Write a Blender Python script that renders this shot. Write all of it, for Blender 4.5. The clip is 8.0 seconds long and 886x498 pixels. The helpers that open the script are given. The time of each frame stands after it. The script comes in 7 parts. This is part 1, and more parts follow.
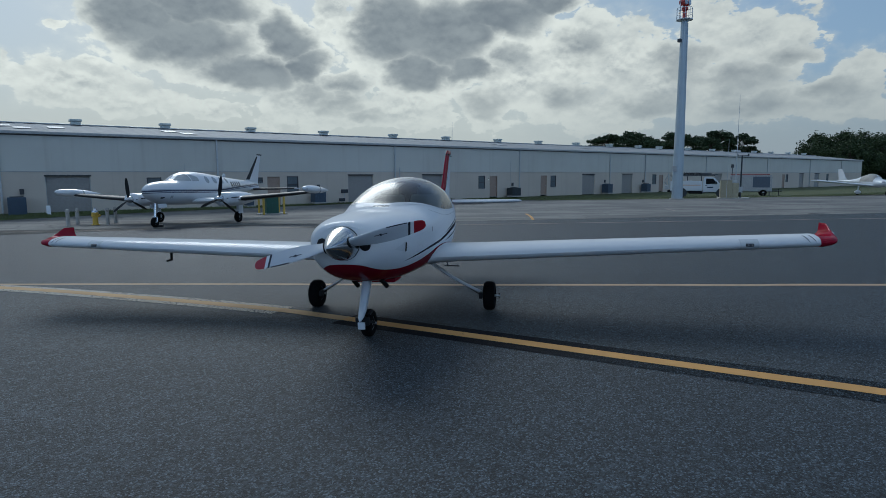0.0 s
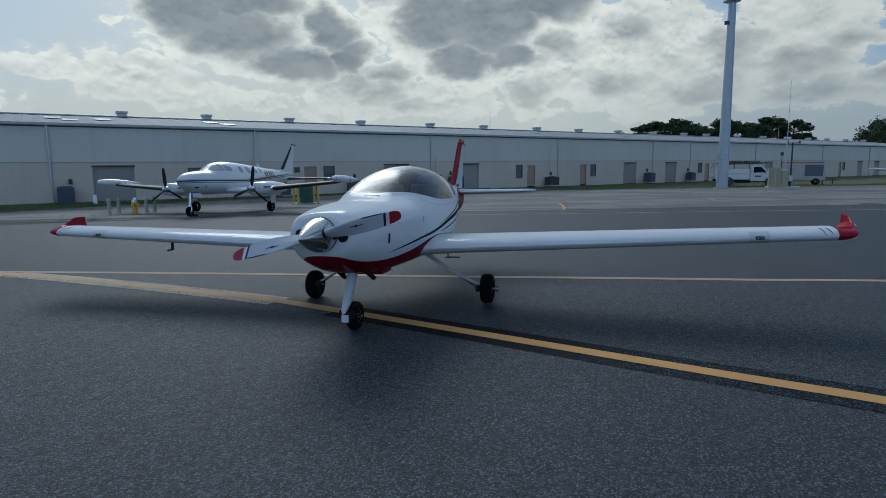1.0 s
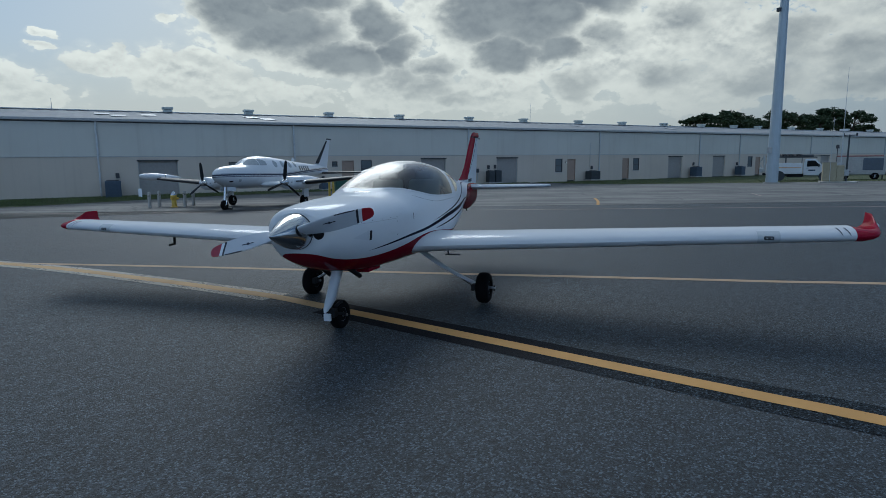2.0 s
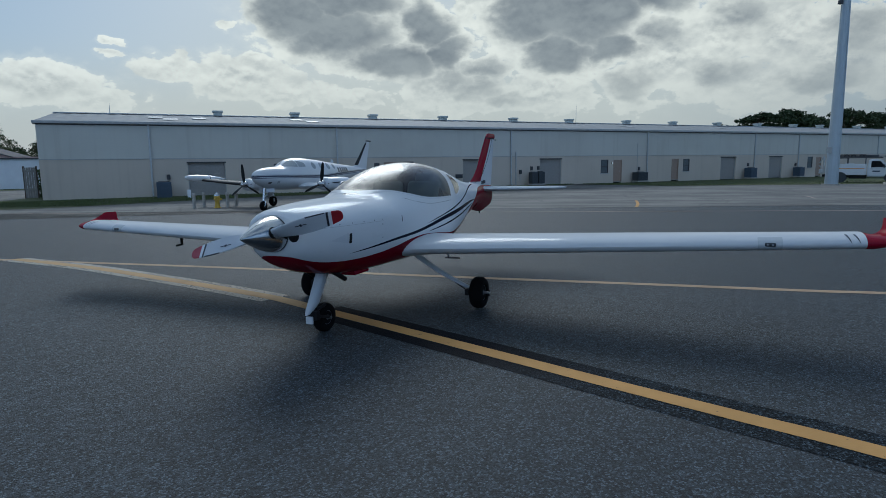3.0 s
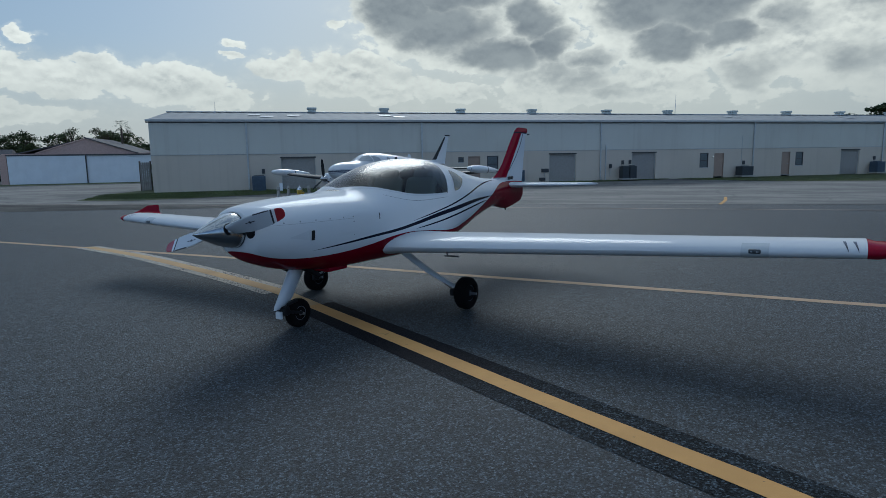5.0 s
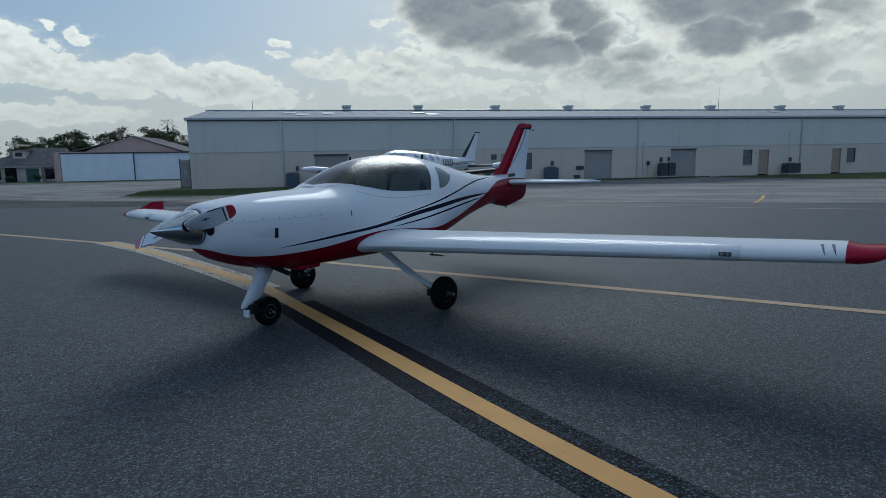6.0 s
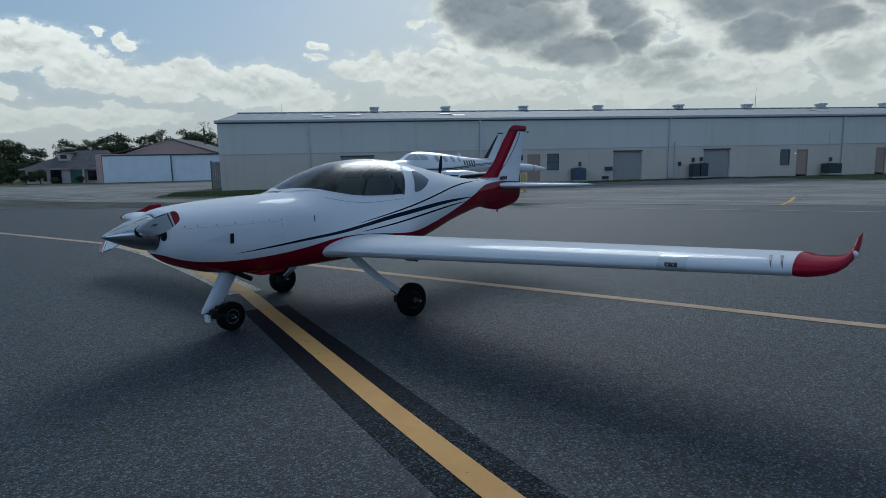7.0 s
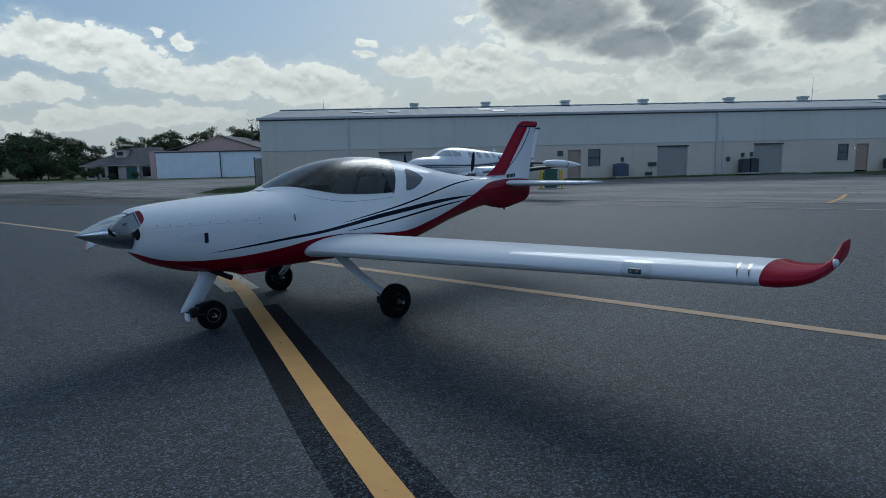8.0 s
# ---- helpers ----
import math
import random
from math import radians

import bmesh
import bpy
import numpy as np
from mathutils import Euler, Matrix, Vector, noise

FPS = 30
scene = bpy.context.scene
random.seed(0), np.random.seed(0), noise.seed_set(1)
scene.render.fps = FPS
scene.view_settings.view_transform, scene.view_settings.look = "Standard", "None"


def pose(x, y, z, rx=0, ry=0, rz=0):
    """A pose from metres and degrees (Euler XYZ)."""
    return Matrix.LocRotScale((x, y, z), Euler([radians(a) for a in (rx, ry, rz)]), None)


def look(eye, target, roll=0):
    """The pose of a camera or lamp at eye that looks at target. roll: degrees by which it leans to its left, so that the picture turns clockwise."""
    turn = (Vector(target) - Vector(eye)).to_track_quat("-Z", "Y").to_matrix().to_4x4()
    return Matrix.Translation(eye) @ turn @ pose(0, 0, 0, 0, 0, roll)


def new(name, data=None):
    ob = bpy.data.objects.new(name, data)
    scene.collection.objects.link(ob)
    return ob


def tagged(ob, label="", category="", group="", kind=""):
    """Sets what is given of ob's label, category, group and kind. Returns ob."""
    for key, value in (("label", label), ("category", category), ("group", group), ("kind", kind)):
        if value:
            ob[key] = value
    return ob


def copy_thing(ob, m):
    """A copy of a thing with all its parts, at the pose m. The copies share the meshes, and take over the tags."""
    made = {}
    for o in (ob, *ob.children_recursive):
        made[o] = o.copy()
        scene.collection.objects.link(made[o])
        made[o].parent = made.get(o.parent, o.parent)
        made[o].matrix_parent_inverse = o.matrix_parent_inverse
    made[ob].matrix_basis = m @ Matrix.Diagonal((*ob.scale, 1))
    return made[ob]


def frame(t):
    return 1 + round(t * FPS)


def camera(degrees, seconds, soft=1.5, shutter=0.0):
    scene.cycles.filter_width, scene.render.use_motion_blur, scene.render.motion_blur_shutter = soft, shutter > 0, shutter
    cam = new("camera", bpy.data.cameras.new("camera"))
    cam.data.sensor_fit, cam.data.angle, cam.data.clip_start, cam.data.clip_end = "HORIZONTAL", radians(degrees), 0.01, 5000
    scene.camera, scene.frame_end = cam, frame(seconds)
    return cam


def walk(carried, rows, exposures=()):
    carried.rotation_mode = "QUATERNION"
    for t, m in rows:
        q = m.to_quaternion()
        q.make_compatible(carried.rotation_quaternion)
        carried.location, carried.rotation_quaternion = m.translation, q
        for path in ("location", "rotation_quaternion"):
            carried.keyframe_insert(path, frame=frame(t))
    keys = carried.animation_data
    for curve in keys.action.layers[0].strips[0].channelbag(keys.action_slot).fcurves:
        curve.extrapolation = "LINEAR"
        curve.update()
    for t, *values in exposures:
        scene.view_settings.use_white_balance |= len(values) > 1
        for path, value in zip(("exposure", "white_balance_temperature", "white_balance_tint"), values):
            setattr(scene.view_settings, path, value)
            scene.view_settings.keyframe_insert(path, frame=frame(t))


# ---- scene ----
cam = camera(72.8, 8.0, soft=0.65)
PATH = [
    (0, (0.113, 0.111, 1.701), (1.322, 1.686, 1.459), -0.2),
    (0.5, (0.39, -0.021, 1.703), (1.543, 1.593, 1.444), -0.3),
    (1, (0.713, -0.049, 1.693), (1.805, 1.604, 1.417), -0.4),
    (1.5, (1.006, -0.089, 1.7), (2.037, 1.601, 1.412), -0.4),
    (2.8, (1.858, -0.302, 1.691), (2.712, 1.483, 1.399), -0.6),
    (3, (1.975, -0.337, 1.696), (2.798, 1.463, 1.407), -0.6),
    (3.5, (2.299, -0.502, 1.696), (3.047, 1.33, 1.41), -0.7),
    (4, (2.594, -0.584, 1.701), (3.265, 1.279, 1.415), -0.7),
    (4.5, (2.927, -0.577, 1.699), (3.517, 1.311, 1.406), -0.7),
    (4.7, (3.053, -0.591, 1.709), (3.613, 1.305, 1.41), -0.7),
    (5.8, (3.844, -0.63, 1.685), (4.245, 1.304, 1.375), -1.0),
    (6, (3.989, -0.592, 1.682), (4.37, 1.347, 1.371), -0.9),
    (6.5, (4.36, -0.564, 1.681), (4.683, 1.386, 1.372), -1.0),
    (7, (4.737, -0.589, 1.707), (5.004, 1.369, 1.4), -1.1),
    (7.5, (5.093, -0.525, 1.692), (5.29, 1.441, 1.382), -1.2),
    (8, (5.413, -0.465, 1.716), (5.527, 1.507, 1.398), -1.3),
]
walk(cam, [(t, look(eye, target, roll)) for t, eye, target, roll in PATH], [(0.0, -0.45, 5000, 4), (8.0, -0.45, 5000, 4)])

# ---- light ----
SUN_AZ, SUN_EL = radians(75.0), radians(36.0)        # bearing from +x towards +y, height
SUN_DIR = Vector((math.cos(SUN_EL) * math.cos(SUN_AZ), math.cos(SUN_EL) * math.sin(SUN_AZ), math.sin(SUN_EL)))
sun = new("sun", bpy.data.lights.new("sun", "SUN"))
sun.data.energy, sun.data.angle, sun.data.color = 1.8, radians(26), (1.0, 0.87, 0.69)
sun.matrix_world = look(SUN_DIR * 60, (0, 0, 0))


class Nodes:
    """A small wrapper that adds nodes to a tree and links them."""

    def __init__(self, tree):
        self.tree = tree
        tree.nodes.clear()

    def add(self, kind, values=None, **settings):
        node = self.tree.nodes.new(kind)
        for key, value in settings.items():
            setattr(node, key, value)
        for key, value in (values or {}).items():
            if isinstance(value, bpy.types.NodeSocket):
                self.tree.links.new(value, node.inputs[key])
            else:
                node.inputs[key].default_value = value
        return node

    def math(self, op, a, b=0.0, c=0.0, clamp=False):
        return self.add("ShaderNodeMath", {0: a, 1: b, 2: c}, operation=op, use_clamp=clamp).outputs[0]

    def vmath(self, op, a, b=(0, 0, 0)):
        return self.add("ShaderNodeVectorMath", {0: a, 1: b}, operation=op)

    def noise(self, vector, scale, detail=4.0, rough=0.55, distortion=0.0):
        return self.add("ShaderNodeTexNoise", {"Vector": vector, "Scale": scale, "Detail": detail, "Roughness": rough, "Distortion": distortion}).outputs[0]

    def step(self, value, low, high, out_low=0.0, out_high=1.0):
        return self.add("ShaderNodeMapRange", {0: value, 1: low, 2: high, 3: out_low, 4: out_high}, interpolation_type="SMOOTHSTEP").outputs[0]

    def mix(self, factor, a, b):
        node = self.add("ShaderNodeMix", data_type="RGBA")
        for socket, value in ((node.inputs[0], factor), (node.inputs[6], a), (node.inputs[7], b)):
            if isinstance(value, bpy.types.NodeSocket):
                self.tree.links.new(value, socket)
            else:
                socket.default_value = value if not isinstance(value, tuple) else (*value, 1.0)[:4]
        return node.outputs[2]

    def curve(self, x, points, x_max, z_max):
        """A float curve through (x, z) points given in metres."""
        node = self.add("ShaderNodeFloatCurve", {1: self.math("DIVIDE", x, x_max)})
        c = node.mapping.curves[0]
        pts = [(p[0] / x_max, p[1] / z_max) for p in points]
        while len(c.points) < len(pts):
            c.points.new(0.5, 0.5)
        for point, (px, pz) in zip(c.points, pts):
            point.location = (px, pz)
        node.mapping.update()
        return self.math("MULTIPLY", node.outputs[0], z_max)


# clouds that stand in the sky: bearing from +x, height, half width, half height, in degrees
GREY_BODIES = [(78.7, 12.9, 4.2, 2.5), (74.5, 11.3, 5.4, 2.7), (69.5, 9.1, 5.2, 1.8), (73.9, 14.3, 5.8, 1.9), (66.8, 11.9, 2.7, 2.3), (64.9, 9.6, 2.5, 1.7), (56.9, 13.2, 4.6, 3.5), (52.2, 12.8, 5.8, 3.3), (54.9, 9.3, 4.1, 1.9), (47.1, 14.1, 5.6, 2.1), (43.5, 15.0, 3.1, 1.4), (50.1, 9.8, 3.1, 1.5)]
PALE_BODIES = [(62.1, 6.7, 3.1, 1.2), (59.6, 5.8, 2.1, 0.7), (48.3, 6.3, 2.4, 1.6), (46.3, 10.7, 2.1, 1.1), (39.9, 11.3, 2.8, 1.4), (41.3, 6.7, 2.6, 1.5), (23.2, 9.7, 2.4, 1.0), (26.8, 8.1, 4.2, 1.5), (31.1, 9.7, 2.7, 1.4), (33.9, 6.1, 3.8, 1.0), (20.1, 6.5, 1.9, 0.9), (25.0, 5.7, 3.3, 1.0), (64.5, 7.3, 2.7, 1.5), (61.6, 8.1, 2.6, 1.0)]
WHITE_HEADS = [(39.2, 12.2, 2.8, 2.2), (41.4, 10.2, 3.0, 2.9), (36.0, 10.0, 3.8, 3.3), (29.0, 12.5, 2.4, 1.9), (25.7, 11.1, 3.8, 2.4), (22.9, 10.0, 2.2, 1.2), (32.6, 7.9, 5.0, 2.8), (27.1, 6.3, 6.1, 2.1), (18.2, 7.0, 2.0, 2.3), (38.8, 6.2, 6.4, 2.2), (45.4, 8.3, 4.7, 3.0), (64.2, 6.2, 5.5, 2.2), (57.0, 6.0, 5.8, 1.8), (69.8, 13.5, 1.9, 1.6), (21.8, 10.9, 0.9, 0.8), (19.9, 5.7, 4.5, 1.3), (62.5, 14.4, 2.0, 2.8)]
LOW_ROWS = [(118.3, 9.0, 3.6, 1.7), (115.2, 8.9, 2.8, 1.9), (111.6, 7.1, 3.9, 1.6), (105.8, 6.6, 4.4, 1.5), (99.1, 6.2, 5.5, 1.7), (94.5, 5.2, 3.1, 1.2), (120.4, 5.4, 3.5, 1.1), (110.5, 3.7, 6.6, 0.9), (119.4, 3.0, 4.5, 0.6), (108.8, 9.7, 1.1, 0.4), (111.2, 10.2, 0.4, 0.5), (93.8, 9.9, 0.9, 0.4), (94.0, 8.8, 0.9, 0.3), (88.6, 8.0, 3.6, 1.0), (83.1, 7.5, 4.6, 1.9), (79.4, 6.3, 4.1, 1.5), (72.9, 5.6, 2.9, 0.9), (121.2, 8.0, 0.5, 0.3), (84.8, 11.6, 0.9, 0.6), (82.4, 9.2, 1.0, 0.3)]


def make_sky():
    world = bpy.data.worlds.new("sky")
    scene.world = world
    world.use_nodes = True
    n = Nodes(world.node_tree)
    ray = n.add("ShaderNodeTexCoord").outputs["Generated"]
    sky = n.add("ShaderNodeTexSky", sky_type="NISHITA", sun_disc=False, sun_elevation=SUN_EL, sun_rotation=math.pi / 2 - SUN_AZ, air_density=1.2, dust_density=2.0)
    clear = n.add("ShaderNodeVectorMath", {0: sky.outputs[0], 3: 0.075}, operation="SCALE").outputs[0]
    xyz = n.add("ShaderNodeSeparateXYZ", {0: ray})
    bearing = n.math("DEGREES", n.math("ARCTAN2", xyz.outputs[1], xyz.outputs[0]))
    height = n.math("DEGREES", n.math("ARCSINE", xyz.outputs[2]))
    spot = n.add("ShaderNodeCombineXYZ", {0: bearing, 1: height}).outputs[0]
    # the billows of a cumulus, a few degrees across, and the same a little nearer to the sun
    at = n.vmath("MULTIPLY", spot, (0.26, 0.38, 0.0)).outputs[0]

    def billows(where):
        heads = n.add("ShaderNodeTexVoronoi", {"Vector": where, "Scale": 1.25, "Detail": 3.0, "Roughness": 0.55, "Lacunarity": 2.3, "Smoothness": 0.35}, feature="SMOOTH_F1", normalize=True).outputs["Distance"]
        wisps = n.noise(where, 1.0, 7.0, 0.5)
        return n.math("SUBTRACT", n.math("MULTIPLY", n.math("SUBTRACT", wisps, 0.5), 1.9), n.math("MULTIPLY", n.math("SUBTRACT", heads, 0.33), 1.5))

    rough = n.math("MULTIPLY", billows(at), 1.9)
    sunward = n.math("MULTIPLY", billows(n.vmath("ADD", at, (0.0, 0.3, 0.0)).outputs[0]), 1.9)
    puff_at = n.vmath("MULTIPLY", at, (2.6, 2.6, 0.0)).outputs[0]
    fine = billows(puff_at)
    puffs = n.step(n.math("SUBTRACT", billows(n.vmath("ADD", puff_at, (0.0, 0.35, 0.0)).outputs[0]), fine), -0.4, 0.55)
    bend = n.add("ShaderNodeTexNoise", {"Vector": at, "Scale": 1.3, "Detail": 4.0}).outputs[1]
    bent = n.vmath("ADD", spot, n.vmath("MULTIPLY", n.vmath("SUBTRACT", bend, (0.5, 0.5, 0.5)).outputs[0], (5.0, 2.6, 0.0)).outputs[0]).outputs[0]

    def field(clouds, start):
        level = start
        for b, h, w, t in clouds:
            off = n.add("ShaderNodeVectorMath", {0: bent, 1: (1 / w, 1 / t, 0.0), 2: (-b / w, -h / t, 0.0)}, operation="MULTIPLY_ADD").outputs[0]
            level = n.math("MAXIMUM", level, n.math("SUBTRACT", 1.0, n.vmath("LENGTH", off).outputs["Value"]))
        return level

    elsewhere = n.math("MAXIMUM", n.step(height, 20, 27), n.step(n.math("ABSOLUTE", n.math("SUBTRACT", bearing, 68)), 60, 75))
    broad = n.noise(n.vmath("MULTIPLY", ray, (1.0, 1.0, 1.8)).outputs[0], 2.4, 4.0, 0.5)
    start = n.math("SUBTRACT", n.math("MULTIPLY", elsewhere, n.math("ADD", 0.6, n.math("MULTIPLY", n.math("SUBTRACT", broad, 0.5), 4.0))), 1.0)
    overhead = n.math("MULTIPLY", n.step(height, 24, 48), 1.1)
    grey = field(GREY_BODIES, n.math("ADD", n.math("SUBTRACT", start, 0.7), overhead))
    pale = field(PALE_BODIES, -1.0)
    heads = field(WHITE_HEADS + LOW_ROWS, start)
    reach = n.math("MAXIMUM", heads, n.math("ADD", n.math("MAXIMUM", grey, pale), 0.2))
    edge = n.math("ADD", n.math("ADD", reach, n.math("MULTIPLY", rough, 0.36)), n.math("MULTIPLY", fine, 0.42))
    cover = n.math("ADD", n.math("MULTIPLY", n.step(edge, -0.03, 0.12), 0.7), n.math("MULTIPLY", n.step(edge, -0.5, 0.3), 0.3))
    # the sun stands behind: thin rims glow and thick parts are grey
    depth = n.math("MAXIMUM", n.step(n.math("ADD", grey, n.math("MULTIPLY", rough, 0.12)), -0.25, 0.55), n.math("MULTIPLY", n.step(n.math("ADD", pale, n.math("MULTIPLY", rough, 0.45)), -0.3, 0.9), 0.75))
    dark = n.math("MULTIPLY", depth, n.step(n.math("ADD", reach, n.math("MULTIPLY", rough, 0.22)), -0.02, 0.5))
    # undersides of the white heads: where the cloud is deeper on the sunny side
    shade = n.step(n.math("SUBTRACT", sunward, rough), -0.5, 1.0)
    inner = n.step(edge, 0.0, 0.9)
    near_sun = n.step(n.vmath("DOT_PRODUCT", ray, tuple(SUN_DIR)).outputs["Value"], 0.55, 1.0)
    bright = n.mix(near_sun, BRIGHT_CLOUD, (1.15, 1.1, 0.98))
    body = n.mix(n.step(n.math("ADD", rough, n.math("MULTIPLY", puffs, -0.5)), -1.4, 0.9), (0.28, 0.3, 0.325), (0.43, 0.445, 0.45))
    body = n.mix(n.step(height, 20, 45), body, (0.17, 0.18, 0.195))
    dim = n.math("ADD", n.math("MULTIPLY", shade, 0.5), n.math("MULTIPLY", n.math("MULTIPLY", puffs, inner), 0.5))
    bright = n.mix(n.step(bearing, 50, 20, 0.0, 0.45), bright, (0.6, 0.6, 0.57))
    bright = n.mix(n.step(bearing, 80, 105, 0.0, 0.6), bright, (1.3, 1.25, 1.14))
    # unseen clouds opposite the sun are brightened to light the shaded sides
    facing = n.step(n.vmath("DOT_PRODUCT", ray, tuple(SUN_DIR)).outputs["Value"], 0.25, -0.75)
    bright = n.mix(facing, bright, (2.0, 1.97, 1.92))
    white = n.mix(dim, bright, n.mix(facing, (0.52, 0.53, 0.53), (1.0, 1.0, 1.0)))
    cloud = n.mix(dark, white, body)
    clear = n.mix(n.step(height, 40, 12, 0.0, 0.45), clear, (0.45, 0.62, 0.92))
    # thin bright veil round the low sun, and a milky horizon
    veil = n.math("MULTIPLY", n.step(n.math("ABSOLUTE", n.math("SUBTRACT", bearing, 62)), 42, 8), n.step(height, 26, 6))
    clear = n.mix(n.math("MULTIPLY", veil, 0.65), clear, (0.72, 0.71, 0.64))
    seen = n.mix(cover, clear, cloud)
    seen = n.mix(n.step(height, 10.5, 2.0, 0.0, 0.72), seen, n.mix(n.step(bearing, 25, 50), (0.42, 0.45, 0.46), (0.7, 0.7, 0.65)))
    # warm tint on the sky in view, bluer tint on the unseen rest
    seen = n.vmath("MULTIPLY", seen, n.mix(elsewhere, (1.1, 1.0, 0.83), (0.93, 1.0, 1.08))).outputs[0]
    out = n.add("ShaderNodeBackground", {"Color": seen, "Strength": 1.0})
    n.add("ShaderNodeOutputWorld", {"Surface": out.outputs[0]})


BRIGHT_CLOUD = (1.08, 1.03, 0.92)
make_sky()


# ---- materials ----
def material(name, build):
    m = bpy.data.materials.new(name)
    m.use_nodes = True
    n = Nodes(m.node_tree)
    shader = build(n)
    n.add("ShaderNodeOutputMaterial", {"Surface": shader})
    return m


def principled(n, color, rough, metal=0.0, bump=None, strength=0.2, distance=0.01, **more):
    values = {"Base Color": color if isinstance(color, bpy.types.NodeSocket) else (*color, 1.0)[:4], "Roughness": rough, "Metallic": metal}
    values.update({key.replace("_", " "): value for key, value in more.items()})
    if bump is not None:
        values["Normal"] = n.add("ShaderNodeBump", {"Height": bump, "Strength": strength, "Distance": distance}).outputs[0]
    return n.add("ShaderNodeBsdfPrincipled", values).outputs[0]


def plain(name, color, rough=0.5, metal=0.0, vary=0.12, scale=6.0, fine=60.0, bump=0.05, coat=0.0, gloss=0.5):
    """A surface with two scales of variation and a little relief."""
    def build(n):
        where = n.add("ShaderNodeTexCoord").outputs["Object"]
        large = n.noise(where, scale, 4.0)
        small = n.noise(where, fine, 3.0)
        mixed = n.math("ADD", n.math("MULTIPLY", large, 0.65), n.math("MULTIPLY", small, 0.35))
        light = tuple(min(1.0, c * (1 + vary)) for c in color)
        dark = tuple(c * (1 - vary) for c in color)
        base = n.mix(n.step(mixed, 0.3, 0.7), dark, light)
        r = n.math("ADD", rough, n.math("MULTIPLY", n.math("SUBTRACT", large, 0.5), 0.15), clamp=True)
        return principled(n, base, r, metal, small, bump, 0.004, Coat_Weight=coat, Coat_Roughness=0.1, Specular_IOR_Level=gloss)
    return material(name, build)


def build_asphalt(n, base, patch, contrast=1.0):
    """Worn bitumen: small broken chips of many tones set in dark pits."""
    where = n.add("ShaderNodeNewGeometry").outputs["Position"]
    warp = n.vmath("MULTIPLY", n.vmath("SUBTRACT", n.add("ShaderNodeTexNoise", {"Vector": where, "Scale": 90.0, "Detail": 2.0}).outputs[1], (0.5, 0.5, 0.5)).outputs[0], (0.022, 0.022, 0.0)).outputs[0]
    grit = n.add("ShaderNodeTexVoronoi", {"Vector": n.vmath("ADD", where, warp).outputs[0], "Scale": 84.0, "Randomness": 1.0})
    tone = n.add("ShaderNodeSeparateColor", {0: grit.outputs["Color"]}).outputs[0]
    speck = n.noise(where, 42.0, 5.0, 0.75)
    clump = n.noise(where, 9.0, 4.0, 0.6)
    wide = n.noise(where, 0.35, 5.0, 0.6)
    streak = n.noise(n.vmath("MULTIPLY", n.add("ShaderNodeVectorRotate", {"Vector": where, "Angle": radians(40)}, rotation_type="Z_AXIS").outputs[0], (0.12, 1.1, 1.0)).outputs[0], 1.0, 4.0, 0.6)
    field = n.math("ADD", n.math("MULTIPLY", wide, 0.6), n.math("MULTIPLY", streak, 0.4))
    ground = n.mix(n.step(field, 0.32, 0.7), tuple(c * (1 - patch) for c in base), tuple(c * (1 + patch) for c in base))
    pitted = n.math("ADD", speck, n.math("MULTIPLY", n.math("SUBTRACT", clump, 0.5), 0.35))
    pits = n.mix(n.math("MULTIPLY", n.step(pitted, 0.59, 0.46), 0.98 * contrast), ground, tuple(c * 0.12 for c in base))
    chips = n.math("MULTIPLY", n.step(tone, 0.55, 1.0), n.step(grit.outputs["Distance"], 0.8, 0.35))
    color = n.mix(n.math("MULTIPLY", chips, contrast), pits, tuple(min(c * 3.7, 0.4) for c in base))
    height = n.math("ADD", n.math("MULTIPLY", grit.outputs["Distance"], -0.6), speck)
    return color, height


def asphalt_shader(n, base, patch):
    color, height = build_asphalt(n, base, patch)
    return principled(n, color, 0.7, 0.0, height, 0.8, 0.012, Specular_IOR_Level=0.45)


asphalt = material("asphalt", lambda n: asphalt_shader(n, (0.0325, 0.0415, 0.05), 0.24))


def build_border(n):
    """Black border paint, whole along the middle stretch and worn into the stones further on."""
    where = n.add("ShaderNodeNewGeometry").outputs["Position"]
    along = n.add("ShaderNodeSeparateXYZ", {0: where}).outputs[1]
    ragged = n.math("ADD", along, n.math("MULTIPLY", n.math("SUBTRACT", n.noise(where, 9.0, 6.0, 0.7), 0.5), 2.2))
    worn, height = build_asphalt(n, (0.025, 0.032, 0.039), 0.2)
    color = n.mix(n.step(ragged, 2.7, 4.3), worn, (0.006, 0.0065, 0.01))
    return principled(n, color, 0.8, 0.0, height, 0.5, 0.012, Specular_IOR_Level=0.1)


border_paint = material("black_border_paint", build_border)


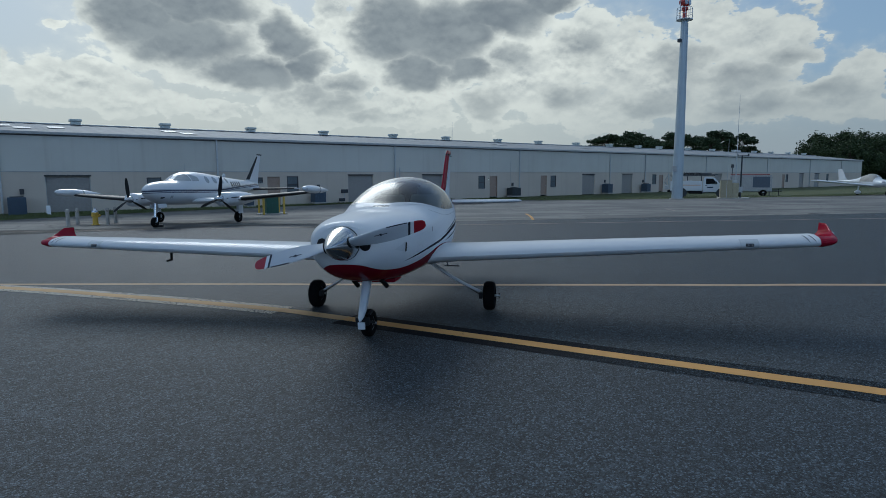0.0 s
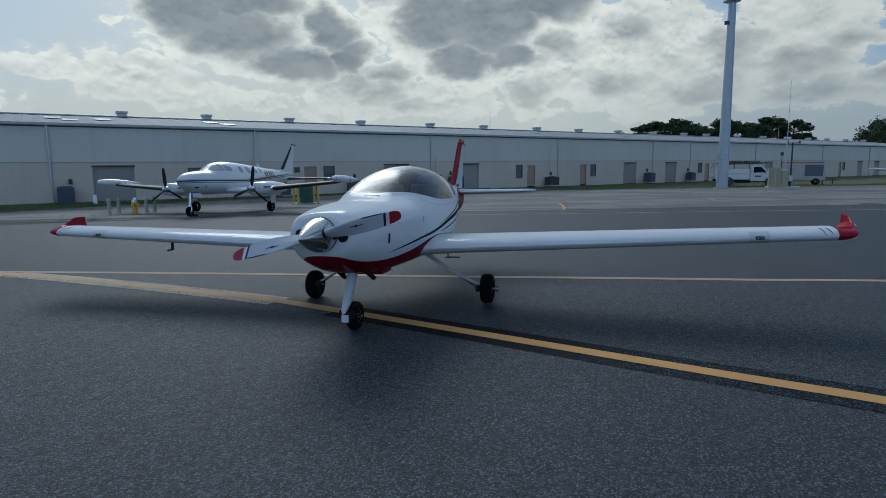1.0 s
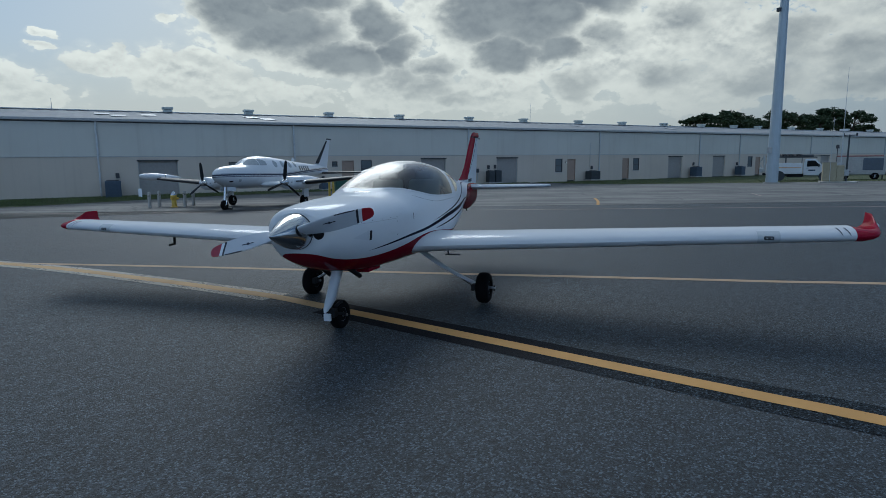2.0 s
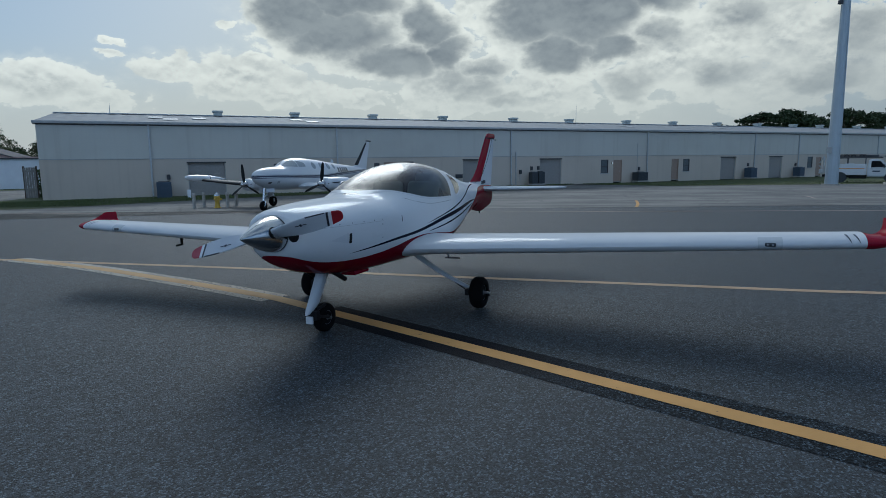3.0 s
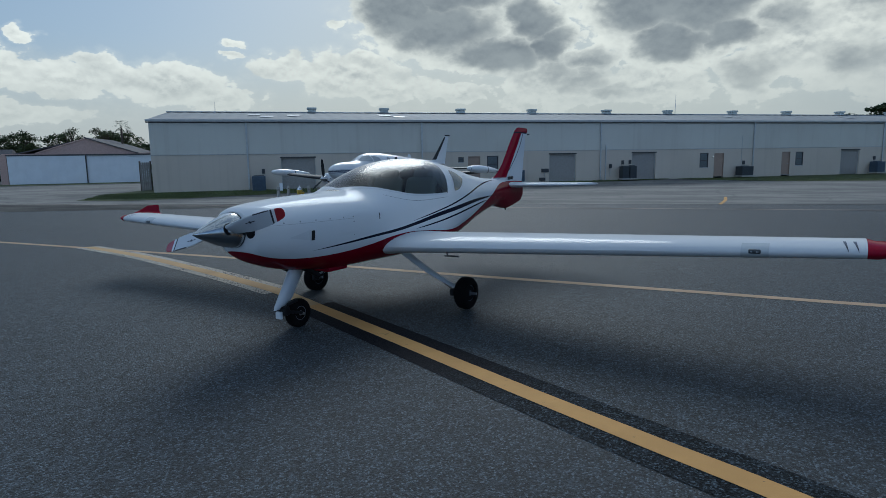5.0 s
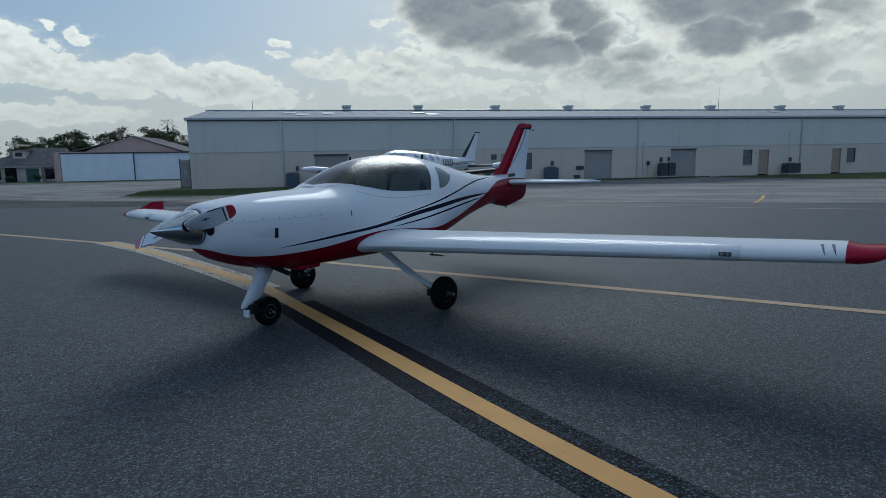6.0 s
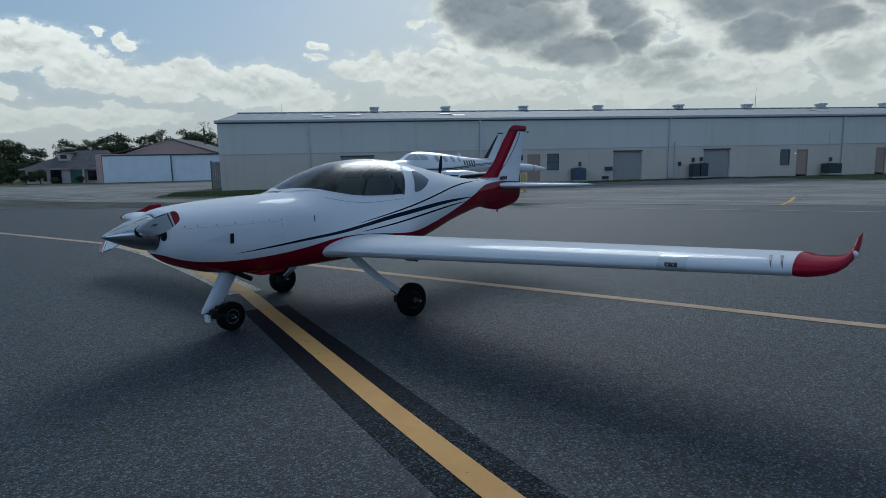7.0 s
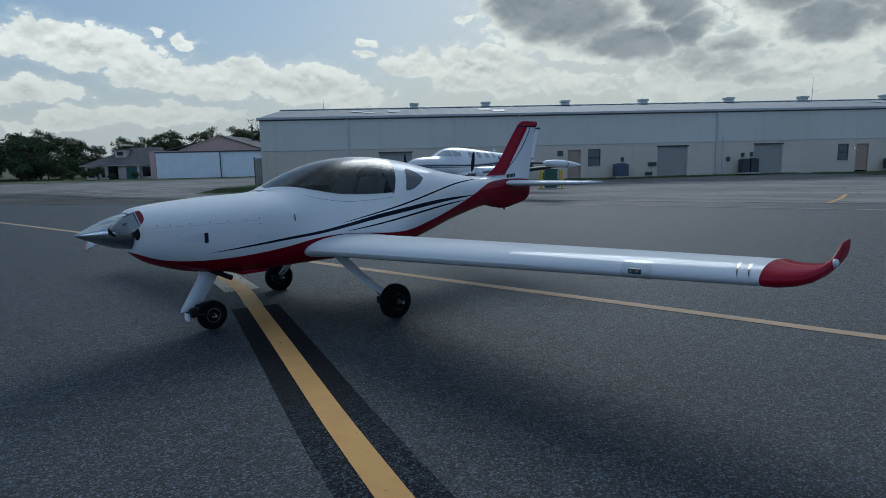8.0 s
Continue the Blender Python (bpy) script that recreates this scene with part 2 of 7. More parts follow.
def build_apron(n):
    where = n.add("ShaderNodeNewGeometry").outputs["Position"]
    wide = n.noise(where, 0.22, 6.0, 0.62)
    streak = n.noise(n.vmath("MULTIPLY", n.add("ShaderNodeVectorRotate", {"Vector": where, "Angle": radians(38)}, rotation_type="Z_AXIS").outputs[0], (0.15, 1.2, 1.0)).outputs[0], 0.7, 5.0, 0.65)
    fine = n.noise(where, 24.0, 4.0, 0.7)
    field = n.math("ADD", n.math("MULTIPLY", wide, 0.5), n.math("MULTIPLY", streak, 0.5))
    color = n.mix(n.step(field, 0.4, 0.6), (0.1, 0.096, 0.09), (0.21, 0.2, 0.178))
    blots = n.noise(n.vmath("MULTIPLY", where, (0.8, 1.6, 1.0)).outputs[0], 1.6, 5.0, 0.7)
    color = n.mix(n.step(blots, 0.56, 0.68, 0.0, 0.6), color, (0.05, 0.05, 0.049))
    crack = n.add("ShaderNodeTexVoronoi", {"Vector": n.vmath("ADD", where, n.vmath("MULTIPLY", n.add("ShaderNodeTexNoise", {"Vector": where, "Scale": 0.7}).outputs[1], (1.5, 1.5, 0)).outputs[0]).outputs[0], "Scale": 0.23}, feature="DISTANCE_TO_EDGE").outputs["Distance"]
    color = n.mix(n.step(crack, 0.02, 0.0, 0.0, 0.45), color, (0.04, 0.04, 0.04))
    color = n.mix(n.step(fine, 0.45, 0.8, 0.0, 0.5), color, (0.08, 0.08, 0.078))
    return principled(n, color, 0.85, 0.0, fine, 0.4, 0.01)


apron_paving = material("apron_paving", build_apron)


def build_turf(n):
    where = n.add("ShaderNodeNewGeometry").outputs["Position"]
    wide = n.noise(where, 0.5, 5.0, 0.6)
    fine = n.noise(where, 16.0, 5.0, 0.7)
    color = n.mix(n.step(wide, 0.3, 0.7), (0.065, 0.085, 0.024), (0.14, 0.14, 0.05))
    color = n.mix(n.step(fine, 0.3, 0.75), (0.05, 0.062, 0.02), color)
    return principled(n, color, 0.95, 0.0, fine, 0.8, 0.05)


turf = material("turf", build_turf)
blade_green = plain("grass_blade", (0.1, 0.125, 0.04), 0.8, vary=0.35, scale=0.8)


def build_line_paint(n, core, worn, size=14.0):
    where = n.add("ShaderNodeNewGeometry").outputs["Position"]
    chips = n.noise(where, size, 6.0, 0.72)
    wide = n.noise(where, 1.4, 4.0, 0.6)
    grit = n.add("ShaderNodeTexVoronoi", {"Vector": where, "Scale": 75.0}).outputs["Distance"]
    color = n.mix(n.step(wide, 0.3, 0.7), tuple(c * 0.82 for c in core), core)
    lost = n.math("ADD", chips, n.math("MULTIPLY", n.math("SUBTRACT", wide, 0.5), 0.3))
    color = n.mix(n.step(lost, worn, worn + 0.08), color, (0.06, 0.06, 0.06))
    return principled(n, color, 0.75, 0.0, n.math("ADD", chips, n.math("MULTIPLY", grit, -0.5)), 0.45, 0.008, Specular_IOR_Level=0.2)


yellow_paint = material("yellow_line_paint", lambda n: build_line_paint(n, (0.6, 0.34, 0.11), 0.63))
faded_paint = material("faded_line_paint", lambda n: build_line_paint(n, (0.54, 0.36, 0.17), 0.62, 26.0))
pale_paint = material("pale_line_paint", lambda n: build_line_paint(n, (0.5, 0.46, 0.39), 0.5, 34.0))
white_line = material("white_line_paint", lambda n: build_line_paint(n, (0.42, 0.33, 0.28), 0.58))
edge_paint = material("faded_edge_line_paint", lambda n: build_line_paint(n, (0.46, 0.33, 0.21), 0.62, 30.0))


def build_wall(n, low, high, split):
    """Painted tilt-up wall: rain streaks and faint blotches over two tones."""
    where = n.add("ShaderNodeNewGeometry").outputs["Position"]
    z = n.add("ShaderNodeSeparateXYZ", {0: where}).outputs[2]
    wide = n.noise(where, 0.3, 4.0)
    streak = n.noise(n.vmath("MULTIPLY", where, (2.2, 2.2, 0.1)).outputs[0], 1.0, 4.0, 0.6)
    fine = n.noise(where, 30.0, 3.0)
    base = n.mix(n.step(z, split - 0.01, split + 0.01), low, high)
    dirt = n.math("ADD", n.math("MULTIPLY", n.step(streak, 0.5, 0.8), 0.16), n.math("MULTIPLY", n.step(wide, 0.4, 0.75), 0.12))
    color = n.mix(dirt, base, (low[0] * 0.5, low[1] * 0.48, low[2] * 0.45))
    return principled(n, color, 0.8, 0.0, fine, 0.15, 0.004)


hangar_paint = material("hangar_wall_paint", lambda n: build_wall(n, (0.58, 0.51, 0.42), (0.6, 0.585, 0.52), 2.06))
roof_metal = plain("roof_metal", (0.27, 0.275, 0.275), 0.75, 0.0, vary=0.14, scale=0.7)
patch_metal = plain("pale_roof_panel", (0.42, 0.42, 0.41), 0.4, 0.1)
trim_paint = plain("trim_paint", (0.42, 0.42, 0.41), 0.6)
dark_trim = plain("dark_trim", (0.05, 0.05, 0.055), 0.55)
rollup_paint = plain("rollup_door_paint", (0.33, 0.31, 0.285), 0.55, vary=0.08)
tan_door = plain("tan_door_paint", (0.34, 0.25, 0.19), 0.5, vary=0.08)
galvanised = plain("galvanised_metal", (0.5, 0.51, 0.51), 0.4, 0.6)
vent_metal = plain("vent_metal", (0.5, 0.53, 0.5), 0.55, 0.1)
unit_dark = plain("dark_unit_paint", (0.035, 0.042, 0.048), 0.5)
unit_blue = plain("blue_grey_unit_paint", (0.05, 0.075, 0.11), 0.45)
unit_green = plain("green_box_paint", (0.03, 0.1, 0.075), 0.5)
safety_yellow = plain("yellow_post_paint", (0.55, 0.38, 0.06), 0.5)
concrete = plain("concrete", (0.4, 0.38, 0.34), 0.85, vary=0.2, scale=2.5)
kerb_concrete = plain("kerb_concrete", (0.24, 0.23, 0.21), 0.9, vary=0.2, scale=3.0)
mast_paint = plain("mast_paint", (0.42, 0.47, 0.5), 0.4, 0.2, vary=0.06, scale=1.0)
tan_box = plain("tan_cabinet_paint", (0.36, 0.32, 0.21), 0.6)
red_paint = plain("red_lamp_paint", (0.42, 0.06, 0.05), 0.45)
black_metal = plain("black_metal", (0.008, 0.008, 0.009), 0.55, gloss=0.25)
rubber = plain("tyre_rubber", (0.0045, 0.0045, 0.005), 0.9, vary=0.3, bump=0.2, gloss=0.12)
steel = plain("steel", (0.42, 0.42, 0.43), 0.32, 0.9)
bare_metal = plain("hub_metal", (0.3, 0.3, 0.3), 0.4, 0.7)
chrome = plain("polished_metal", (0.6, 0.61, 0.62), 0.2, 0.85, vary=0.05)
hydrant_paint = plain("hydrant_paint", (0.6, 0.4, 0.05), 0.45)
white_paint = plain("white_paint", (0.68, 0.69, 0.7), 0.3, vary=0.03, coat=0.5)
aircraft_white = plain("aircraft_white_paint", (0.62, 0.63, 0.64), 0.36, vary=0.015, scale=1.5, bump=0.0, coat=0.3, gloss=0.0)
lamp_cover = plain("clear_lamp_cover", (0.5, 0.52, 0.53), 0.1, 0.0, vary=0.05)
aircraft_red = plain("aircraft_red_paint", (0.24, 0.004, 0.02), 0.36, vary=0.06, scale=2.0, bump=0.01, coat=0.3, gloss=0.0)
navy = plain("navy_paint", (0.012, 0.014, 0.03), 0.3, vary=0.05, coat=0.6)
boot_black = plain("deicing_boot_rubber", (0.01, 0.01, 0.011), 0.55)
seat_cloth = plain("seat_leather", (0.16, 0.155, 0.15), 0.6)
seat_pale = plain("pale_seat_leather", (0.6, 0.58, 0.53), 0.6)
cabin_dark = plain("cabin_lining", (0.025, 0.025, 0.027), 0.8)
blade_grey = plain("propeller_blade_paint", (0.55, 0.56, 0.58), 0.32, vary=0.04, coat=0.4)
spinner_metal = plain("spinner_paint", (0.5, 0.51, 0.51), 0.2, 1.0, vary=0.03, scale=2.0, bump=0.01)
house_wall = plain("house_wall_paint", (0.5, 0.42, 0.38), 0.8)
shingle = plain("roof_shingle", (0.095, 0.09, 0.092), 0.85, vary=0.3, scale=2.0, fine=25.0)
pink_wall = plain("pink_wall_paint", (0.5, 0.35, 0.3), 0.8)
white_door = plain("white_hangar_door_paint", (0.74, 0.76, 0.79), 0.5, vary=0.05, scale=1.0)
# opaque pale pane: cabin blinds, and light painted into the cockpit glass
pale_pane = plain("pale_blind_reflection_pane", (0.36, 0.38, 0.38), 0.12, vary=0.1)
# opaque panes, lightened so their colour carries the sky's reflection
hangar_pane = plain("hangar_glass_reflection", (0.13, 0.15, 0.16), 0.1, vary=0.15)
window_dark = plain("dark_window_glass", (0.012, 0.014, 0.017), 0.08, vary=0.1)
lens_glass = plain("lamp_glass", (0.5, 0.52, 0.52), 0.12, 0.2)
bark = plain("bark", (0.085, 0.065, 0.05), 0.9, vary=0.3, scale=3.0, bump=0.4)
orange_stripe = plain("orange_stripe_paint", (0.6, 0.27, 0.04), 0.45)
trailer_skin = plain("trailer_aluminium", (0.42, 0.41, 0.39), 0.45, 0.2)
trailer_red = plain("faded_red_trim_paint", (0.3, 0.09, 0.08), 0.5)
tarp = plain("blue_grey_tarp", (0.1, 0.12, 0.15), 0.6)


def build_leaf(n, dark, light):
    island = n.add("ShaderNodeNewGeometry").outputs["Random Per Island"]
    color = n.mix(island, dark, light)
    return principled(n, color, 0.75, Specular_IOR_Level=0.25)


leaf_oak = material("oak_leaf", lambda n: build_leaf(n, (0.034, 0.048, 0.018), (0.1, 0.12, 0.045)))
leaf_pine = material("pine_needle", lambda n: build_leaf(n, (0.024, 0.04, 0.018), (0.06, 0.085, 0.036)))
leaf_palm = material("palm_frond", lambda n: build_leaf(n, (0.025, 0.04, 0.014), (0.06, 0.08, 0.03)))
leaf_hedge = material("hedge_leaf", lambda n: build_leaf(n, (0.024, 0.04, 0.016), (0.07, 0.095, 0.036)))


def build_canopy_glass(n, tint):
    clear = n.add("ShaderNodeBsdfTransparent", {0: (*tint, 1.0)}).outputs[0]
    gloss = n.add("ShaderNodeBsdfGlossy", {"Color": (1, 1, 1, 1), "Roughness": 0.26}).outputs[0]
    fresnel = n.add("ShaderNodeFresnel", {"IOR": 1.33}).outputs[0]
    return n.add("ShaderNodeMixShader", {0: fresnel, 1: clear, 2: gloss}).outputs[0]


canopy_glass = material("tinted_canopy_acrylic", lambda n: build_canopy_glass(n, (0.3, 0.34, 0.33)))
clear_glass = material("window_acrylic", lambda n: build_canopy_glass(n, (0.55, 0.58, 0.58)))
# opaque dark tint, raised to hold the pane's pale reflection
tinted_pane = plain("dark_tinted_acrylic", (0.07, 0.078, 0.074), 0.06, vary=0.05)


# ---- mesh helpers ----
def part(name, bm, mat, parent=None, label="", smooth=False, auto=0.0):
    """Links a bmesh as one mesh object under a thing or a part."""
    data = bpy.data.meshes.new(name)
    bm.to_mesh(data)
    bm.free()
    return link(name, data, mat, parent, label, smooth, auto)


def link(name, data, mat, parent=None, label="", smooth=False, auto=0.0):
    for m in (mat if isinstance(mat, (list, tuple)) else [mat]):
        data.materials.append(m)
    if smooth:
        data.polygons.foreach_set("use_smooth", [True] * len(data.polygons))
        if auto:
            data.set_sharp_from_angle(angle=radians(auto))
    ob = new(name, data)
    if parent is not None:
        ob.parent = parent
    if label:
        ob["label"] = label
    return ob


def thing(name, m, label, category, group="", kind=""):
    ob = new(name)
    ob.empty_display_size = 0.2
    ob.matrix_world = m
    return tagged(ob, label, category, group, kind)


def mesh(verts, faces, name="mesh"):
    data = bpy.data.meshes.new(name)
    data.from_pydata([tuple(v) for v in verts], [], faces)
    data.validate()
    data.update()
    return data


def box(bm, size, at=(0, 0, 0), bevel=0.0, turn=None):
    m = Matrix.Translation(at) @ (turn.to_4x4() if turn is not None else Matrix()) @ Matrix.Diagonal((*size, 1))
    got = bmesh.ops.create_cube(bm, size=1.0, matrix=m)
    if bevel:
        edges = list({e for v in got["verts"] for e in v.link_edges})
        bmesh.ops.bevel(bm, geom=edges, offset=bevel, segments=2, affect="EDGES", profile=0.5)


def rod(bm, a, b, r1, r2=None, n=12):
    a, b = Vector(a), Vector(b)
    d = b - a
    m = Matrix.Translation((a + b) / 2) @ d.to_track_quat("Z", "Y").to_matrix().to_4x4()
    bmesh.ops.create_cone(bm, cap_ends=True, segments=n, radius1=r1, radius2=r1 if r2 is None else r2, depth=d.length, matrix=m)


def boxed(size, at=(0, 0, 0), bevel=0.0, turn=None):
    bm = bmesh.new()
    box(bm, size, at, bevel, turn)
    return bm


def rodded(*spans, n=12):
    bm = bmesh.new()
    for a, b, r1, *r2 in spans:
        rod(bm, a, b, r1, r2[0] if r2 else None, n)
    return bm


def loft(rings, cap=True, ring_closed=True, name="loft"):
    """A skin over rings of equal length."""
    n = len(rings[0])
    verts = [v for ring in rings for v in ring]
    faces = []
    last = n if ring_closed else n - 1
    for i in range(len(rings) - 1):
        for j in range(last):
            k = (j + 1) % n
            faces.append((i * n + j, i * n + k, (i + 1) * n + k, (i + 1) * n + j))
    if cap and ring_closed:
        faces.append(tuple(range(n - 1, -1, -1)))
        faces.append(tuple((len(rings) - 1) * n + j for j in range(n)))
    data = mesh(verts, faces, name)
    bm = bmesh.new()
    bm.from_mesh(data)
    bmesh.ops.recalc_face_normals(bm, faces=bm.faces)
    bm.to_mesh(data)
    bm.free()
    return data


def turned(profile, axis="X", n=24, name="turned"):
    """A body of revolution from (along, radius) pairs round an axis."""
    rings = []
    for along, r in profile:
        ring = []
        for j in range(n):
            a = 2 * math.pi * j / n
            c, s = max(r, 0.0005) * math.cos(a), max(r, 0.0005) * math.sin(a)
            ring.append({"X": (along, c, s), "Y": (c, along, s), "Z": (c, s, along)}[axis])
        rings.append(ring)
    return loft(rings, True, True, name)


def lerp_table(table, x):
    """Smooth values between the rows of a table whose first column is x."""
    if x <= table[0][0]:
        return table[0][1:]
    for a, b in zip(table, table[1:]):
        if x <= b[0]:
            i = table.index(a)
            p = table[max(i - 1, 0)]
            q = table[min(i + 2, len(table) - 1)]
            t = (x - a[0]) / (b[0] - a[0])
            out = []
            for k in range(1, len(a)):
                ma = (b[k] - p[k]) / max(b[0] - p[0], 1e-6) * (b[0] - a[0])
                mb = (q[k] - a[k]) / max(q[0] - a[0], 1e-6) * (b[0] - a[0])
                out.append((2 * t**3 - 3 * t**2 + 1) * a[k] + (t**3 - 2 * t**2 + t) * ma + (3 * t**2 - 2 * t**3) * b[k] + (t**3 - t**2) * mb)
            return tuple(out)
    return table[-1][1:]


def moved(data, m):
    data.transform(m)
    return data


def tyre(r, width, parent, at, mat_hub, name="wheel", bevel=0.35):
    """A wheel across the y axis: tyre and hub."""
    w = width / 2
    rim = r * 0.48
    prof = [(-w * 0.7, rim), (-w * 0.98, rim * 1.15), (-w, r * 0.72), (-w * 0.92, r * 0.88), (-w * 0.62, r * 0.975), (-w * 0.3, r), (w * 0.3, r), (w * 0.62, r * 0.975), (w * 0.92, r * 0.88), (w, r * 0.72), (w * 0.98, rim * 1.15), (w * 0.7, rim)]
    tread = link(name, turned(prof, "Y", 32), rubber, parent, "black rubber tyre", True, 50)
    tread.location = at
    hub = [(-w * 0.75, 0.0), (-w * 0.75, rim * 0.35), (-w * 0.5, rim * 0.4), (-w * 0.45, rim * 0.85), (-w * 0.72, rim * 0.95), (-w * 0.72, rim * 1.03), (w * 0.72, rim * 1.03), (w * 0.72, rim * 0.95), (w * 0.45, rim * 0.85), (w * 0.5, rim * 0.4), (w * 0.75, rim * 0.35), (w * 0.75, 0.0)]
    link("hub", turned(hub, "Y", 24), mat_hub, tread, "metal hub", True, 40)
    return tread

# ---- ground ----
def ground_z(x, y):
    """The field falls gently away from the taxiway towards the hangars."""
    d = y - 3.0
    fall = 0.5 * (d + math.sqrt(d * d + 1.0)) - 0.09
    e = y - 10.0
    swale = 0.007 * 0.5 * (e + math.sqrt(e * e + 4.0)) * min(1.0, max(0.0, (45.4 - y) / 6.0))
    return -0.0125 * (min(fall, 82.0) if fall > 0 else 0.0) - swale


def sheet(name, outline, lift, mat, grid=2.5, label="", category="", kind="structure"):
    """A flat patch that follows the ground inside a convex or concave outline."""
    bm = bmesh.new()
    face = bm.faces.new([bm.verts.new((x, y, 0)) for x, y in outline])
    bmesh.ops.triangulate(bm, faces=[face])
    xs, ys = [p[0] for p in outline], [p[1] for p in outline]
    for low, high, normal in ((min(ys), max(ys), (0, 1, 0)),):
        c = low + grid
        while c < high:
            bmesh.ops.bisect_plane(bm, geom=bm.verts[:] + bm.edges[:] + bm.faces[:], plane_co=(0, c, 0), plane_no=normal)
            c += grid
    for v in bm.verts:
        v.co.z = ground_z(v.co.x, v.co.y) + lift
    bmesh.ops.recalc_face_normals(bm, faces=bm.faces)
    ob = part(name, bm, mat)
    for p in ob.data.polygons:
        if p.normal.z < 0:
            ob.data.flip_normals()
            break
    return tagged(ob, label, category, kind=kind)


def make_ground():
    xs = [-1500, -600, -250, -120, -70] + list(range(-50, 151, 10)) + [200, 320, 700, 1500]
    ys = [-1500, -500, -150, -60, -20, -8, 0, 1, 2, 2.5, 3, 3.5, 4, 5, 6, 7, 8, 9, 10, 11, 12, 14, 16, 18, 20, 25, 30, 34, 37, 38, 39, 39.4, 40, 41, 42, 43, 44, 45, 45.4, 46, 50, 65, 85, 100, 150, 300, 700, 1500]
    verts = [(x, y, ground_z(x, y)) for y in ys for x in xs]
    w = len(xs)
    faces = [(i * w + j, i * w + j + 1, (i + 1) * w + j + 1, (i + 1) * w + j) for i in range(len(ys) - 1) for j in range(w - 1)]
    tagged(link("ground", mesh(verts, faces), asphalt, smooth=True), "dark grey airport asphalt with pale aggregate", "ground", kind="structure")


make_ground()
AP = (17.2, 20.4)          # a point on the apron's near edge, which runs at -0.665
apron_near = lambda x: AP[1] - 0.665 * (x - AP[0])
sheet("apron", [(-60, apron_near(-60) - 4), (10, apron_near(10)), (90, apron_near(90)), (140, -20), (140, 5), (63.2, 22.2), (50.6, 31.4), (43.4, 38.0), (36, 45.2), (-60, 45.2)], 0.008, apron_paving, 0.9, label="old pale patched apron paving", category="pavement")
sheet("yard", [(-5.6, 45.2), (-5.6, 74), (-120, 70), (-120, 30), (-60, 45.2)], 0.008, apron_paving, 0.9, label="worn paved yard beside the hangar", category="pavement")
GRASS = [
    [(-8.7, 40.2), (-5.3, 38.4), (-2.5, 39.4), (3, 41.2), (9, 42.5), (17, 43.4), (30, 44.2), (36, 45.0), (36, 45.27), (-5.3, 45.27), (-5.9, 52), (-6.6, 52), (-7.6, 45.9)],
    [(36.2, 45.25), (43.6, 38.1), (50.7, 31.5), (63.2, 22.3), (140.5, 5.0), (190, 0), (190, 45.25)],
    [(-120, 72), (-37, 74.5), (-27, 76.3), (-15, 77), (-5, 77), (-5, 300), (-400, 300), (-400, 72)],
    [(141.5, 45.3), (190, 45.3), (190, 0), (500, -40), (500, 300), (-4, 300), (-4, 66), (141.5, 66)],
]
for g, outline in enumerate(GRASS):
    sheet("lawn", outline, 0.02 if g < 2 else 0.012, turf, 0.7 if g < 2 else 4.0, "mown grass verge, patchy green", "grass")


def make_grass(name, areas, count, seed, tall):
    rng = random.Random(seed)
    verts, faces = [], []
    for x0, y0, x1, y1, depth0, depth1 in areas:
        for _ in range(count):
            t = rng.random()
            x, y = x0 + (x1 - x0) * t, y0 + (y1 - y0) * t
            y += rng.random() * (depth0 + (depth1 - depth0) * t)
            a, h, w = rng.uniform(0, math.tau), tall * rng.uniform(0.5, 1.2), rng.uniform(0.01, 0.03)
            z, k = ground_z(x, y) + 0.015, len(verts)
            c, s = math.cos(a), math.sin(a)
            verts += [(x - w * c, y - w * s, z), (x + w * c, y + w * s, z), (x + 0.5 * h * s * rng.uniform(-1, 1), y + 0.4 * h * c, z + h)]
            faces.append((k, k + 1, k + 2))
    tagged(link(name, mesh(verts, faces), blade_green), "tufts of mown grass along the verge", "grass", kind="stuff")


make_grass("grass_tufts", [(-8.3, 40.6, -2.0, 39.8, 4, 4.5), (-3, 39.6, 9, 42.6, 5.2, 2.5), (9, 42.6, 36, 45.0, 2.6, 0.25), (37, 44.3, 63, 22.6, 0.9, 20), (63, 22.6, 110, 12, 4, 6)], 5000, 3, 0.1)


def ribbon(points, width, lift, mat, name, label, offset=0.0, owner=None):
    """A painted band that follows a smooth line on the ground."""
    table = [(i, *p) for i, p in enumerate(points)]
    dense = [Vector(lerp_table(table, i / 6)) for i in range(6 * (len(points) - 1) + 1)]
    verts, faces = [], []
    for i, p in enumerate(dense):
        d = (dense[min(i + 1, len(dense) - 1)] - dense[max(i - 1, 0)]).normalized()
        side = Vector((-d.y, d.x))
        for k in (-0.5, 0.5):
            q = p + side * (offset + k * width)
            verts.append((q.x, q.y, ground_z(q.x, q.y) + lift))
        if i:
            faces.append((2 * i - 2, 2 * i - 1, 2 * i + 1, 2 * i))
    data = mesh(verts, faces)
    for p in data.polygons:
        if p.normal.z < 0:
            data.flip_normals()
            break
    ob = link(name, data, mat, owner)
    return ob if owner else tagged(ob, label, "line marking", kind="structure")


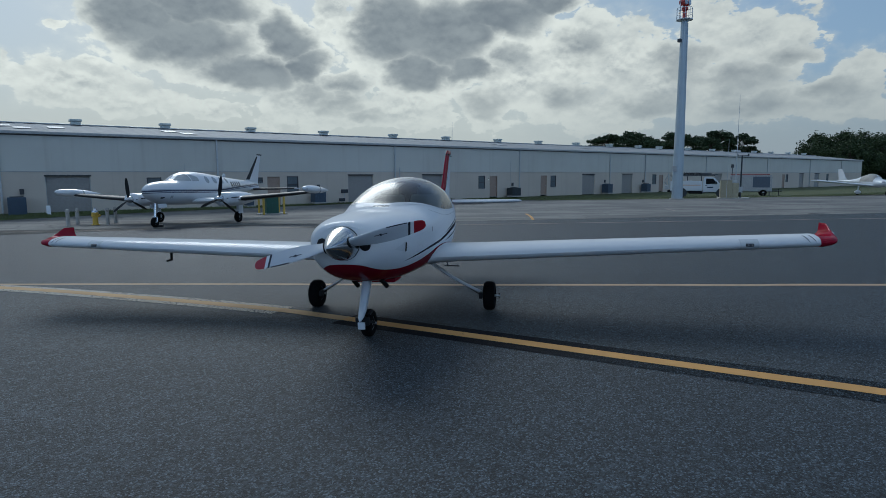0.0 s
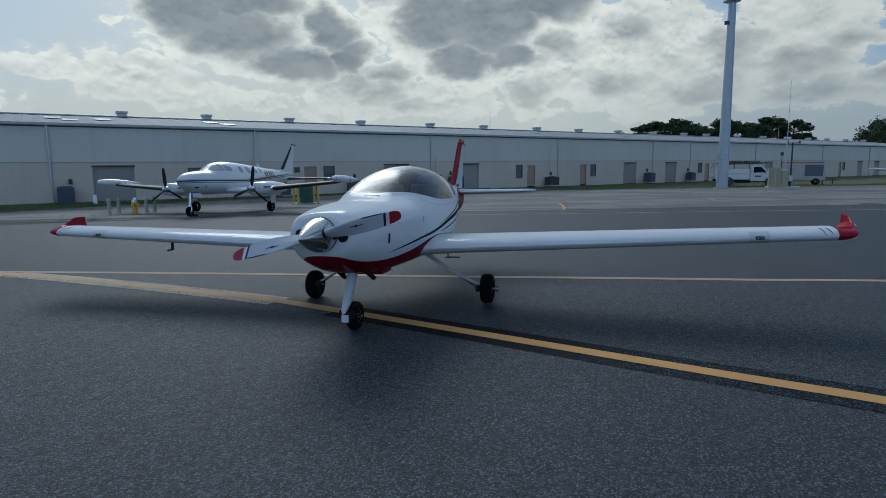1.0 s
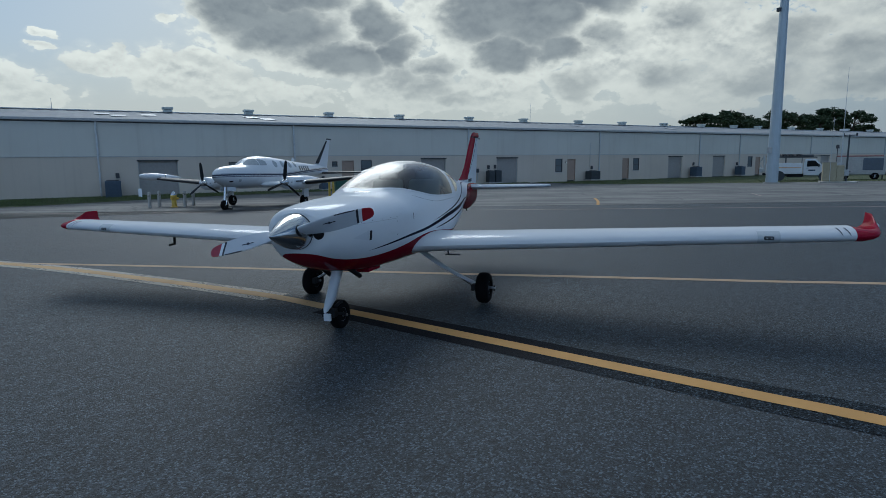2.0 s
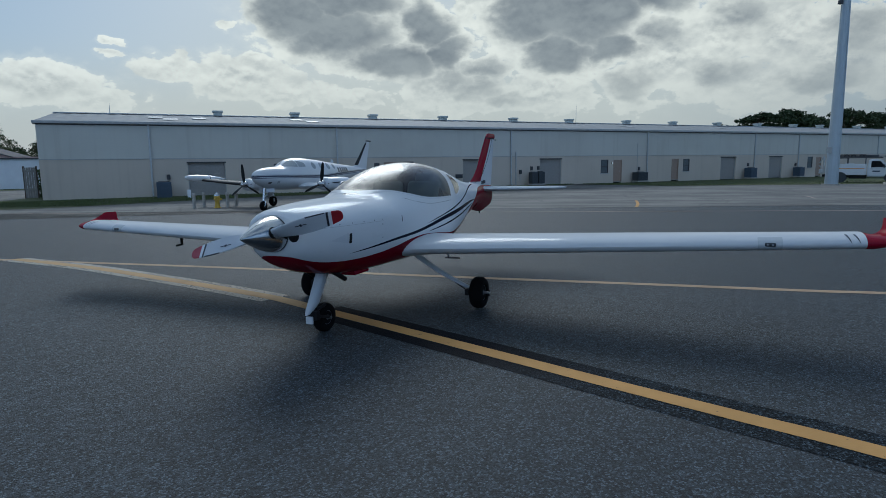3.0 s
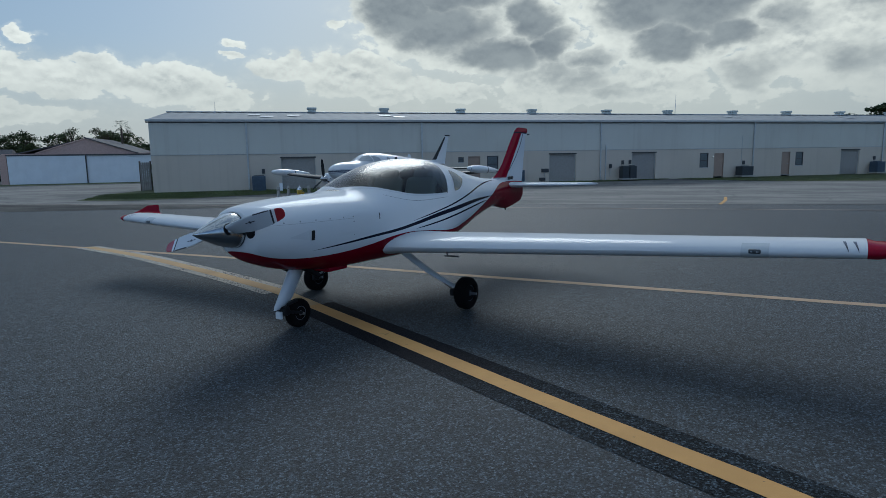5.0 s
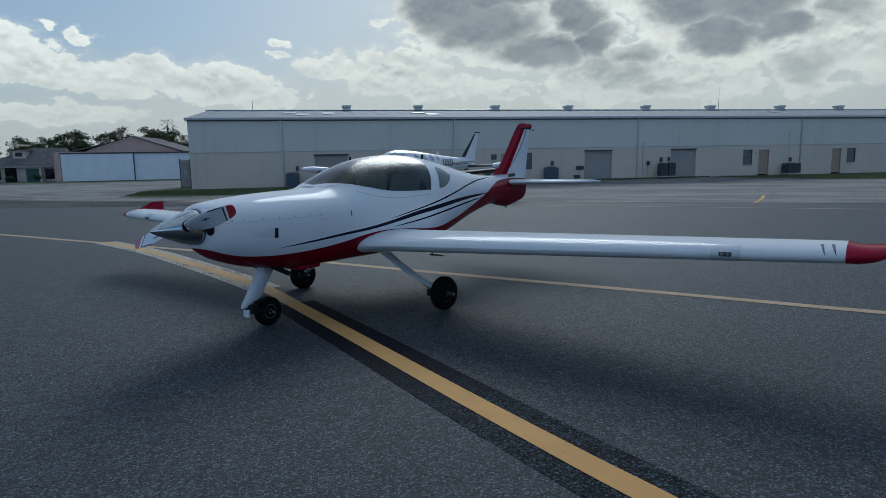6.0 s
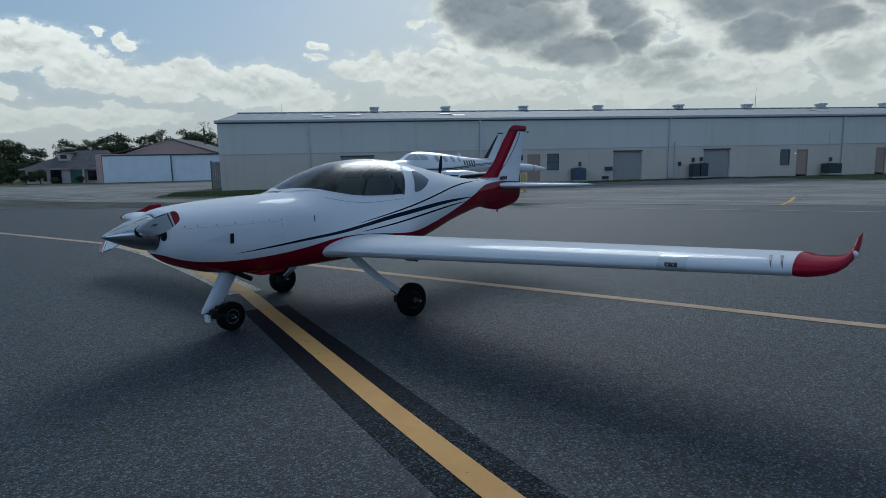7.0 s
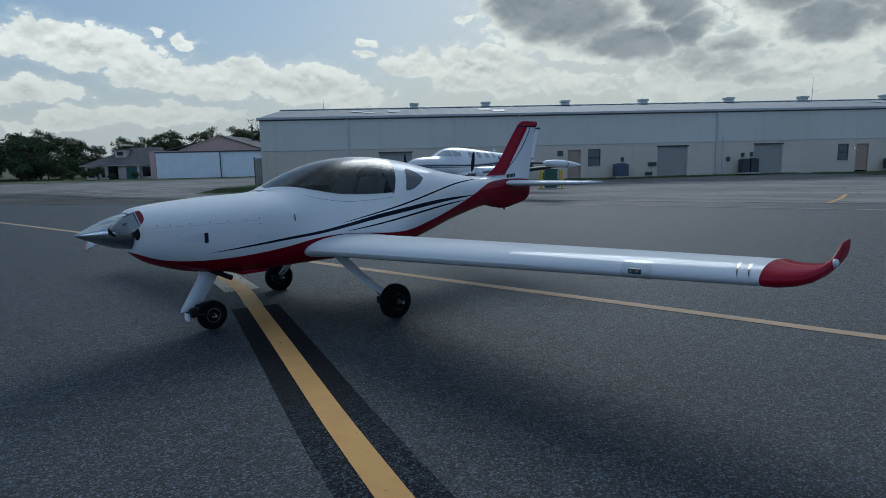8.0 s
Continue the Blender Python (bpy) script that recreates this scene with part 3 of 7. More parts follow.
LINE_A = [(-34.0, 43.5), (-16.0, 27.4), (-2.84, 15.7), (0.4, 12.82), (2.5, 10.94), (5.7, 8.0), (8.1, 5.88), (9.55, 4.58), (11.1, 3.28), (20.0, -4.6), (40.0, -22.5)]
LINE_B = [(-0.9, 14.1), (0.05, 12.8), (0.82, 11.66), (1.56, 10.42), (2.14, 9.44), (2.72, 8.42), (3.17, 7.58), (3.57, 6.6), (4.22, 4.99), (4.67, 3.86), (4.97, 3.12), (5.32, 2.3), (5.62, 1.62), (6.2, 0.1), (7.0, -2.4), (7.9, -6.0), (9.4, -14.0)]
ribbon(LINE_A, 0.16, 0.004, edge_paint, "taxiway_edge_line", "faded thin yellow taxiway line")
ribbon(LINE_B[:7], 0.46, 0.004, pale_paint, "old_line_paint", "worn whitish old paint under the yellow line")
ribbon(LINE_B[:8], 0.2, 0.007, faded_paint, "centre_line_old_part", "worn yellow taxiway line, older paint")
ribbon(LINE_B[7:], 0.18, 0.007, yellow_paint, "centre_line", "yellow taxiway centre line with black borders")
for k in (-1, 1):
    ribbon(LINE_B[7:], 0.18, 0.003, border_paint, "line_border", "black painted border of the yellow line, worn at one end", k * 0.179)
ribbon([(-20, 45.3), (2.2, 28.6), (15, 18.9), (28.5, 8.75), (60, -15)], 0.13, 0.010, white_line, "far_edge_line", "thin pale line along the taxiway edge")
ribbon([(19.4, 18.7), (21.4, 20.8), (23.1, 22.8)], 0.13, 0.016, yellow_paint, "tie_down_mark", "short yellow mark on the apron")
ribbon([(30.0, 18.3), (31.1, 19.3), (32.2, 20.3)], 0.1, 0.016, white_line, "apron_mark", "faint white mark on the apron")

drain = tagged(part("drain_grate", boxed((0.9, 0.28, 0.03), (0, 0, 0.006), 0.006), dark_trim), "dark metal drain grate in the taxiway edge", "drain")
drain.matrix_world = Matrix.Translation((31.4, 11.75, ground_z(31.4, 11.75))) @ Matrix.Rotation(radians(-38), 4, "Z")


# ---- large hangar ----
WALL_Y, EAVE, RIDGE_Y, RIDGE_Z = 45.274, 4.42, 54.0, 5.58
X0, X1, FLOOR = -5.24, 140.5, -0.9
# openings along the wall: kind, x from, x to, z from, z to
GARAGES = [(3.43, 5.9, 1.76), (24.76, 27.16, 1.77), (32.43, 34.75, 1.78), (54.9, 57.1, 1.79), (62.3, 64.4, 1.8), (84.0, 86.05, 1.8), (112.0, 113.8, 1.85), (118.2, 120.2, 1.85)]
DOORS = [(17.75, 18.77, 1.68), (40.72, 41.74, 1.66), (48.06, 48.99, 1.69), (70.15, 71.05, 1.72), (105.5, 106.4, 1.75)]
WINDOWS = [(9.25, 10.19, 0.72, 1.65), (16.95, 17.4, 1.22, 1.62), (19.34, 20.3, 0.43, 1.7), (39.22, 40.1, 0.42, 1.68), (49.6, 50.48, 0.45, 1.68), (68.65, 69.55, 0.55, 1.78), (106.8, 107.7, 0.5, 1.75), (123.4, 124.4, 0.5, 1.8)]
base_at = lambda x: -0.6 + 0.22 * min(max((x - 8.0) / 16.0, 0.0), 1.0)


def make_hangar():
    holes = [(a, b, FLOOR - 0.0, z) for a, b, z in GARAGES + DOORS] + [(a, b, z0, z1) for a, b, z0, z1 in WINDOWS]
    xs = sorted({X0, X1, *[h[0] for h in holes], *[h[1] for h in holes]})
    bm = bmesh.new()
    thick = 0.25
    for a, b in zip(xs, xs[1:]):
        inside = [h for h in holes if h[0] <= a + 1e-6 and h[1] >= b - 1e-6]
        spans = [(FLOOR, EAVE)]
        if inside:
            h = inside[0]
            spans = [(h[3], EAVE)] + ([(FLOOR, h[2])] if h[2] > FLOOR + 0.01 else [])
        for z0, z1 in spans:
            box(bm, (b - a, thick, z1 - z0), ((a + b) / 2, WALL_Y + thick / 2, (z0 + z1) / 2))
    bmesh.ops.remove_doubles(bm, verts=bm.verts, dist=0.0005)
    tagged(part("wall_south", bm, hangar_paint), "long two-tone grey beige painted hangar wall", "wall", kind="structure")
    # the gable end, the far end and the back
    for name, x in (("wall_west", X0 + 0.125), ("wall_east", X1 - 0.125)):
        bm = bmesh.new()
        pts = [(WALL_Y + 0.252, FLOOR), (WALL_Y + 0.252, EAVE), (RIDGE_Y, RIDGE_Z - 0.1), (2 * RIDGE_Y - WALL_Y, EAVE), (2 * RIDGE_Y - WALL_Y, FLOOR)]
        a = [bm.verts.new((x - 0.125, y, z)) for y, z in pts]
        b = [bm.verts.new((x + 0.125, y, z)) for y, z in pts]
        bm.faces.new(a), bm.faces.new(b[::-1])
        for i in range(5):
            bm.faces.new((a[i], a[(i + 1) % 5], b[(i + 1) % 5], b[i]))
        bmesh.ops.recalc_face_normals(bm, faces=bm.faces)
        tagged(part(name, bm, hangar_paint), "painted gable end of the hangar", "wall", kind="structure")
    back = 2 * RIDGE_Y - WALL_Y
    tagged(part("wall_north", boxed((X1 - X0 - 0.52, 0.25, EAVE - FLOOR), ((X0 + X1) / 2, back - 0.13, (EAVE + FLOOR) / 2)), hangar_paint), "back wall of the hangar", "wall", kind="structure")
    # ribbed metal roof
    bm = bmesh.new()
    over, n = 0.22, 300
    for side in (-1, 1):
        eave_y, eave_z = RIDGE_Y + side * (RIDGE_Y - WALL_Y + over), EAVE + 0.03
        ring = []
        for i in range(n + 1):
            x = X0 - 0.15 + (X1 - X0 + 0.3) * i / n
            lift = 0.035 if i % 2 else 0.0
            ring.append((bm.verts.new((x, eave_y, eave_z + lift)), bm.verts.new((x, RIDGE_Y, RIDGE_Z + lift))))
        for p, q in zip(ring, ring[1:]):
            bm.faces.new((p[0], q[0], q[1], p[1]))
    bmesh.ops.recalc_face_normals(bm, faces=bm.faces)
    bmesh.ops.solidify(bm, geom=bm.faces[:], thickness=0.03)
    tagged(part("roof", bm, roof_metal), "low ribbed grey metal hangar roof", "roof", kind="structure")
    tagged(part("ridge_cap", boxed((X1 - X0 + 0.3, 0.5, 0.08), ((X0 + X1) / 2, RIDGE_Y, RIDGE_Z + 0.06), 0.02), galvanised), "metal ridge cap", "roof", kind="structure")
    bm = boxed((X1 - X0 + 0.3, 0.16, 0.17), ((X0 + X1) / 2, WALL_Y - 0.14, EAVE + 0.0), 0.02)
    tagged(part("gutter", bm, trim_paint), "grey metal gutter along the eave", "gutter", kind="structure")
    # dark strip below the gutter, its shadow line put in as colour
    tagged(part("fascia", boxed((X1 - X0 + 0.3, 0.05, 0.06), ((X0 + X1) / 2, WALL_Y - 0.035, EAVE - 0.13), 0.0), dark_trim), "dark strip in place of the shadow under the gutter", "trim", kind="structure")
    tagged(part("wall_ledge", boxed((X1 - X0, 0.03, 0.05), ((X0 + X1) / 2, WALL_Y - 0.016, 2.06), 0.006), trim_paint), "thin ledge between the two wall tones", "trim", kind="structure")
    # translucent roof sheets
    for x, t in ((1.6, 0.55), (2.6, 0.35), (4.6, 0.5), (12.0, 0.55), (12.9, 0.35), (46.0, 0.5), (60.0, 0.5)):
        slope = math.atan2(RIDGE_Z - EAVE, RIDGE_Y - WALL_Y)
        y = WALL_Y + (RIDGE_Y - WALL_Y) * t
        z = EAVE + (RIDGE_Z - EAVE) * t
        ob = tagged(part("roof_panel", boxed((0.95, 1.5, 0.02), (0, 0, 0)), patch_metal), "pale translucent roof sheet", "roof panel", "roof sheets")
        ob.matrix_world = Matrix.Translation((x, y, z + 0.1)) @ Matrix.Rotation(slope, 4, "X")


make_hangar()


def make_garage(x0, x1, top):
    z0 = base_at((x0 + x1) / 2) - 0.1
    t = thing("rollup_door", Matrix.Translation(((x0 + x1) / 2, WALL_Y, z0)), "grey ribbed roll-up door set back in the wall", "roll-up door", "hangar roll-up doors")
    w, h = x1 - x0, top - z0
    bm = bmesh.new()
    n = int(h / 0.1)
    for i in range(n):
        box(bm, (w - 0.06, 0.05, h / n - 0.012), (0, 0.18, (i + 0.5) * h / n), 0.0)
    box(bm, (w - 0.06, 0.02, h), (0, 0.205, h / 2))
    part("curtain", bm, rollup_paint, t)
    for s in (-1, 1):
        part("guide", boxed((0.05, 0.08, h), (s * (w / 2 - 0.025), 0.13, h / 2), 0.005), trim_paint, t)
    part("head_trim", boxed((w + 0.1, 0.04, 0.09), (0, -0.022, h + 0.03), 0.006), dark_trim, t, "dark trim over the door")
    return t


def make_door(x0, x1, top):
    z0 = base_at((x0 + x1) / 2)
    w, h = x1 - x0, top - z0
    t = thing("side_door", Matrix.Translation(((x0 + x1) / 2, WALL_Y, z0)), "tan painted metal door in the hangar wall", "door", "hangar side doors")
    part("leaf", boxed((w - 0.1, 0.05, h - 0.06), (0, 0.1, (h - 0.06) / 2), 0.004), tan_door, t)
    bm = bmesh.new()
    for s in (-1, 1):
        box(bm, (0.05, 0.16, h), (s * (w / 2 - 0.025), 0.07, h / 2))
    box(bm, (w - 0.1, 0.16, 0.05), (0, 0.07, h - 0.025))
    part("door_frame", bm, tan_door, t)
    bm = rodded(((0.32, 0.07, h * 0.48), (0.32, 0.02, h * 0.48), 0.015), ((0.34, 0.02, h * 0.48), (0.24, 0.02, h * 0.48), 0.012))
    part("door_handle", bm, steel, t)
    part("threshold", boxed((w, 0.25, 0.03), (0, 0.0, 0.0), 0.004), concrete, t)
    return t


def make_window(x0, x1, z0, z1):
    w, h = x1 - x0, z1 - z0
    t = thing("window", Matrix.Translation(((x0 + x1) / 2, WALL_Y, z0)), "dark-framed sash window in the hangar wall", "window", "hangar windows")
    bm = bmesh.new()
    for s in (-1, 1):
        box(bm, (0.06, 0.1, h), (s * (w / 2 - 0.03), 0.06, h / 2))
    for z in (0.03, h * 0.48, h - 0.03):
        box(bm, (w - 0.12, 0.09, 0.06), (0, 0.06, z))
    part("window_frame", bm, dark_trim, t, "dark metal frame")
    for z in (h * 0.25, h * 0.74):
        part("pane", boxed((w - 0.1, 0.012, h * 0.45), (0, 0.075, z)), hangar_pane, t)
    part("backing", boxed((w - 0.02, 0.02, h), (0, 0.2, h / 2)), seat_cloth, t, "drawn blind behind the glass")
    part("window_sill", boxed((w + 0.08, 0.08, 0.05), (0, -0.02, -0.03), 0.008), trim_paint, t)
    return t


for g in GARAGES:
    make_garage(*g)
for d in DOORS:
    make_door(*d)
for w in WINDOWS:
    make_window(*w)


def make_vent():
    t = thing("roof_vent", Matrix.Translation((6.29, RIDGE_Y, RIDGE_Z)), "squat metal ridge ventilator on the hangar roof", "roof vent", "ridge vents")
    part("base", boxed((0.66, 0.66, 0.18), (0, 0, 0.14), 0.01), vent_metal, t)
    part("neck", boxed((0.6, 0.6, 0.16), (0, 0, 0.24), 0.01), vent_metal, t, "louvred neck")
    part("cap", boxed((0.8, 0.8, 0.18), (0, 0, 0.38), 0.03), vent_metal, t)
    return t


vent = make_vent()
for x in (12.64, 19.8, 26.93, 34.91, 41.9, 49.78, 56.74, 64.0, 71.17, 78.0, 83.4, 91.5, 99.0, 106.5, 113.7, 120.4, 127.7, 135.0):
    copy_thing(vent, Matrix.Translation((x, RIDGE_Y, RIDGE_Z)))


def make_downspout():
    t = thing("downspout", Matrix.Translation((1.15, WALL_Y - 0.07, 0)), "grey metal rain downspout on the hangar wall", "downspout", "downspouts")
    part("pipe", boxed((0.11, 0.1, 4.75), (0, 0, 1.95), 0.015), galvanised, t)
    bm = bmesh.new()
    box(bm, (0.1, 0.28, 0.1), (0, -0.12, -0.42), 0.015, Matrix.Rotation(radians(25), 3, "X"))
    part("shoe", bm, galvanised, t)
    for z in (0.6, 2.2, 3.6):
        part("strap", boxed((0.2, 0.115, 0.04), (0, 0.002, z)), galvanised, t)
    return t


spout = make_downspout()
for x in (14.02, 29.4, 44.8, 59.85, 66.98, 81.5, 100.0, 116.05, 130.0):
    copy_thing(spout, Matrix.Translation((x, WALL_Y - 0.07, 0.06)))
tagged(part("conduit", boxed((0.09, 0.08, 2.9), (29.9, WALL_Y - 0.05, 0.98), 0.01), galvanised), "thin metal conduit up the wall", "conduit")
tagged(part("conduit", boxed((0.03, 0.03, 2.6), (43.6, WALL_Y - 0.02, 1.9)), galvanised), "thin metal conduit up the wall", "conduit")


def make_ac(x, w, h, mat, label, depth=0.85, dy=0.7):
    z = ground_z(x, WALL_Y) + 0.02
    z = max(z, base_at(x)) if x > 20 else base_at(x)
    t = thing("condenser_unit", Matrix.Translation((x, WALL_Y - dy, z)), label, "air conditioner", "condenser units")
    part("pad", boxed((w + 0.15, depth + 0.15, 0.1), (0, 0, 0.0), 0.01), concrete, t)
    part("cabinet", boxed((w, depth, h - 0.05), (0, 0, 0.05 + (h - 0.05) / 2), 0.03), mat, t)
    n = int(h / 0.09)
    for i in range(2, n - 1):
        part("louvre", boxed((w - 0.1, 0.02, 0.035), (0, -depth / 2 - 0.008, 0.05 + i * (h - 0.05) / n)), mat, t)
    bm = rodded(((0, 0, h), (0, 0, h + 0.05), min(w, depth) * 0.42), n=20)
    part("fan_guard", bm, dark_trim, t)
    part("disconnect_box", boxed((0.22, 0.1, 0.34), (w * 0.35, dy - 0.06, h + 0.32), 0.01), dark_trim, t, "small dark switch box on the wall")
    return t


make_ac(1.85, 0.92, 1.1, unit_blue, "blue-grey condenser unit beside the hangar wall")
make_ac(21.65, 0.95, 0.95, unit_blue, "blue-grey condenser unit beside the hangar wall")
make_ac(31.3, 0.62, 1.05, unit_dark, "tall dark condenser unit beside the hangar wall", 0.6)
make_ac(32.0, 0.62, 1.08, unit_dark, "tall dark condenser unit beside the hangar wall", 0.6)
make_ac(43.4, 1.2, 0.85, unit_dark, "dark condenser unit beside the hangar wall")
make_ac(58.6, 0.95, 1.05, unit_blue, "blue-grey condenser unit beside the hangar wall")
make_ac(66.3, 0.8, 1.0, unit_blue, "blue-grey condenser unit beside the hangar wall")
make_ac(16.0, 0.5, 0.5, unit_blue, "small condenser unit beside the hangar wall")


def make_wall_box(x, z, w, h):
    t = thing("wall_box", Matrix.Translation((x, WALL_Y, z)), "dark electrical box fixed to the hangar wall", "electrical box")
    part("body", boxed((w, 0.16, h), (0, -0.082, 0), 0.012), dark_trim, t)
    part("cover", boxed((w * 0.85, 0.02, h * 0.8), (0, -0.172, 0), 0.006), unit_dark, t)
    part("conduit", boxed((0.04, 0.04, 0.8), (0, -0.025, -0.45)), galvanised, t)


make_wall_box(24.35, 0.45, 0.6, 0.3)
make_wall_box(30.35, 0.7, 0.22, 0.35)
make_wall_box(24.1, -0.25, 0.5, 0.25)
make_wall_box(14.9, 0.6, 0.25, 0.3)


def make_wall_lamp(x, z):
    t = thing("wall_lamp", Matrix.Translation((x, WALL_Y, z)), "small lit lamp beside a door", "wall lamp")
    part("base", boxed((0.1, 0.06, 0.14), (0, -0.032, 0), 0.01), dark_trim, t)
    glow = material("lit_lamp_glass", lambda n: n.add("ShaderNodeEmission", {"Color": (1.0, 0.93, 0.78, 1), "Strength": 6.0}).outputs[0])
    bm = bmesh.new()
    bmesh.ops.create_uvsphere(bm, u_segments=12, v_segments=8, radius=0.03, matrix=Matrix.Translation((0, -0.09, 0)))
    part("bulb", bm, glow, t, "glowing bulb", True)


make_wall_lamp(40.5, 1.35)


def make_mast(x, h):
    t = thing("roof_antenna", Matrix.Translation((x, RIDGE_Y - 0.4, RIDGE_Z - 0.05)), "thin metal whip antenna on the hangar roof", "antenna")
    part("foot", boxed((0.14, 0.14, 0.12), (0, 0, 0.08), 0.01), galvanised, t)
    part("whip", rodded(((0, 0, 0.1), (0.02, 0, h * 0.6), 0.028, 0.022), ((0.02, 0, h * 0.6), (0.02, 0, h), 0.016, 0.01), n=8), galvanised, t)


make_mast(42.5, 2.1)
make_mast(-1.6, 0.9)


# ---- fence and screen at the gable end ----
def make_screen():
    t = thing("timber_screen", Matrix.Translation((-6.6, 50.2, ground_z(-6.6, 50.2))), "weathered timber screen with climbing plants beside the hangar end", "screen")
    for i in range(5):
        part("board", boxed((0.13, 0.03, 2.15), (-0.32 + i * 0.145, 0, 1.08), 0.006), kerb_concrete, t)
    for x in (-0.4, 0.36):
        part("post", boxed((0.1, 0.1, 2.25), (x, 0.06, 1.12), 0.008), bark, t)
    part("rail", boxed((0.8, 0.05, 0.09), (-0.02, 0.045, 1.9)), bark, t)
    rng = random.Random(5)
    verts, faces = [], []
    for _ in range(900):
        c = Vector((rng.uniform(0.45, 0.95), rng.uniform(-0.35, 0.35), rng.uniform(0.0, 2.0)))
        a, b = Vector((rng.uniform(-1, 1), rng.uniform(-1, 1), rng.uniform(-1, 1))) * 0.07, Vector((rng.uniform(-1, 1), rng.uniform(-1, 1), rng.uniform(-1, 1))) * 0.07
        k = len(verts)
        verts += [c - a, c + b, c + a, c - b]
        faces.append((k, k + 1, k + 2, k + 3))
    part_ob = link("creeper", mesh(verts, faces), leaf_hedge, t, "dense dark creeper")
    return t


make_screen()

# ---- the small white and red aeroplane ----
# Its own axes: x aft from the spinner's tip, y to its right, z up.
PLANE_AT = Matrix.Translation((2.544, 4.926, ground_z(2.544, 4.926))) @ Matrix.Rotation(radians(-0.716), 4, "X") @ Matrix.Rotation(radians(42.5), 4, "Z") @ Matrix.Rotation(radians(-0.45), 4, "X")


def aft(x):
    """Places behind the cabin, on the longer tail."""
    return x if x < 3.17 else 3.17 + (x - 3.17) * 1.027


# x, top, bottom, half width, height of the widest point, fullness above and below
HULL = [
    (0.395, 1.262, 0.905, 0.24, 1.09, 2.3, 2.3), (0.425, 1.288, 0.855, 0.31, 1.085, 2.3, 2.3), (0.53, 1.31, 0.775, 0.385, 1.08, 2.35, 2.35), (0.68, 1.328, 0.71, 0.435, 1.08, 2.4, 2.4), (0.85, 1.343, 0.655, 0.48, 1.08, 2.4, 2.45),
    (1.1, 1.36, 0.61, 0.52, 1.08, 2.4, 2.5), (1.4, 1.372, 0.575, 0.555, 1.09, 2.4, 2.6), (1.64, 1.38, 0.57, 0.58, 1.1, 2.35, 2.7), (1.8, 1.41, 0.57, 0.595, 1.1, 2.25, 2.8), (2.0, 1.505, 0.57, 0.615, 1.1, 2.15, 2.8),
    (2.2, 1.592, 0.568, 0.635, 1.11, 2.1, 2.8), (2.5, 1.682, 0.565, 0.65, 1.12, 2.1, 2.8), (2.85, 1.728, 0.565, 0.655, 1.13, 2.1, 2.8), (3.17, 1.732, 0.575, 0.645, 1.14, 2.1, 2.7), (3.6, 1.69, 0.62, 0.59, 1.16, 2.05, 2.5),
    (4.0, 1.615, 0.7, 0.505, 1.17, 2.05, 2.4), (4.5, 1.51, 0.82, 0.385, 1.19, 2.05, 2.2), (5.0, 1.437, 0.92, 0.28, 1.2, 2.05, 2.1), (5.4, 1.41, 0.975, 0.2, 1.21, 2.0, 2.0), (5.65, 1.39, 0.93, 0.16, 1.2, 2.0, 2.0), (5.9, 1.375, 0.9, 0.125, 1.19, 2.0, 2.0),
    (6.2, 1.36, 0.945, 0.085, 1.18, 2.0, 2.0), (6.45, 1.34, 1.0, 0.05, 1.18, 2.0, 2.0), (6.53, 1.33, 1.06, 0.03, 1.18, 2.0, 2.0),
]
HULL = [(aft(row[0]), *row[1:]) for row in HULL]
TAIL_END = aft(6.53)
SILL = [(1.7, 1.39), (1.76, 1.397), (1.83, 1.412), (1.9, 1.416), (2.0, 1.4), (2.1, 1.372), (2.37, 1.318), (2.76, 1.296), (3.18, 1.296)]
GLASS_FROM, GLASS_TO = 1.7, 3.12


def leaned(x, a):
    """The skin at x, where the sections round the canopy's back edge lean aft towards the top."""
    p = hull_point(x, a)
    lean = min(1.0, max(0.0, (x - 2.4) / 0.72)) if x < 3.12 else max(0.0, 1 - (x - 3.12) / 1.5)
    return hull_point(x + 0.64 * max(0.0, p.z - 1.3) * lean * lean * (3 - 2 * lean), a)


def hull_point(x, a, grow=0.0, table=HULL):
    """The hull's skin at x and angle a (-90 keel, 0 widest, 90 top), on the right side."""
    top, bottom, w, zc, up, low = lerp_table(table, x)
    e = 2.0 / (up if a > 0 else low)
    c, s = math.cos(radians(a)), math.sin(radians(a))
    h = (top - zc) if a > 0 else (zc - bottom)
    return Vector((x, (w + grow) * abs(c) ** e, zc + math.copysign((h + grow) * abs(s) ** e, s)))


def hull_angle(x, z, table=HULL):
    top, bottom, w, zc, up, low = lerp_table(table, x)
    h, e = ((top - zc), up) if z > zc else ((zc - bottom), low)
    r = min(abs(z - zc) / h, 1.0)
    return math.copysign(math.degrees(math.asin(min(1.0, r ** (e / 2.0)))), z - zc)


def on_hull(x, z, side, grow=0.003, table=HULL):
    p = hull_point(x, hull_angle(x, z, table), grow, table)
    return Vector((p.x, side * p.y, p.z))


def stations(a, b, step):
    n = max(1, round((b - a) / step))
    return [a + (b - a) * i / n for i in range(n + 1)]


def hull_patch(corners_x, low, high, side, grow, nx=12, nz=6, table=HULL):
    """A piece of skin between two height curves, laid just over the hull."""
    rings = []
    for i in range(nx + 1):
        x = corners_x[0] + (corners_x[1] - corners_x[0]) * i / nx
        z0, z1 = low(x), high(x)
        rings.append([on_hull(x, z0 + (z1 - z0) * j / nz, side, grow, table) for j in range(nz + 1)])
    return loft(rings, False, False)


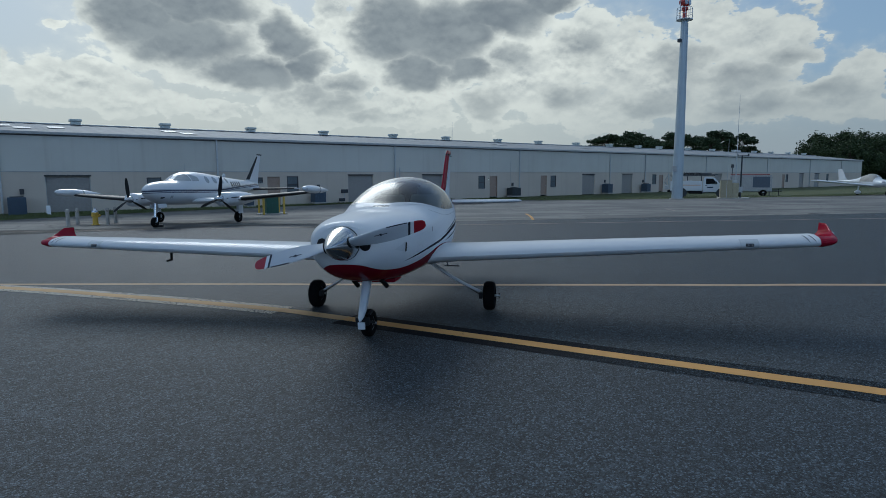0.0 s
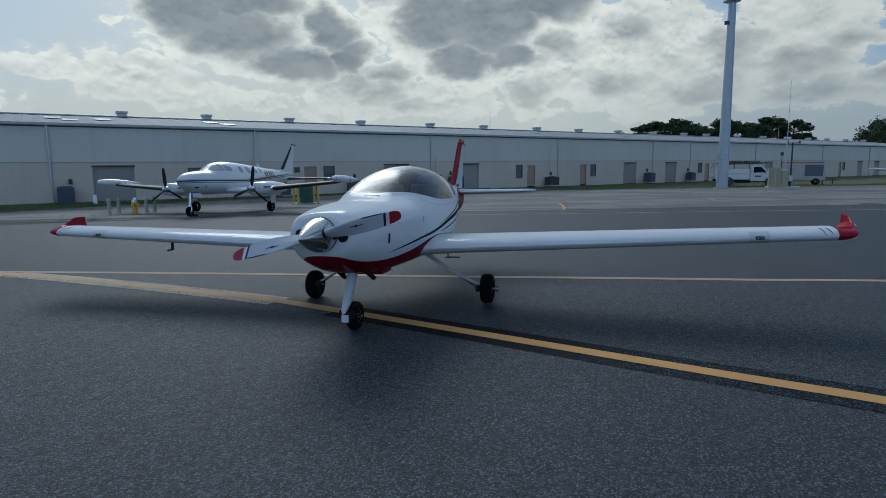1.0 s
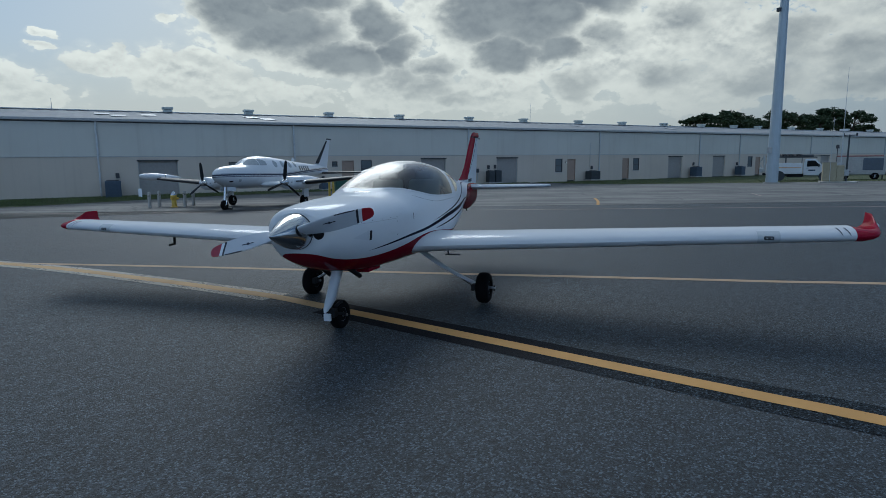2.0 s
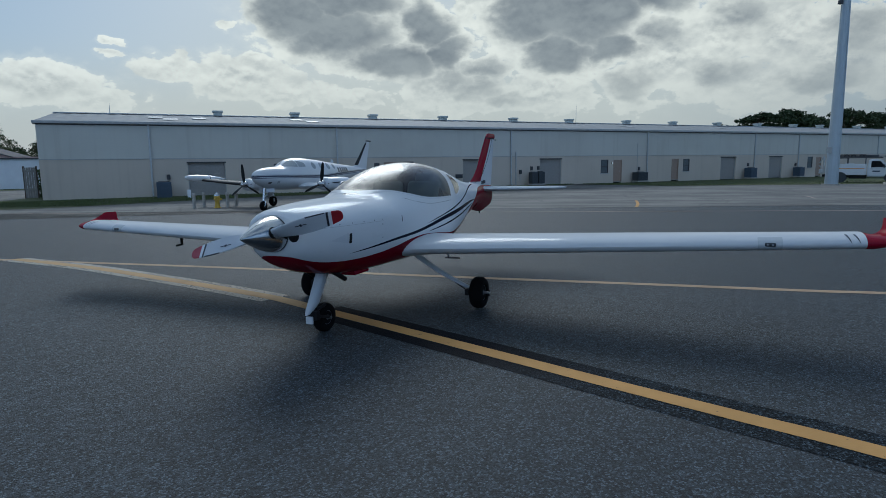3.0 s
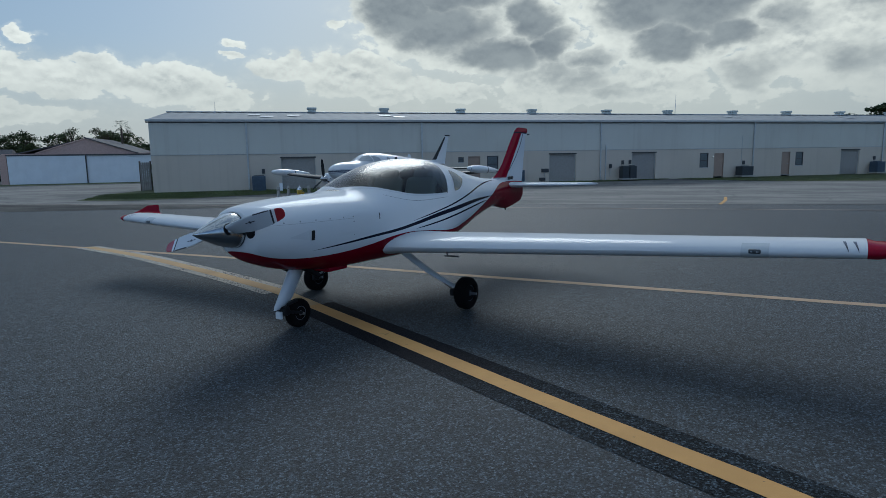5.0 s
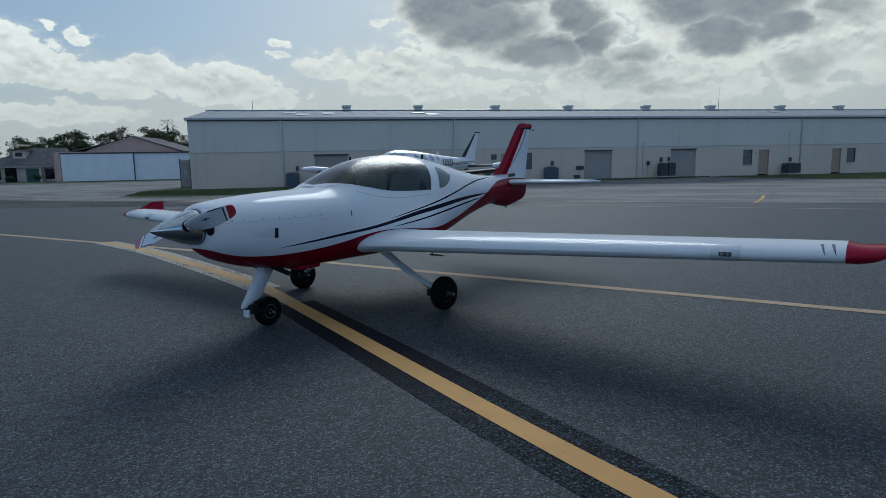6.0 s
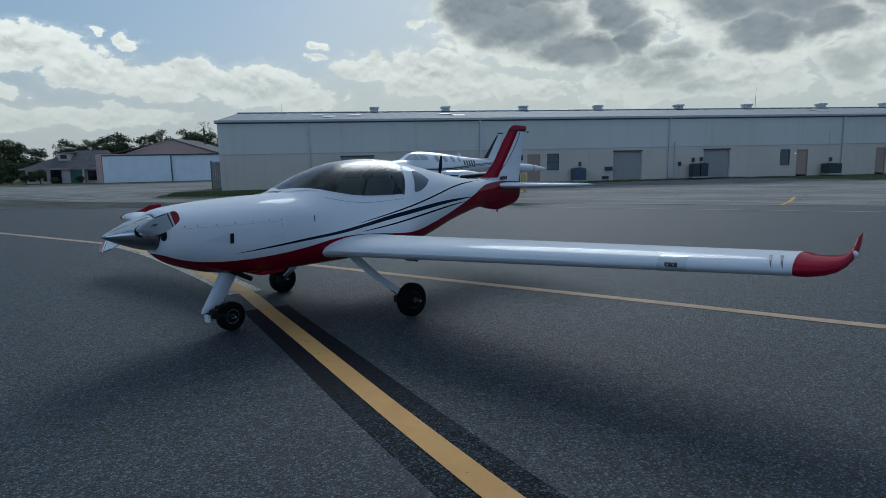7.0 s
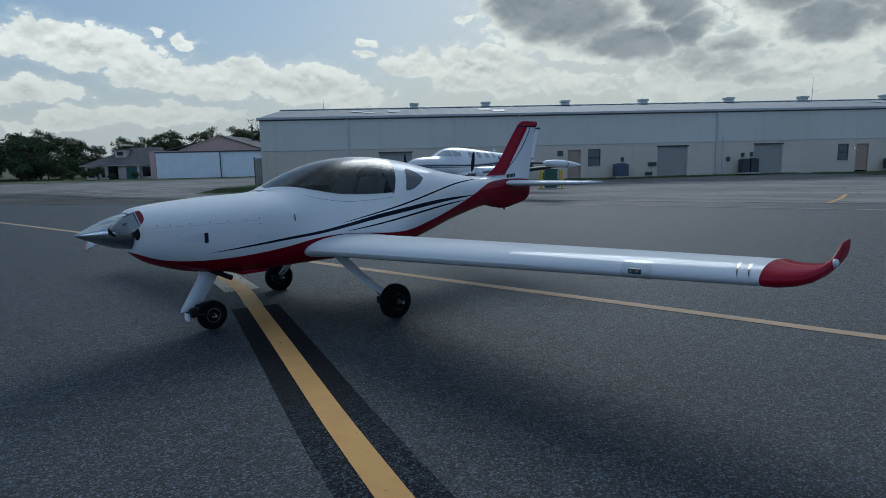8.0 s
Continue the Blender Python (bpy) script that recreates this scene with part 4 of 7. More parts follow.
def livery(n):
    """White over red, with three dark stripes that sweep up towards the tail."""
    where = n.add("ShaderNodeTexCoord").outputs["Object"]
    xyz = n.add("ShaderNodeSeparateXYZ", {0: where})
    x, z = xyz.outputs[0], xyz.outputs[2]
    faint = n.noise(where, 1.6, 3.0)
    white = n.mix(faint, (0.66, 0.67, 0.675), (0.7, 0.705, 0.71))
    red = n.mix(faint, (0.16, 0.002, 0.012), (0.185, 0.003, 0.015))
    edge = n.curve(x, [(aft(a), b) for a, b in [(0.3, 0.96), (0.42, 0.88), (0.6, 0.815), (0.85, 0.785), (1.1, 0.78), (1.4, 0.795), (1.7, 0.828), (2.05, 0.885), (2.3, 0.9), (2.6, 0.885), (3.2, 0.835), (3.4, 0.838), (3.7, 0.89), (4.15, 0.985), (4.6, 1.1), (4.95, 1.21), (5.2, 1.29), (5.45, 1.335), (6.6, 1.335)]], 7.0, 2.0)
    color = n.mix(n.step(n.math("SUBTRACT", z, edge), -0.002, 0.002), red, white)
    stripes = (
        ([(0.9, 0.848), (1.4, 0.887), (1.72, 0.915), (2.06, 0.942), (2.43, 0.99), (2.85, 1.05), (3.35, 1.1), (3.85, 1.14), (4.6, 1.165), (5.0, 1.17)], [(0.9, 0.0), (1.4, 0.011), (2.4, 0.02), (3.3, 0.027), (4.2, 0.02), (4.98, 0.001), (5.05, 0.0)]),
        ([(2.4, 0.922), (2.85, 0.962), (3.3, 1.012), (3.8, 1.062), (4.4, 1.105), (4.8, 1.12)], [(2.4, 0.0), (3.0, 0.011), (4.0, 0.012), (4.75, 0.001), (4.8, 0.0)]),
        ([(2.32, 1.015), (2.85, 1.095), (3.3, 1.168), (3.85, 1.265), (4.4, 1.345), (5.0, 1.386), (5.35, 1.39)], [(2.32, 0.0), (2.9, 0.009), (4.0, 0.011), (5.2, 0.004), (5.35, 0.0)]),
    )
    for path, width in stripes:
        centre = n.curve(x, [(aft(a), b) for a, b in path], 7.0, 2.0)
        half = n.math("SUBTRACT", n.curve(x, [(aft(a), b) for a, b in width], 7.0, 0.05), 0.001)
        off = n.math("ABSOLUTE", n.math("SUBTRACT", z, centre))
        color = n.mix(n.step(n.math("SUBTRACT", off, half), 0.0015, -0.0015), color, (0.012, 0.013, 0.026))
    dirt = n.noise(n.vmath("MULTIPLY", where, (1.0, 4.0, 4.0)).outputs[0], 2.5, 5.0, 0.6)
    color = n.mix(n.step(dirt, 0.55, 0.8, 0.0, 0.1), color, (0.3, 0.29, 0.27))
    return principled(n, color, n.math("ADD", 0.24, n.math("MULTIPLY", dirt, 0.12)), Coat_Weight=0.3, Coat_Roughness=0.08, Specular_IOR_Level=0.0)


hull_paint = material("aircraft_hull_paint", livery)


def fin_livery(n):
    where = n.add("ShaderNodeTexCoord").outputs["Object"]
    xyz = n.add("ShaderNodeSeparateXYZ", {0: where})
    x, z = xyz.outputs[0], xyz.outputs[2]
    white, red, dark = (0.62, 0.63, 0.645), (0.23, 0.004, 0.02), (0.012, 0.013, 0.026)
    band = n.math("SUBTRACT", x, n.math("ADD", 6.04, n.math("MULTIPLY", n.math("SUBTRACT", z, 1.5), 0.83)))
    red_band = n.math("MULTIPLY", n.step(band, 0.003, -0.003), n.step(z, 1.4, 1.43))
    front = n.math("SUBTRACT", x, n.math("ADD", 5.9, n.math("MULTIPLY", n.math("SUBTRACT", z, 1.64), 0.84)))
    red_band = n.math("MULTIPLY", red_band, n.step(front, -0.2, -0.19))
    color = n.mix(red_band, white, red)
    line = n.curve(z, [(1.36, 5.4), (1.43, 5.8), (1.5, 6.0), (1.62, 6.18), (1.88, 6.46), (2.12, 6.64), (2.3, 6.72)], 3.0, 7.0)
    off = n.math("ABSOLUTE", n.math("SUBTRACT", x, line))
    color = n.mix(n.step(off, 0.014, 0.01), color, dark)
    color = n.mix(n.step(z, 2.178, 2.183), color, red)
    color = n.mix(n.step(n.math("ABSOLUTE", n.math("SUBTRACT", z, 2.18)), 0.012, 0.009), color, dark)
    color = n.mix(n.step(z, 1.338, 1.334), color, red)
    return principled(n, color, 0.3, Coat_Weight=0.3, Coat_Roughness=0.08, Specular_IOR_Level=0.0)


fin_paint = material("aircraft_fin_paint", fin_livery)


def blade_livery(n):
    where = n.add("ShaderNodeTexCoord").outputs["Object"]
    y = n.add("ShaderNodeSeparateXYZ", {0: where}).outputs[1]
    x = n.add("ShaderNodeSeparateXYZ", {0: where}).outputs[2]
    slope = n.math("ADD", y, n.math("MULTIPLY", x, 0.35))
    color = n.mix(n.step(slope, 0.69, 0.692), (0.56, 0.57, 0.59), (0.012, 0.012, 0.02))
    color = n.mix(n.math("MULTIPLY", n.step(slope, 0.712, 0.714), n.step(slope, 0.748, 0.746)), color, (0.75, 0.75, 0.75))
    color = n.mix(n.step(slope, 0.746, 0.748), color, (0.32, 0.01, 0.02))
    strip = n.math("MULTIPLY", n.step(y, 0.5, 0.502), n.step(x, -0.05, -0.052))
    color = n.mix(n.math("MULTIPLY", strip, n.step(y, 0.7, 0.698)), color, (0.02, 0.02, 0.03))
    return principled(n, color, 0.3, Coat_Weight=0.4, Coat_Roughness=0.1)


blade_paint = material("propeller_paint", blade_livery)


def airfoil(n, thick, camber=0.02):
    """Unit-chord points, from the trailing edge over the top to the front and back below."""
    pts = []
    for side in (1, -1):
        for i in range(n + 1):
            t = i / n
            c = 0.5 * (1 + math.cos(math.pi * t)) if side == 1 else 0.5 * (1 - math.cos(math.pi * t))
            h = 5 * thick * (0.2969 * math.sqrt(c) - 0.126 * c - 0.3516 * c * c + 0.2843 * c**3 - 0.1036 * c**4)
            m = camber * 4 * c * (1 - c)
            if side == -1 and i in (0,):
                continue
            if side == -1 and i == n:
                h = max(h, 0.001)
            pts.append((c, m + side * max(h, 0.0012)))
    return pts


def wing_ring(side, l, front, chord, z, thick, turn=0.0, pitch=1.2, n=16, camber=0.02):
    """A wing section; turn tips it up towards a winglet (90 stands upright)."""
    ring = []
    for c, h in airfoil(n, thick, camber):
        dz = h * chord - math.sin(radians(pitch)) * (c - 0.3) * chord
        ring.append(Vector((front + c * chord, side * (l - dz * math.sin(radians(turn))), z + dz * math.cos(radians(turn)))))
    return ring


def wing_line(l):
    t = (l - 0.6) / 4.25
    return 1.95 + 0.175 * t, 1.37 - 0.55 * t, 0.755 + 0.153 * t, 0.152 + 0.02 * t


def make_plane():
    t = thing("light_aircraft", PLANE_AT, "white two-seat low-wing aircraft with red belly and red wingtips", "aircraft")
    # hull, open under the canopy
    n_half = 26
    xs = stations(0.395, 0.7, 0.03)[:-1] + stations(0.7, GLASS_FROM, 0.06) + [1.715, 1.735, 1.76, 1.8, 1.85] + stations(1.9, GLASS_TO, 0.06) + stations(GLASS_TO + 0.001, TAIL_END, 0.07)
    rings = []
    for x in xs:
        stop = 90.0
        if GLASS_FROM < x <= GLASS_TO:
            stop = hull_angle(x, min(lerp_table(SILL, x)[0], lerp_table(HULL, x)[0] - 0.002))
        half = [leaned(x, -90 + (stop + 90) * j / n_half) for j in range(n_half + 1)]
        rings.append([Vector((p.x, -p.y, p.z)) for p in half[::-1]] + half[1:])
    data = loft(rings, False, False)
    bm = bmesh.new()
    bm.from_mesh(data)
    bmesh.ops.remove_doubles(bm, verts=bm.verts, dist=0.0008)
    front = [v for v in bm.verts if v.co.x < 0.3951]
    front.sort(key=lambda v: math.atan2(v.co.z - 1.09, v.co.y))
    bm.faces.new(front)
    bmesh.ops.recalc_face_normals(bm, faces=bm.faces)
    hull = part("fuselage", bm, hull_paint, t, "white over red fuselage with dark sweeping stripes", True, 35)
    # canopy
    rings = []
    for x in [1.7005, 1.715, 1.735, 1.76, 1.8, 1.85] + stations(1.9, GLASS_TO, 0.05):
        start = hull_angle(x, min(lerp_table(SILL, x)[0], lerp_table(HULL, x)[0] - 0.002))
        half = [leaned(x, start + (90 - start) * j / 18) for j in range(19)]
        rings.append(half + [Vector((p.x, -p.y, p.z)) for p in half[-2::-1]])
    canopy = link("canopy", loft(rings, False, False), canopy_glass, t, "tinted bubble canopy", True)
    # frame round the canopy's foot and back
    for side in (-1, 1):
        rings = []
        for x in stations(1.76, GLASS_TO - 0.02, 0.05):
            z = lerp_table(SILL, x)[0]
            rings.append([on_hull(x, z - 0.012, side, 0.0025), on_hull(x, z - 0.002, side, 0.004), on_hull(x, z + 0.012, side, 0.0025)])
        link("canopy_sill", loft(rings, False, False), aircraft_white, canopy, "white canopy frame", True)
        line = lambda x: lerp_table([(1.95, 1.345), (2.15, 1.29), (2.4, 1.25), (2.6, 1.243), (2.95, 1.25), (3.1, 1.255)], x)[0]
        link("panel_seam", hull_patch((1.98, 3.1), lambda x: line(x) - 0.003, line, side, 0.0015, 24, 1), unit_dark, hull)
        link("cowl_seam", hull_patch((0.47, 1.44), lambda x: 1.1265, lambda x: 1.1295, side, 0.0015, 24, 1), trim_paint, hull)
        for x in (0.52, 0.62, 0.78, 0.95, 1.12, 1.29, 1.42):
            link("screw", hull_patch((x - 0.005, x + 0.005), lambda q: 1.14, lambda q: 1.15, side, 0.003, 2, 2), unit_dark, hull)
        for z in (1.09, 0.955):
            link("screw", hull_patch((1.418, 1.428), lambda q, z=z: z, lambda q, z=z: z + 0.01, side, 0.003, 2, 2), unit_dark, hull)
        link("static_port", hull_patch((1.79, 1.803), lambda x: 1.09, lambda x: 1.155, side, 0.003, 2, 3), unit_dark, hull, "small dark slotted vent")
        # cowl exit vent with a ramp, its shaded mouth laid on as a black patch
        link("vent_mouth", hull_patch((0.89, 0.926), lambda x: 0.958 + 0.1 * max(0.0, 0.9 - x), lambda x: 1.052 - 0.2 * max(0.0, 0.9 - x), side, 0.004, 4, 4), black_metal, hull, "black patch for the shaded cowl vent opening")
        link("vent_ramp", hull_patch((0.67, 0.88), lambda x: 1.0 - 0.04 * (x - 0.67) / 0.21, lambda x: 1.005 + 0.055 * (x - 0.67) / 0.21, side, 0.0025, 6, 3), aircraft_white, hull)
        # quarter window behind the canopy frame, its front edge leaning with the frame
        rings = []
        for i in range(15):
            u = i / 14
            low, high = 1.315 + 0.135 * u ** 2.4, 1.575 - 0.12 * u ** 1.8
            if i == 0:
                low, high = low + 0.03, high - 0.03
            zs = [low + (high - low) * k / 8 for k in range(9)]
            rings.append([on_hull(3.325 + 0.345 * u + 0.64 * (z - 1.32), z, side, 0.004) for z in zs])
        link("quarter_window", loft(rings, False, False), tinted_pane, t, "dark tinted quarter window", True)
        # air inlets beside the spinner
        bm = bmesh.new()
        bmesh.ops.create_uvsphere(bm, u_segments=16, v_segments=10, radius=1.0, matrix=Matrix.Translation((0.405, side * 0.212, 1.08)) @ Matrix.Diagonal((0.03, 0.057, 0.066, 1)))
        part("air_inlet", bm, black_metal, hull, "dark cooling air inlet", True)
        # flush fuel and step marks aft
        link("access_mark", hull_patch((4.48, 4.495), lambda x: 1.27, lambda x: 1.3, side, 0.003, 1, 2), trim_paint, hull)
    # cabin
    rings = []
    for x in stations(1.55, 3.3, 0.1):
        stop = hull_angle(x, min(lerp_table(SILL, min(max(x, 1.76), 3.18))[0] - 0.01, lerp_table(HULL, x)[0] - 0.03))
        half = [hull_point(x, -88 + (stop + 88) * j / 14, -0.025) for j in range(15)]
        rings.append([Vector((p.x, -p.y, p.z)) for p in half[::-1]] + half[1:])
    link("cabin_lining", loft(rings, False, False), cabin_dark, t, "dark cabin lining", True)
    rings = []
    for x in (3.36, 3.4):
        half = [hull_point(x, -80 + 168 * j / 16, -0.02) for j in range(17)]
        rings.append([Vector((p.x, -p.y, p.z)) for p in half[::-1]] + half[1:])
    link("rear_bulkhead", loft(rings, True, True), cabin_dark, t, "dark rear bulkhead")
    bm = bmesh.new()
    box(bm, (0.34, 0.74, 0.03), (2.0, 0, 1.3), 0.01, Matrix.Rotation(radians(2), 3, "Y"))
    part("glare_shield", bm, cabin_dark, t, "matt black glare shield", True, 30)
    part("instrument_panel", boxed((0.05, 0.95, 0.3), (2.13, 0, 1.17), 0.01, Matrix.Rotation(radians(-8), 3, "Y")), unit_dark, t, "dark instrument panel")
    for y in (-0.26, 0.26):
        seat = part("seat_cushion", boxed((0.46, 0.42, 0.14), (2.7, y, 0.83), 0.05), seat_cloth, t, "grey leather seat", True, 50)
        part("backrest", boxed((0.12, 0.44, 0.72), (3.0, y, 1.16), 0.055, Matrix.Rotation(radians(20), 3, "Y")), seat_pale, t, "pale leather backrest", True, 50)
        part("headrest", boxed((0.1, 0.26, 0.15), (3.13, y, 1.53), 0.045, Matrix.Rotation(radians(20), 3, "Y")), seat_pale, t, "pale leather headrest", True, 50)
        part("control_stick", rodded(((2.42, y, 0.75), (2.38, y, 1.08), 0.014), ((2.38, y, 1.06), (2.375, y, 1.16), 0.022)), black_metal, t)
    # wings
    for side in (-1, 1):
        rings = []
        for l in [0.4, 0.5, 0.56, 0.62, 0.7, 0.85] + stations(1.1, 4.88, 0.4):
            f, c, z, th = wing_line(l)
            if l < 0.8:
                k = (0.8 - l) / 0.4
                f, c, th = f - 0.05 * k * k, c + 0.12 * k * k, th + 0.02 * k
            rings.append(wing_ring(side, l, f, c, z, th))
        wing = link("wing", loft(rings), aircraft_white, t, "white laminar wing", True, 45)
        f, c, z, th = wing_line(4.88)
        tip = [wing_ring(side, 4.881, f, c, z, th)]
        for l, df, cc, dz, th2, tilt in ((4.95, 0.01, 0.81, 0.002, 0.16, 3), (5.03, 0.04, 0.78, 0.008, 0.145, 8), (5.08, 0.09, 0.73, 0.016, 0.13, 16), (5.115, 0.17, 0.65, 0.03, 0.115, 28), (5.14, 0.27, 0.54, 0.05, 0.1, 42), (5.155, 0.38, 0.43, 0.078, 0.09, 58), (5.162, 0.48, 0.33, 0.115, 0.08, 72), (5.165, 0.56, 0.25, 0.155, 0.07, 80), (5.166, 0.595, 0.21, 0.172, 0.05, 82), (5.166, 0.62, 0.17, 0.176, 0.03, 82)):
            tip.append(wing_ring(side, l, f + df, cc, z + dz, th2, tilt, camber=0.0))
        wtip = link("wingtip", loft(tip), aircraft_red, wing, "glossy red upswept wingtip", True, 45)
        bm = bmesh.new()
        bmesh.ops.create_uvsphere(bm, u_segments=14, v_segments=10, radius=1.0, matrix=Matrix.Translation((f + 0.44, side * 5.16, z + 0.068)) @ Matrix.Diagonal((0.05, 0.024, 0.028, 1)))
        part("navigation_light", bm, lens_glass, wing, "clear navigation light", True)
        # landing light let into the leading edge
        def lamp_skin(l0, l1, c0, grow, mat, name, label):
            rr = []
            for l in stations(l0, l1, 0.06):
                ff, cc, zz, tt = wing_line(l)
                ring = wing_ring(side, l, ff - grow, cc, zz, tt + grow * 0.9, n=40)
                near = [p for p in ring if (p.x - ff) < c0]
                rr.append(near)
            m = min(len(r) for r in rr)
            return link(name, loft([r[:m] for r in rr], False, False), mat, wing, label, True)
        lamp_skin(4.04, 4.24, 0.085, 0.005, lamp_cover, "landing_light_cover", "clear landing light cover")
        lf, lc, lz, lt = wing_line(4.14)
        bm = boxed((0.03, 0.09, 0.036), (lf + 0.002, side * 4.14, lz + 0.012), 0.01)
        part("landing_light", bm, unit_dark, wing, "dark twin landing lamp", True, 40)
        for k in (-1, 1):
            bm = rodded(((lf - 0.016, side * 4.14 + k * 0.021, lz + 0.012), (lf - 0.01, side * 4.14 + k * 0.021, lz + 0.012), 0.008))
            part("lamp_reflector", bm, chrome, wing, "polished lamp reflector")
        for l in (4.765, 4.83):
            lf, lc, lz, lt = wing_line(l)
            skin = wing_ring(side, l, lf - 0.002, lc, lz, lt + 0.004, n=40)[29:40]
            rr = []
            for i, p in enumerate(skin):
                u = i / (len(skin) - 1)
                mid, half = side * 0.03 * (1 - u) * -1, 0.01 * (1 - u) + 0.001
                rr.append([p + Vector((0, mid - half, 0)), p + Vector((0, mid + half, 0))])
            link("pin_stripe", loft(rr, False, False), navy, wing, "dark tapered pinstripe")
        # tailplane
        rings = []
        for l, front, chord in ((0.02, 5.88, 0.68), (0.2, 5.895, 0.66), (0.7, 5.97, 0.57), (1.2, 6.05, 0.48), (1.3, 6.1, 0.44), (1.37, 6.19, 0.36), (1.42, 6.36, 0.2)):
            rings.append(wing_ring(side, l, front, chord, 1.288, 0.135, camber=0.0, pitch=0.0, n=12))
        link("tailplane", loft(rings), aircraft_white, t, "white tailplane", True, 45)
    # fin and rudder
    rings = []
    for z, front, back, th in ((1.3, 5.38, 6.62, 0.05), (1.395, 5.4, 6.645, 0.05), (1.425, 5.53, 6.65, 0.052), (1.46, 5.62, 6.66, 0.054), (1.52, 5.72, 6.67, 0.058), (1.65, 5.88, 6.7, 0.065), (1.8, 6.005, 6.73, 0.075), (2.0, 6.17, 6.775, 0.085), (2.14, 6.3, 6.805, 0.09), (2.175, 6.33, 6.85, 0.092), (2.21, 6.37, 6.89, 0.09), (2.25, 6.43, 6.885, 0.08), (2.268, 6.5, 6.85, 0.05)):
        rings.append([Vector((front + c * (back - front), h * (back - front), z)) for c, h in airfoil(14, th, 0.0)])
    fin = link("fin", loft(rings), fin_paint, t, "white fin with red leading band and dark line", True, 40)
    part("rudder_hinge_line", boxed((0.004, 0.001, 0.8), (6.46, 0, 1.7)), trim_paint, fin)
    part("tail_light", boxed((0.06, 0.025, 0.02), (6.93, 0, 2.165), 0.006), unit_dark, fin, "small dark tail light")
    for side in (-1, 1):
        for i, w in enumerate((0.028, 0.03, 0.022, 0.03, 0.024, 0.026)):
            part("registration_bar", boxed((w, 0.003, 0.055), (6.03 + i * 0.037, side * (0.0315 - 0.0003 * i), 1.4 + 0.002 * i)), navy, fin, "dark bar of the registration")
    # tail bumper under the cone
    part("tail_skid", rodded(((5.97, 0, 0.92), (5.98, 0, 0.865), 0.012)), black_metal, t)
    # spinner and propeller
    prof = [(-0.045, 0.0), (-0.03, 0.013), (0.02, 0.04), (0.08, 0.068), (0.14, 0.095), (0.21, 0.124), (0.28, 0.147), (0.345, 0.161), (0.386, 0.164), (0.388, 0.0)]
    spin = link("spinner", moved(turned(prof, "X", 40), Matrix.Translation((0, 0, 1.09))), spinner_metal, t, "polished grey spinner", True, 40)
    link("spinner_rim", moved(turned([(0.378, 0.1642), (0.378, 0.166), (0.389, 0.1665), (0.389, 0.1)], "X", 40), Matrix.Translation((0, 0, 1.09))), unit_dark, spin, "dark rim", True, 30)
    prop = [(0.1, 0.112, 0.05, 50), (0.17, 0.124, 0.038, 46), (0.26, 0.138, 0.026, 40), (0.38, 0.152, 0.02, 33), (0.5, 0.15, 0.016, 27), (0.62, 0.138, 0.013, 23), (0.74, 0.115, 0.01, 20), (0.8, 0.1, 0.008, 18), (0.835, 0.084, 0.007, 18), (0.852, 0.06, 0.006, 18), (0.86, 0.03, 0.004, 18)]
    rings = []
    for r, chord, th, pitch in prop:
        sweep = 0.02 * (r / 0.88) ** 2
        ring = []
        for c, h in airfoil(10, th / chord, 0.03):
            q = Vector((h * chord, 0, (c - 0.42) * chord - sweep))
            ring.append(Matrix.Rotation(radians(pitch), 3, "Y") @ q + Vector((0, r, 0)))
        rings.append(ring)
    blade = loft(rings)
    for turn in (12.5, 192.5):
        ob = link("propeller_blade", blade.copy(), blade_paint, t, "grey propeller blade with red and white tip", True, 50)
        ob.matrix_basis = Matrix.Translation((0.245, 0, 1.09)) @ Matrix.Rotation(radians(-turn + 180), 4, "X")
        part("blade_seal", rodded(((0.0, 0.075, 0), (0.0, 0.128, 0), 0.056, 0.054), n=20), black_metal, ob, "dark gap at the blade's root", True, 40)
        for dz in (-1, 0, 1):
            bm = boxed((0.003, 0.05 if dz else 0.022, 0.007 if dz else 0.022), (-0.0125, 0.43 + dz * 0.038, -0.005), 0.001, Matrix.Rotation(radians(30), 3, "Y"))
            part("maker_mark", bm, navy, ob, "small dark plain mark")
    # nose gear
    rings = []
    for z, x0, x1, w in ((0.235, 0.8, 0.9, 0.012), (0.27, 0.815, 0.97, 0.03), (0.32, 0.85, 1.05, 0.038), (0.42, 0.915, 1.12, 0.042), (0.52, 0.98, 1.19, 0.046), (0.62, 1.04, 1.26, 0.05)):
        rings.append([Vector((x0 + c * (x1 - x0), h / 0.06 * w, z)) for c, h in airfoil(8, 0.12, 0.0)])
    nose = link("nose_leg", loft(rings), aircraft_white, t, "white faired nose gear leg", True, 45)
    bm = bmesh.new()
    for s in (-1, 1):
        box(bm, (0.24, 0.012, 0.03), (1.01, s * 0.068, 0.185), 0.004, Matrix.Rotation(radians(14), 3, "Y"))
    box(bm, (0.07, 0.148, 0.09), (0.915, 0, 0.215), 0.01)
    part("fork", bm, black_metal, nose, "dark nose wheel fork")
    part("tow_bracket", boxed((0.03, 0.075, 0.075), (0.865, 0, 0.175), 0.006), white_paint, nose, "white tow bracket")
    part("shimmy_damper", rodded(((0.93, -0.06, 0.28), (1.06, -0.06, 0.3), 0.016)), black_metal, nose)
    tyre(0.15, 0.115, t, (1.12, 0, 0.15), bare_metal, "nose_wheel")
    part("axle", rodded(((1.125, -0.085, 0.147), (1.125, 0.085, 0.147), 0.014)), steel, t)
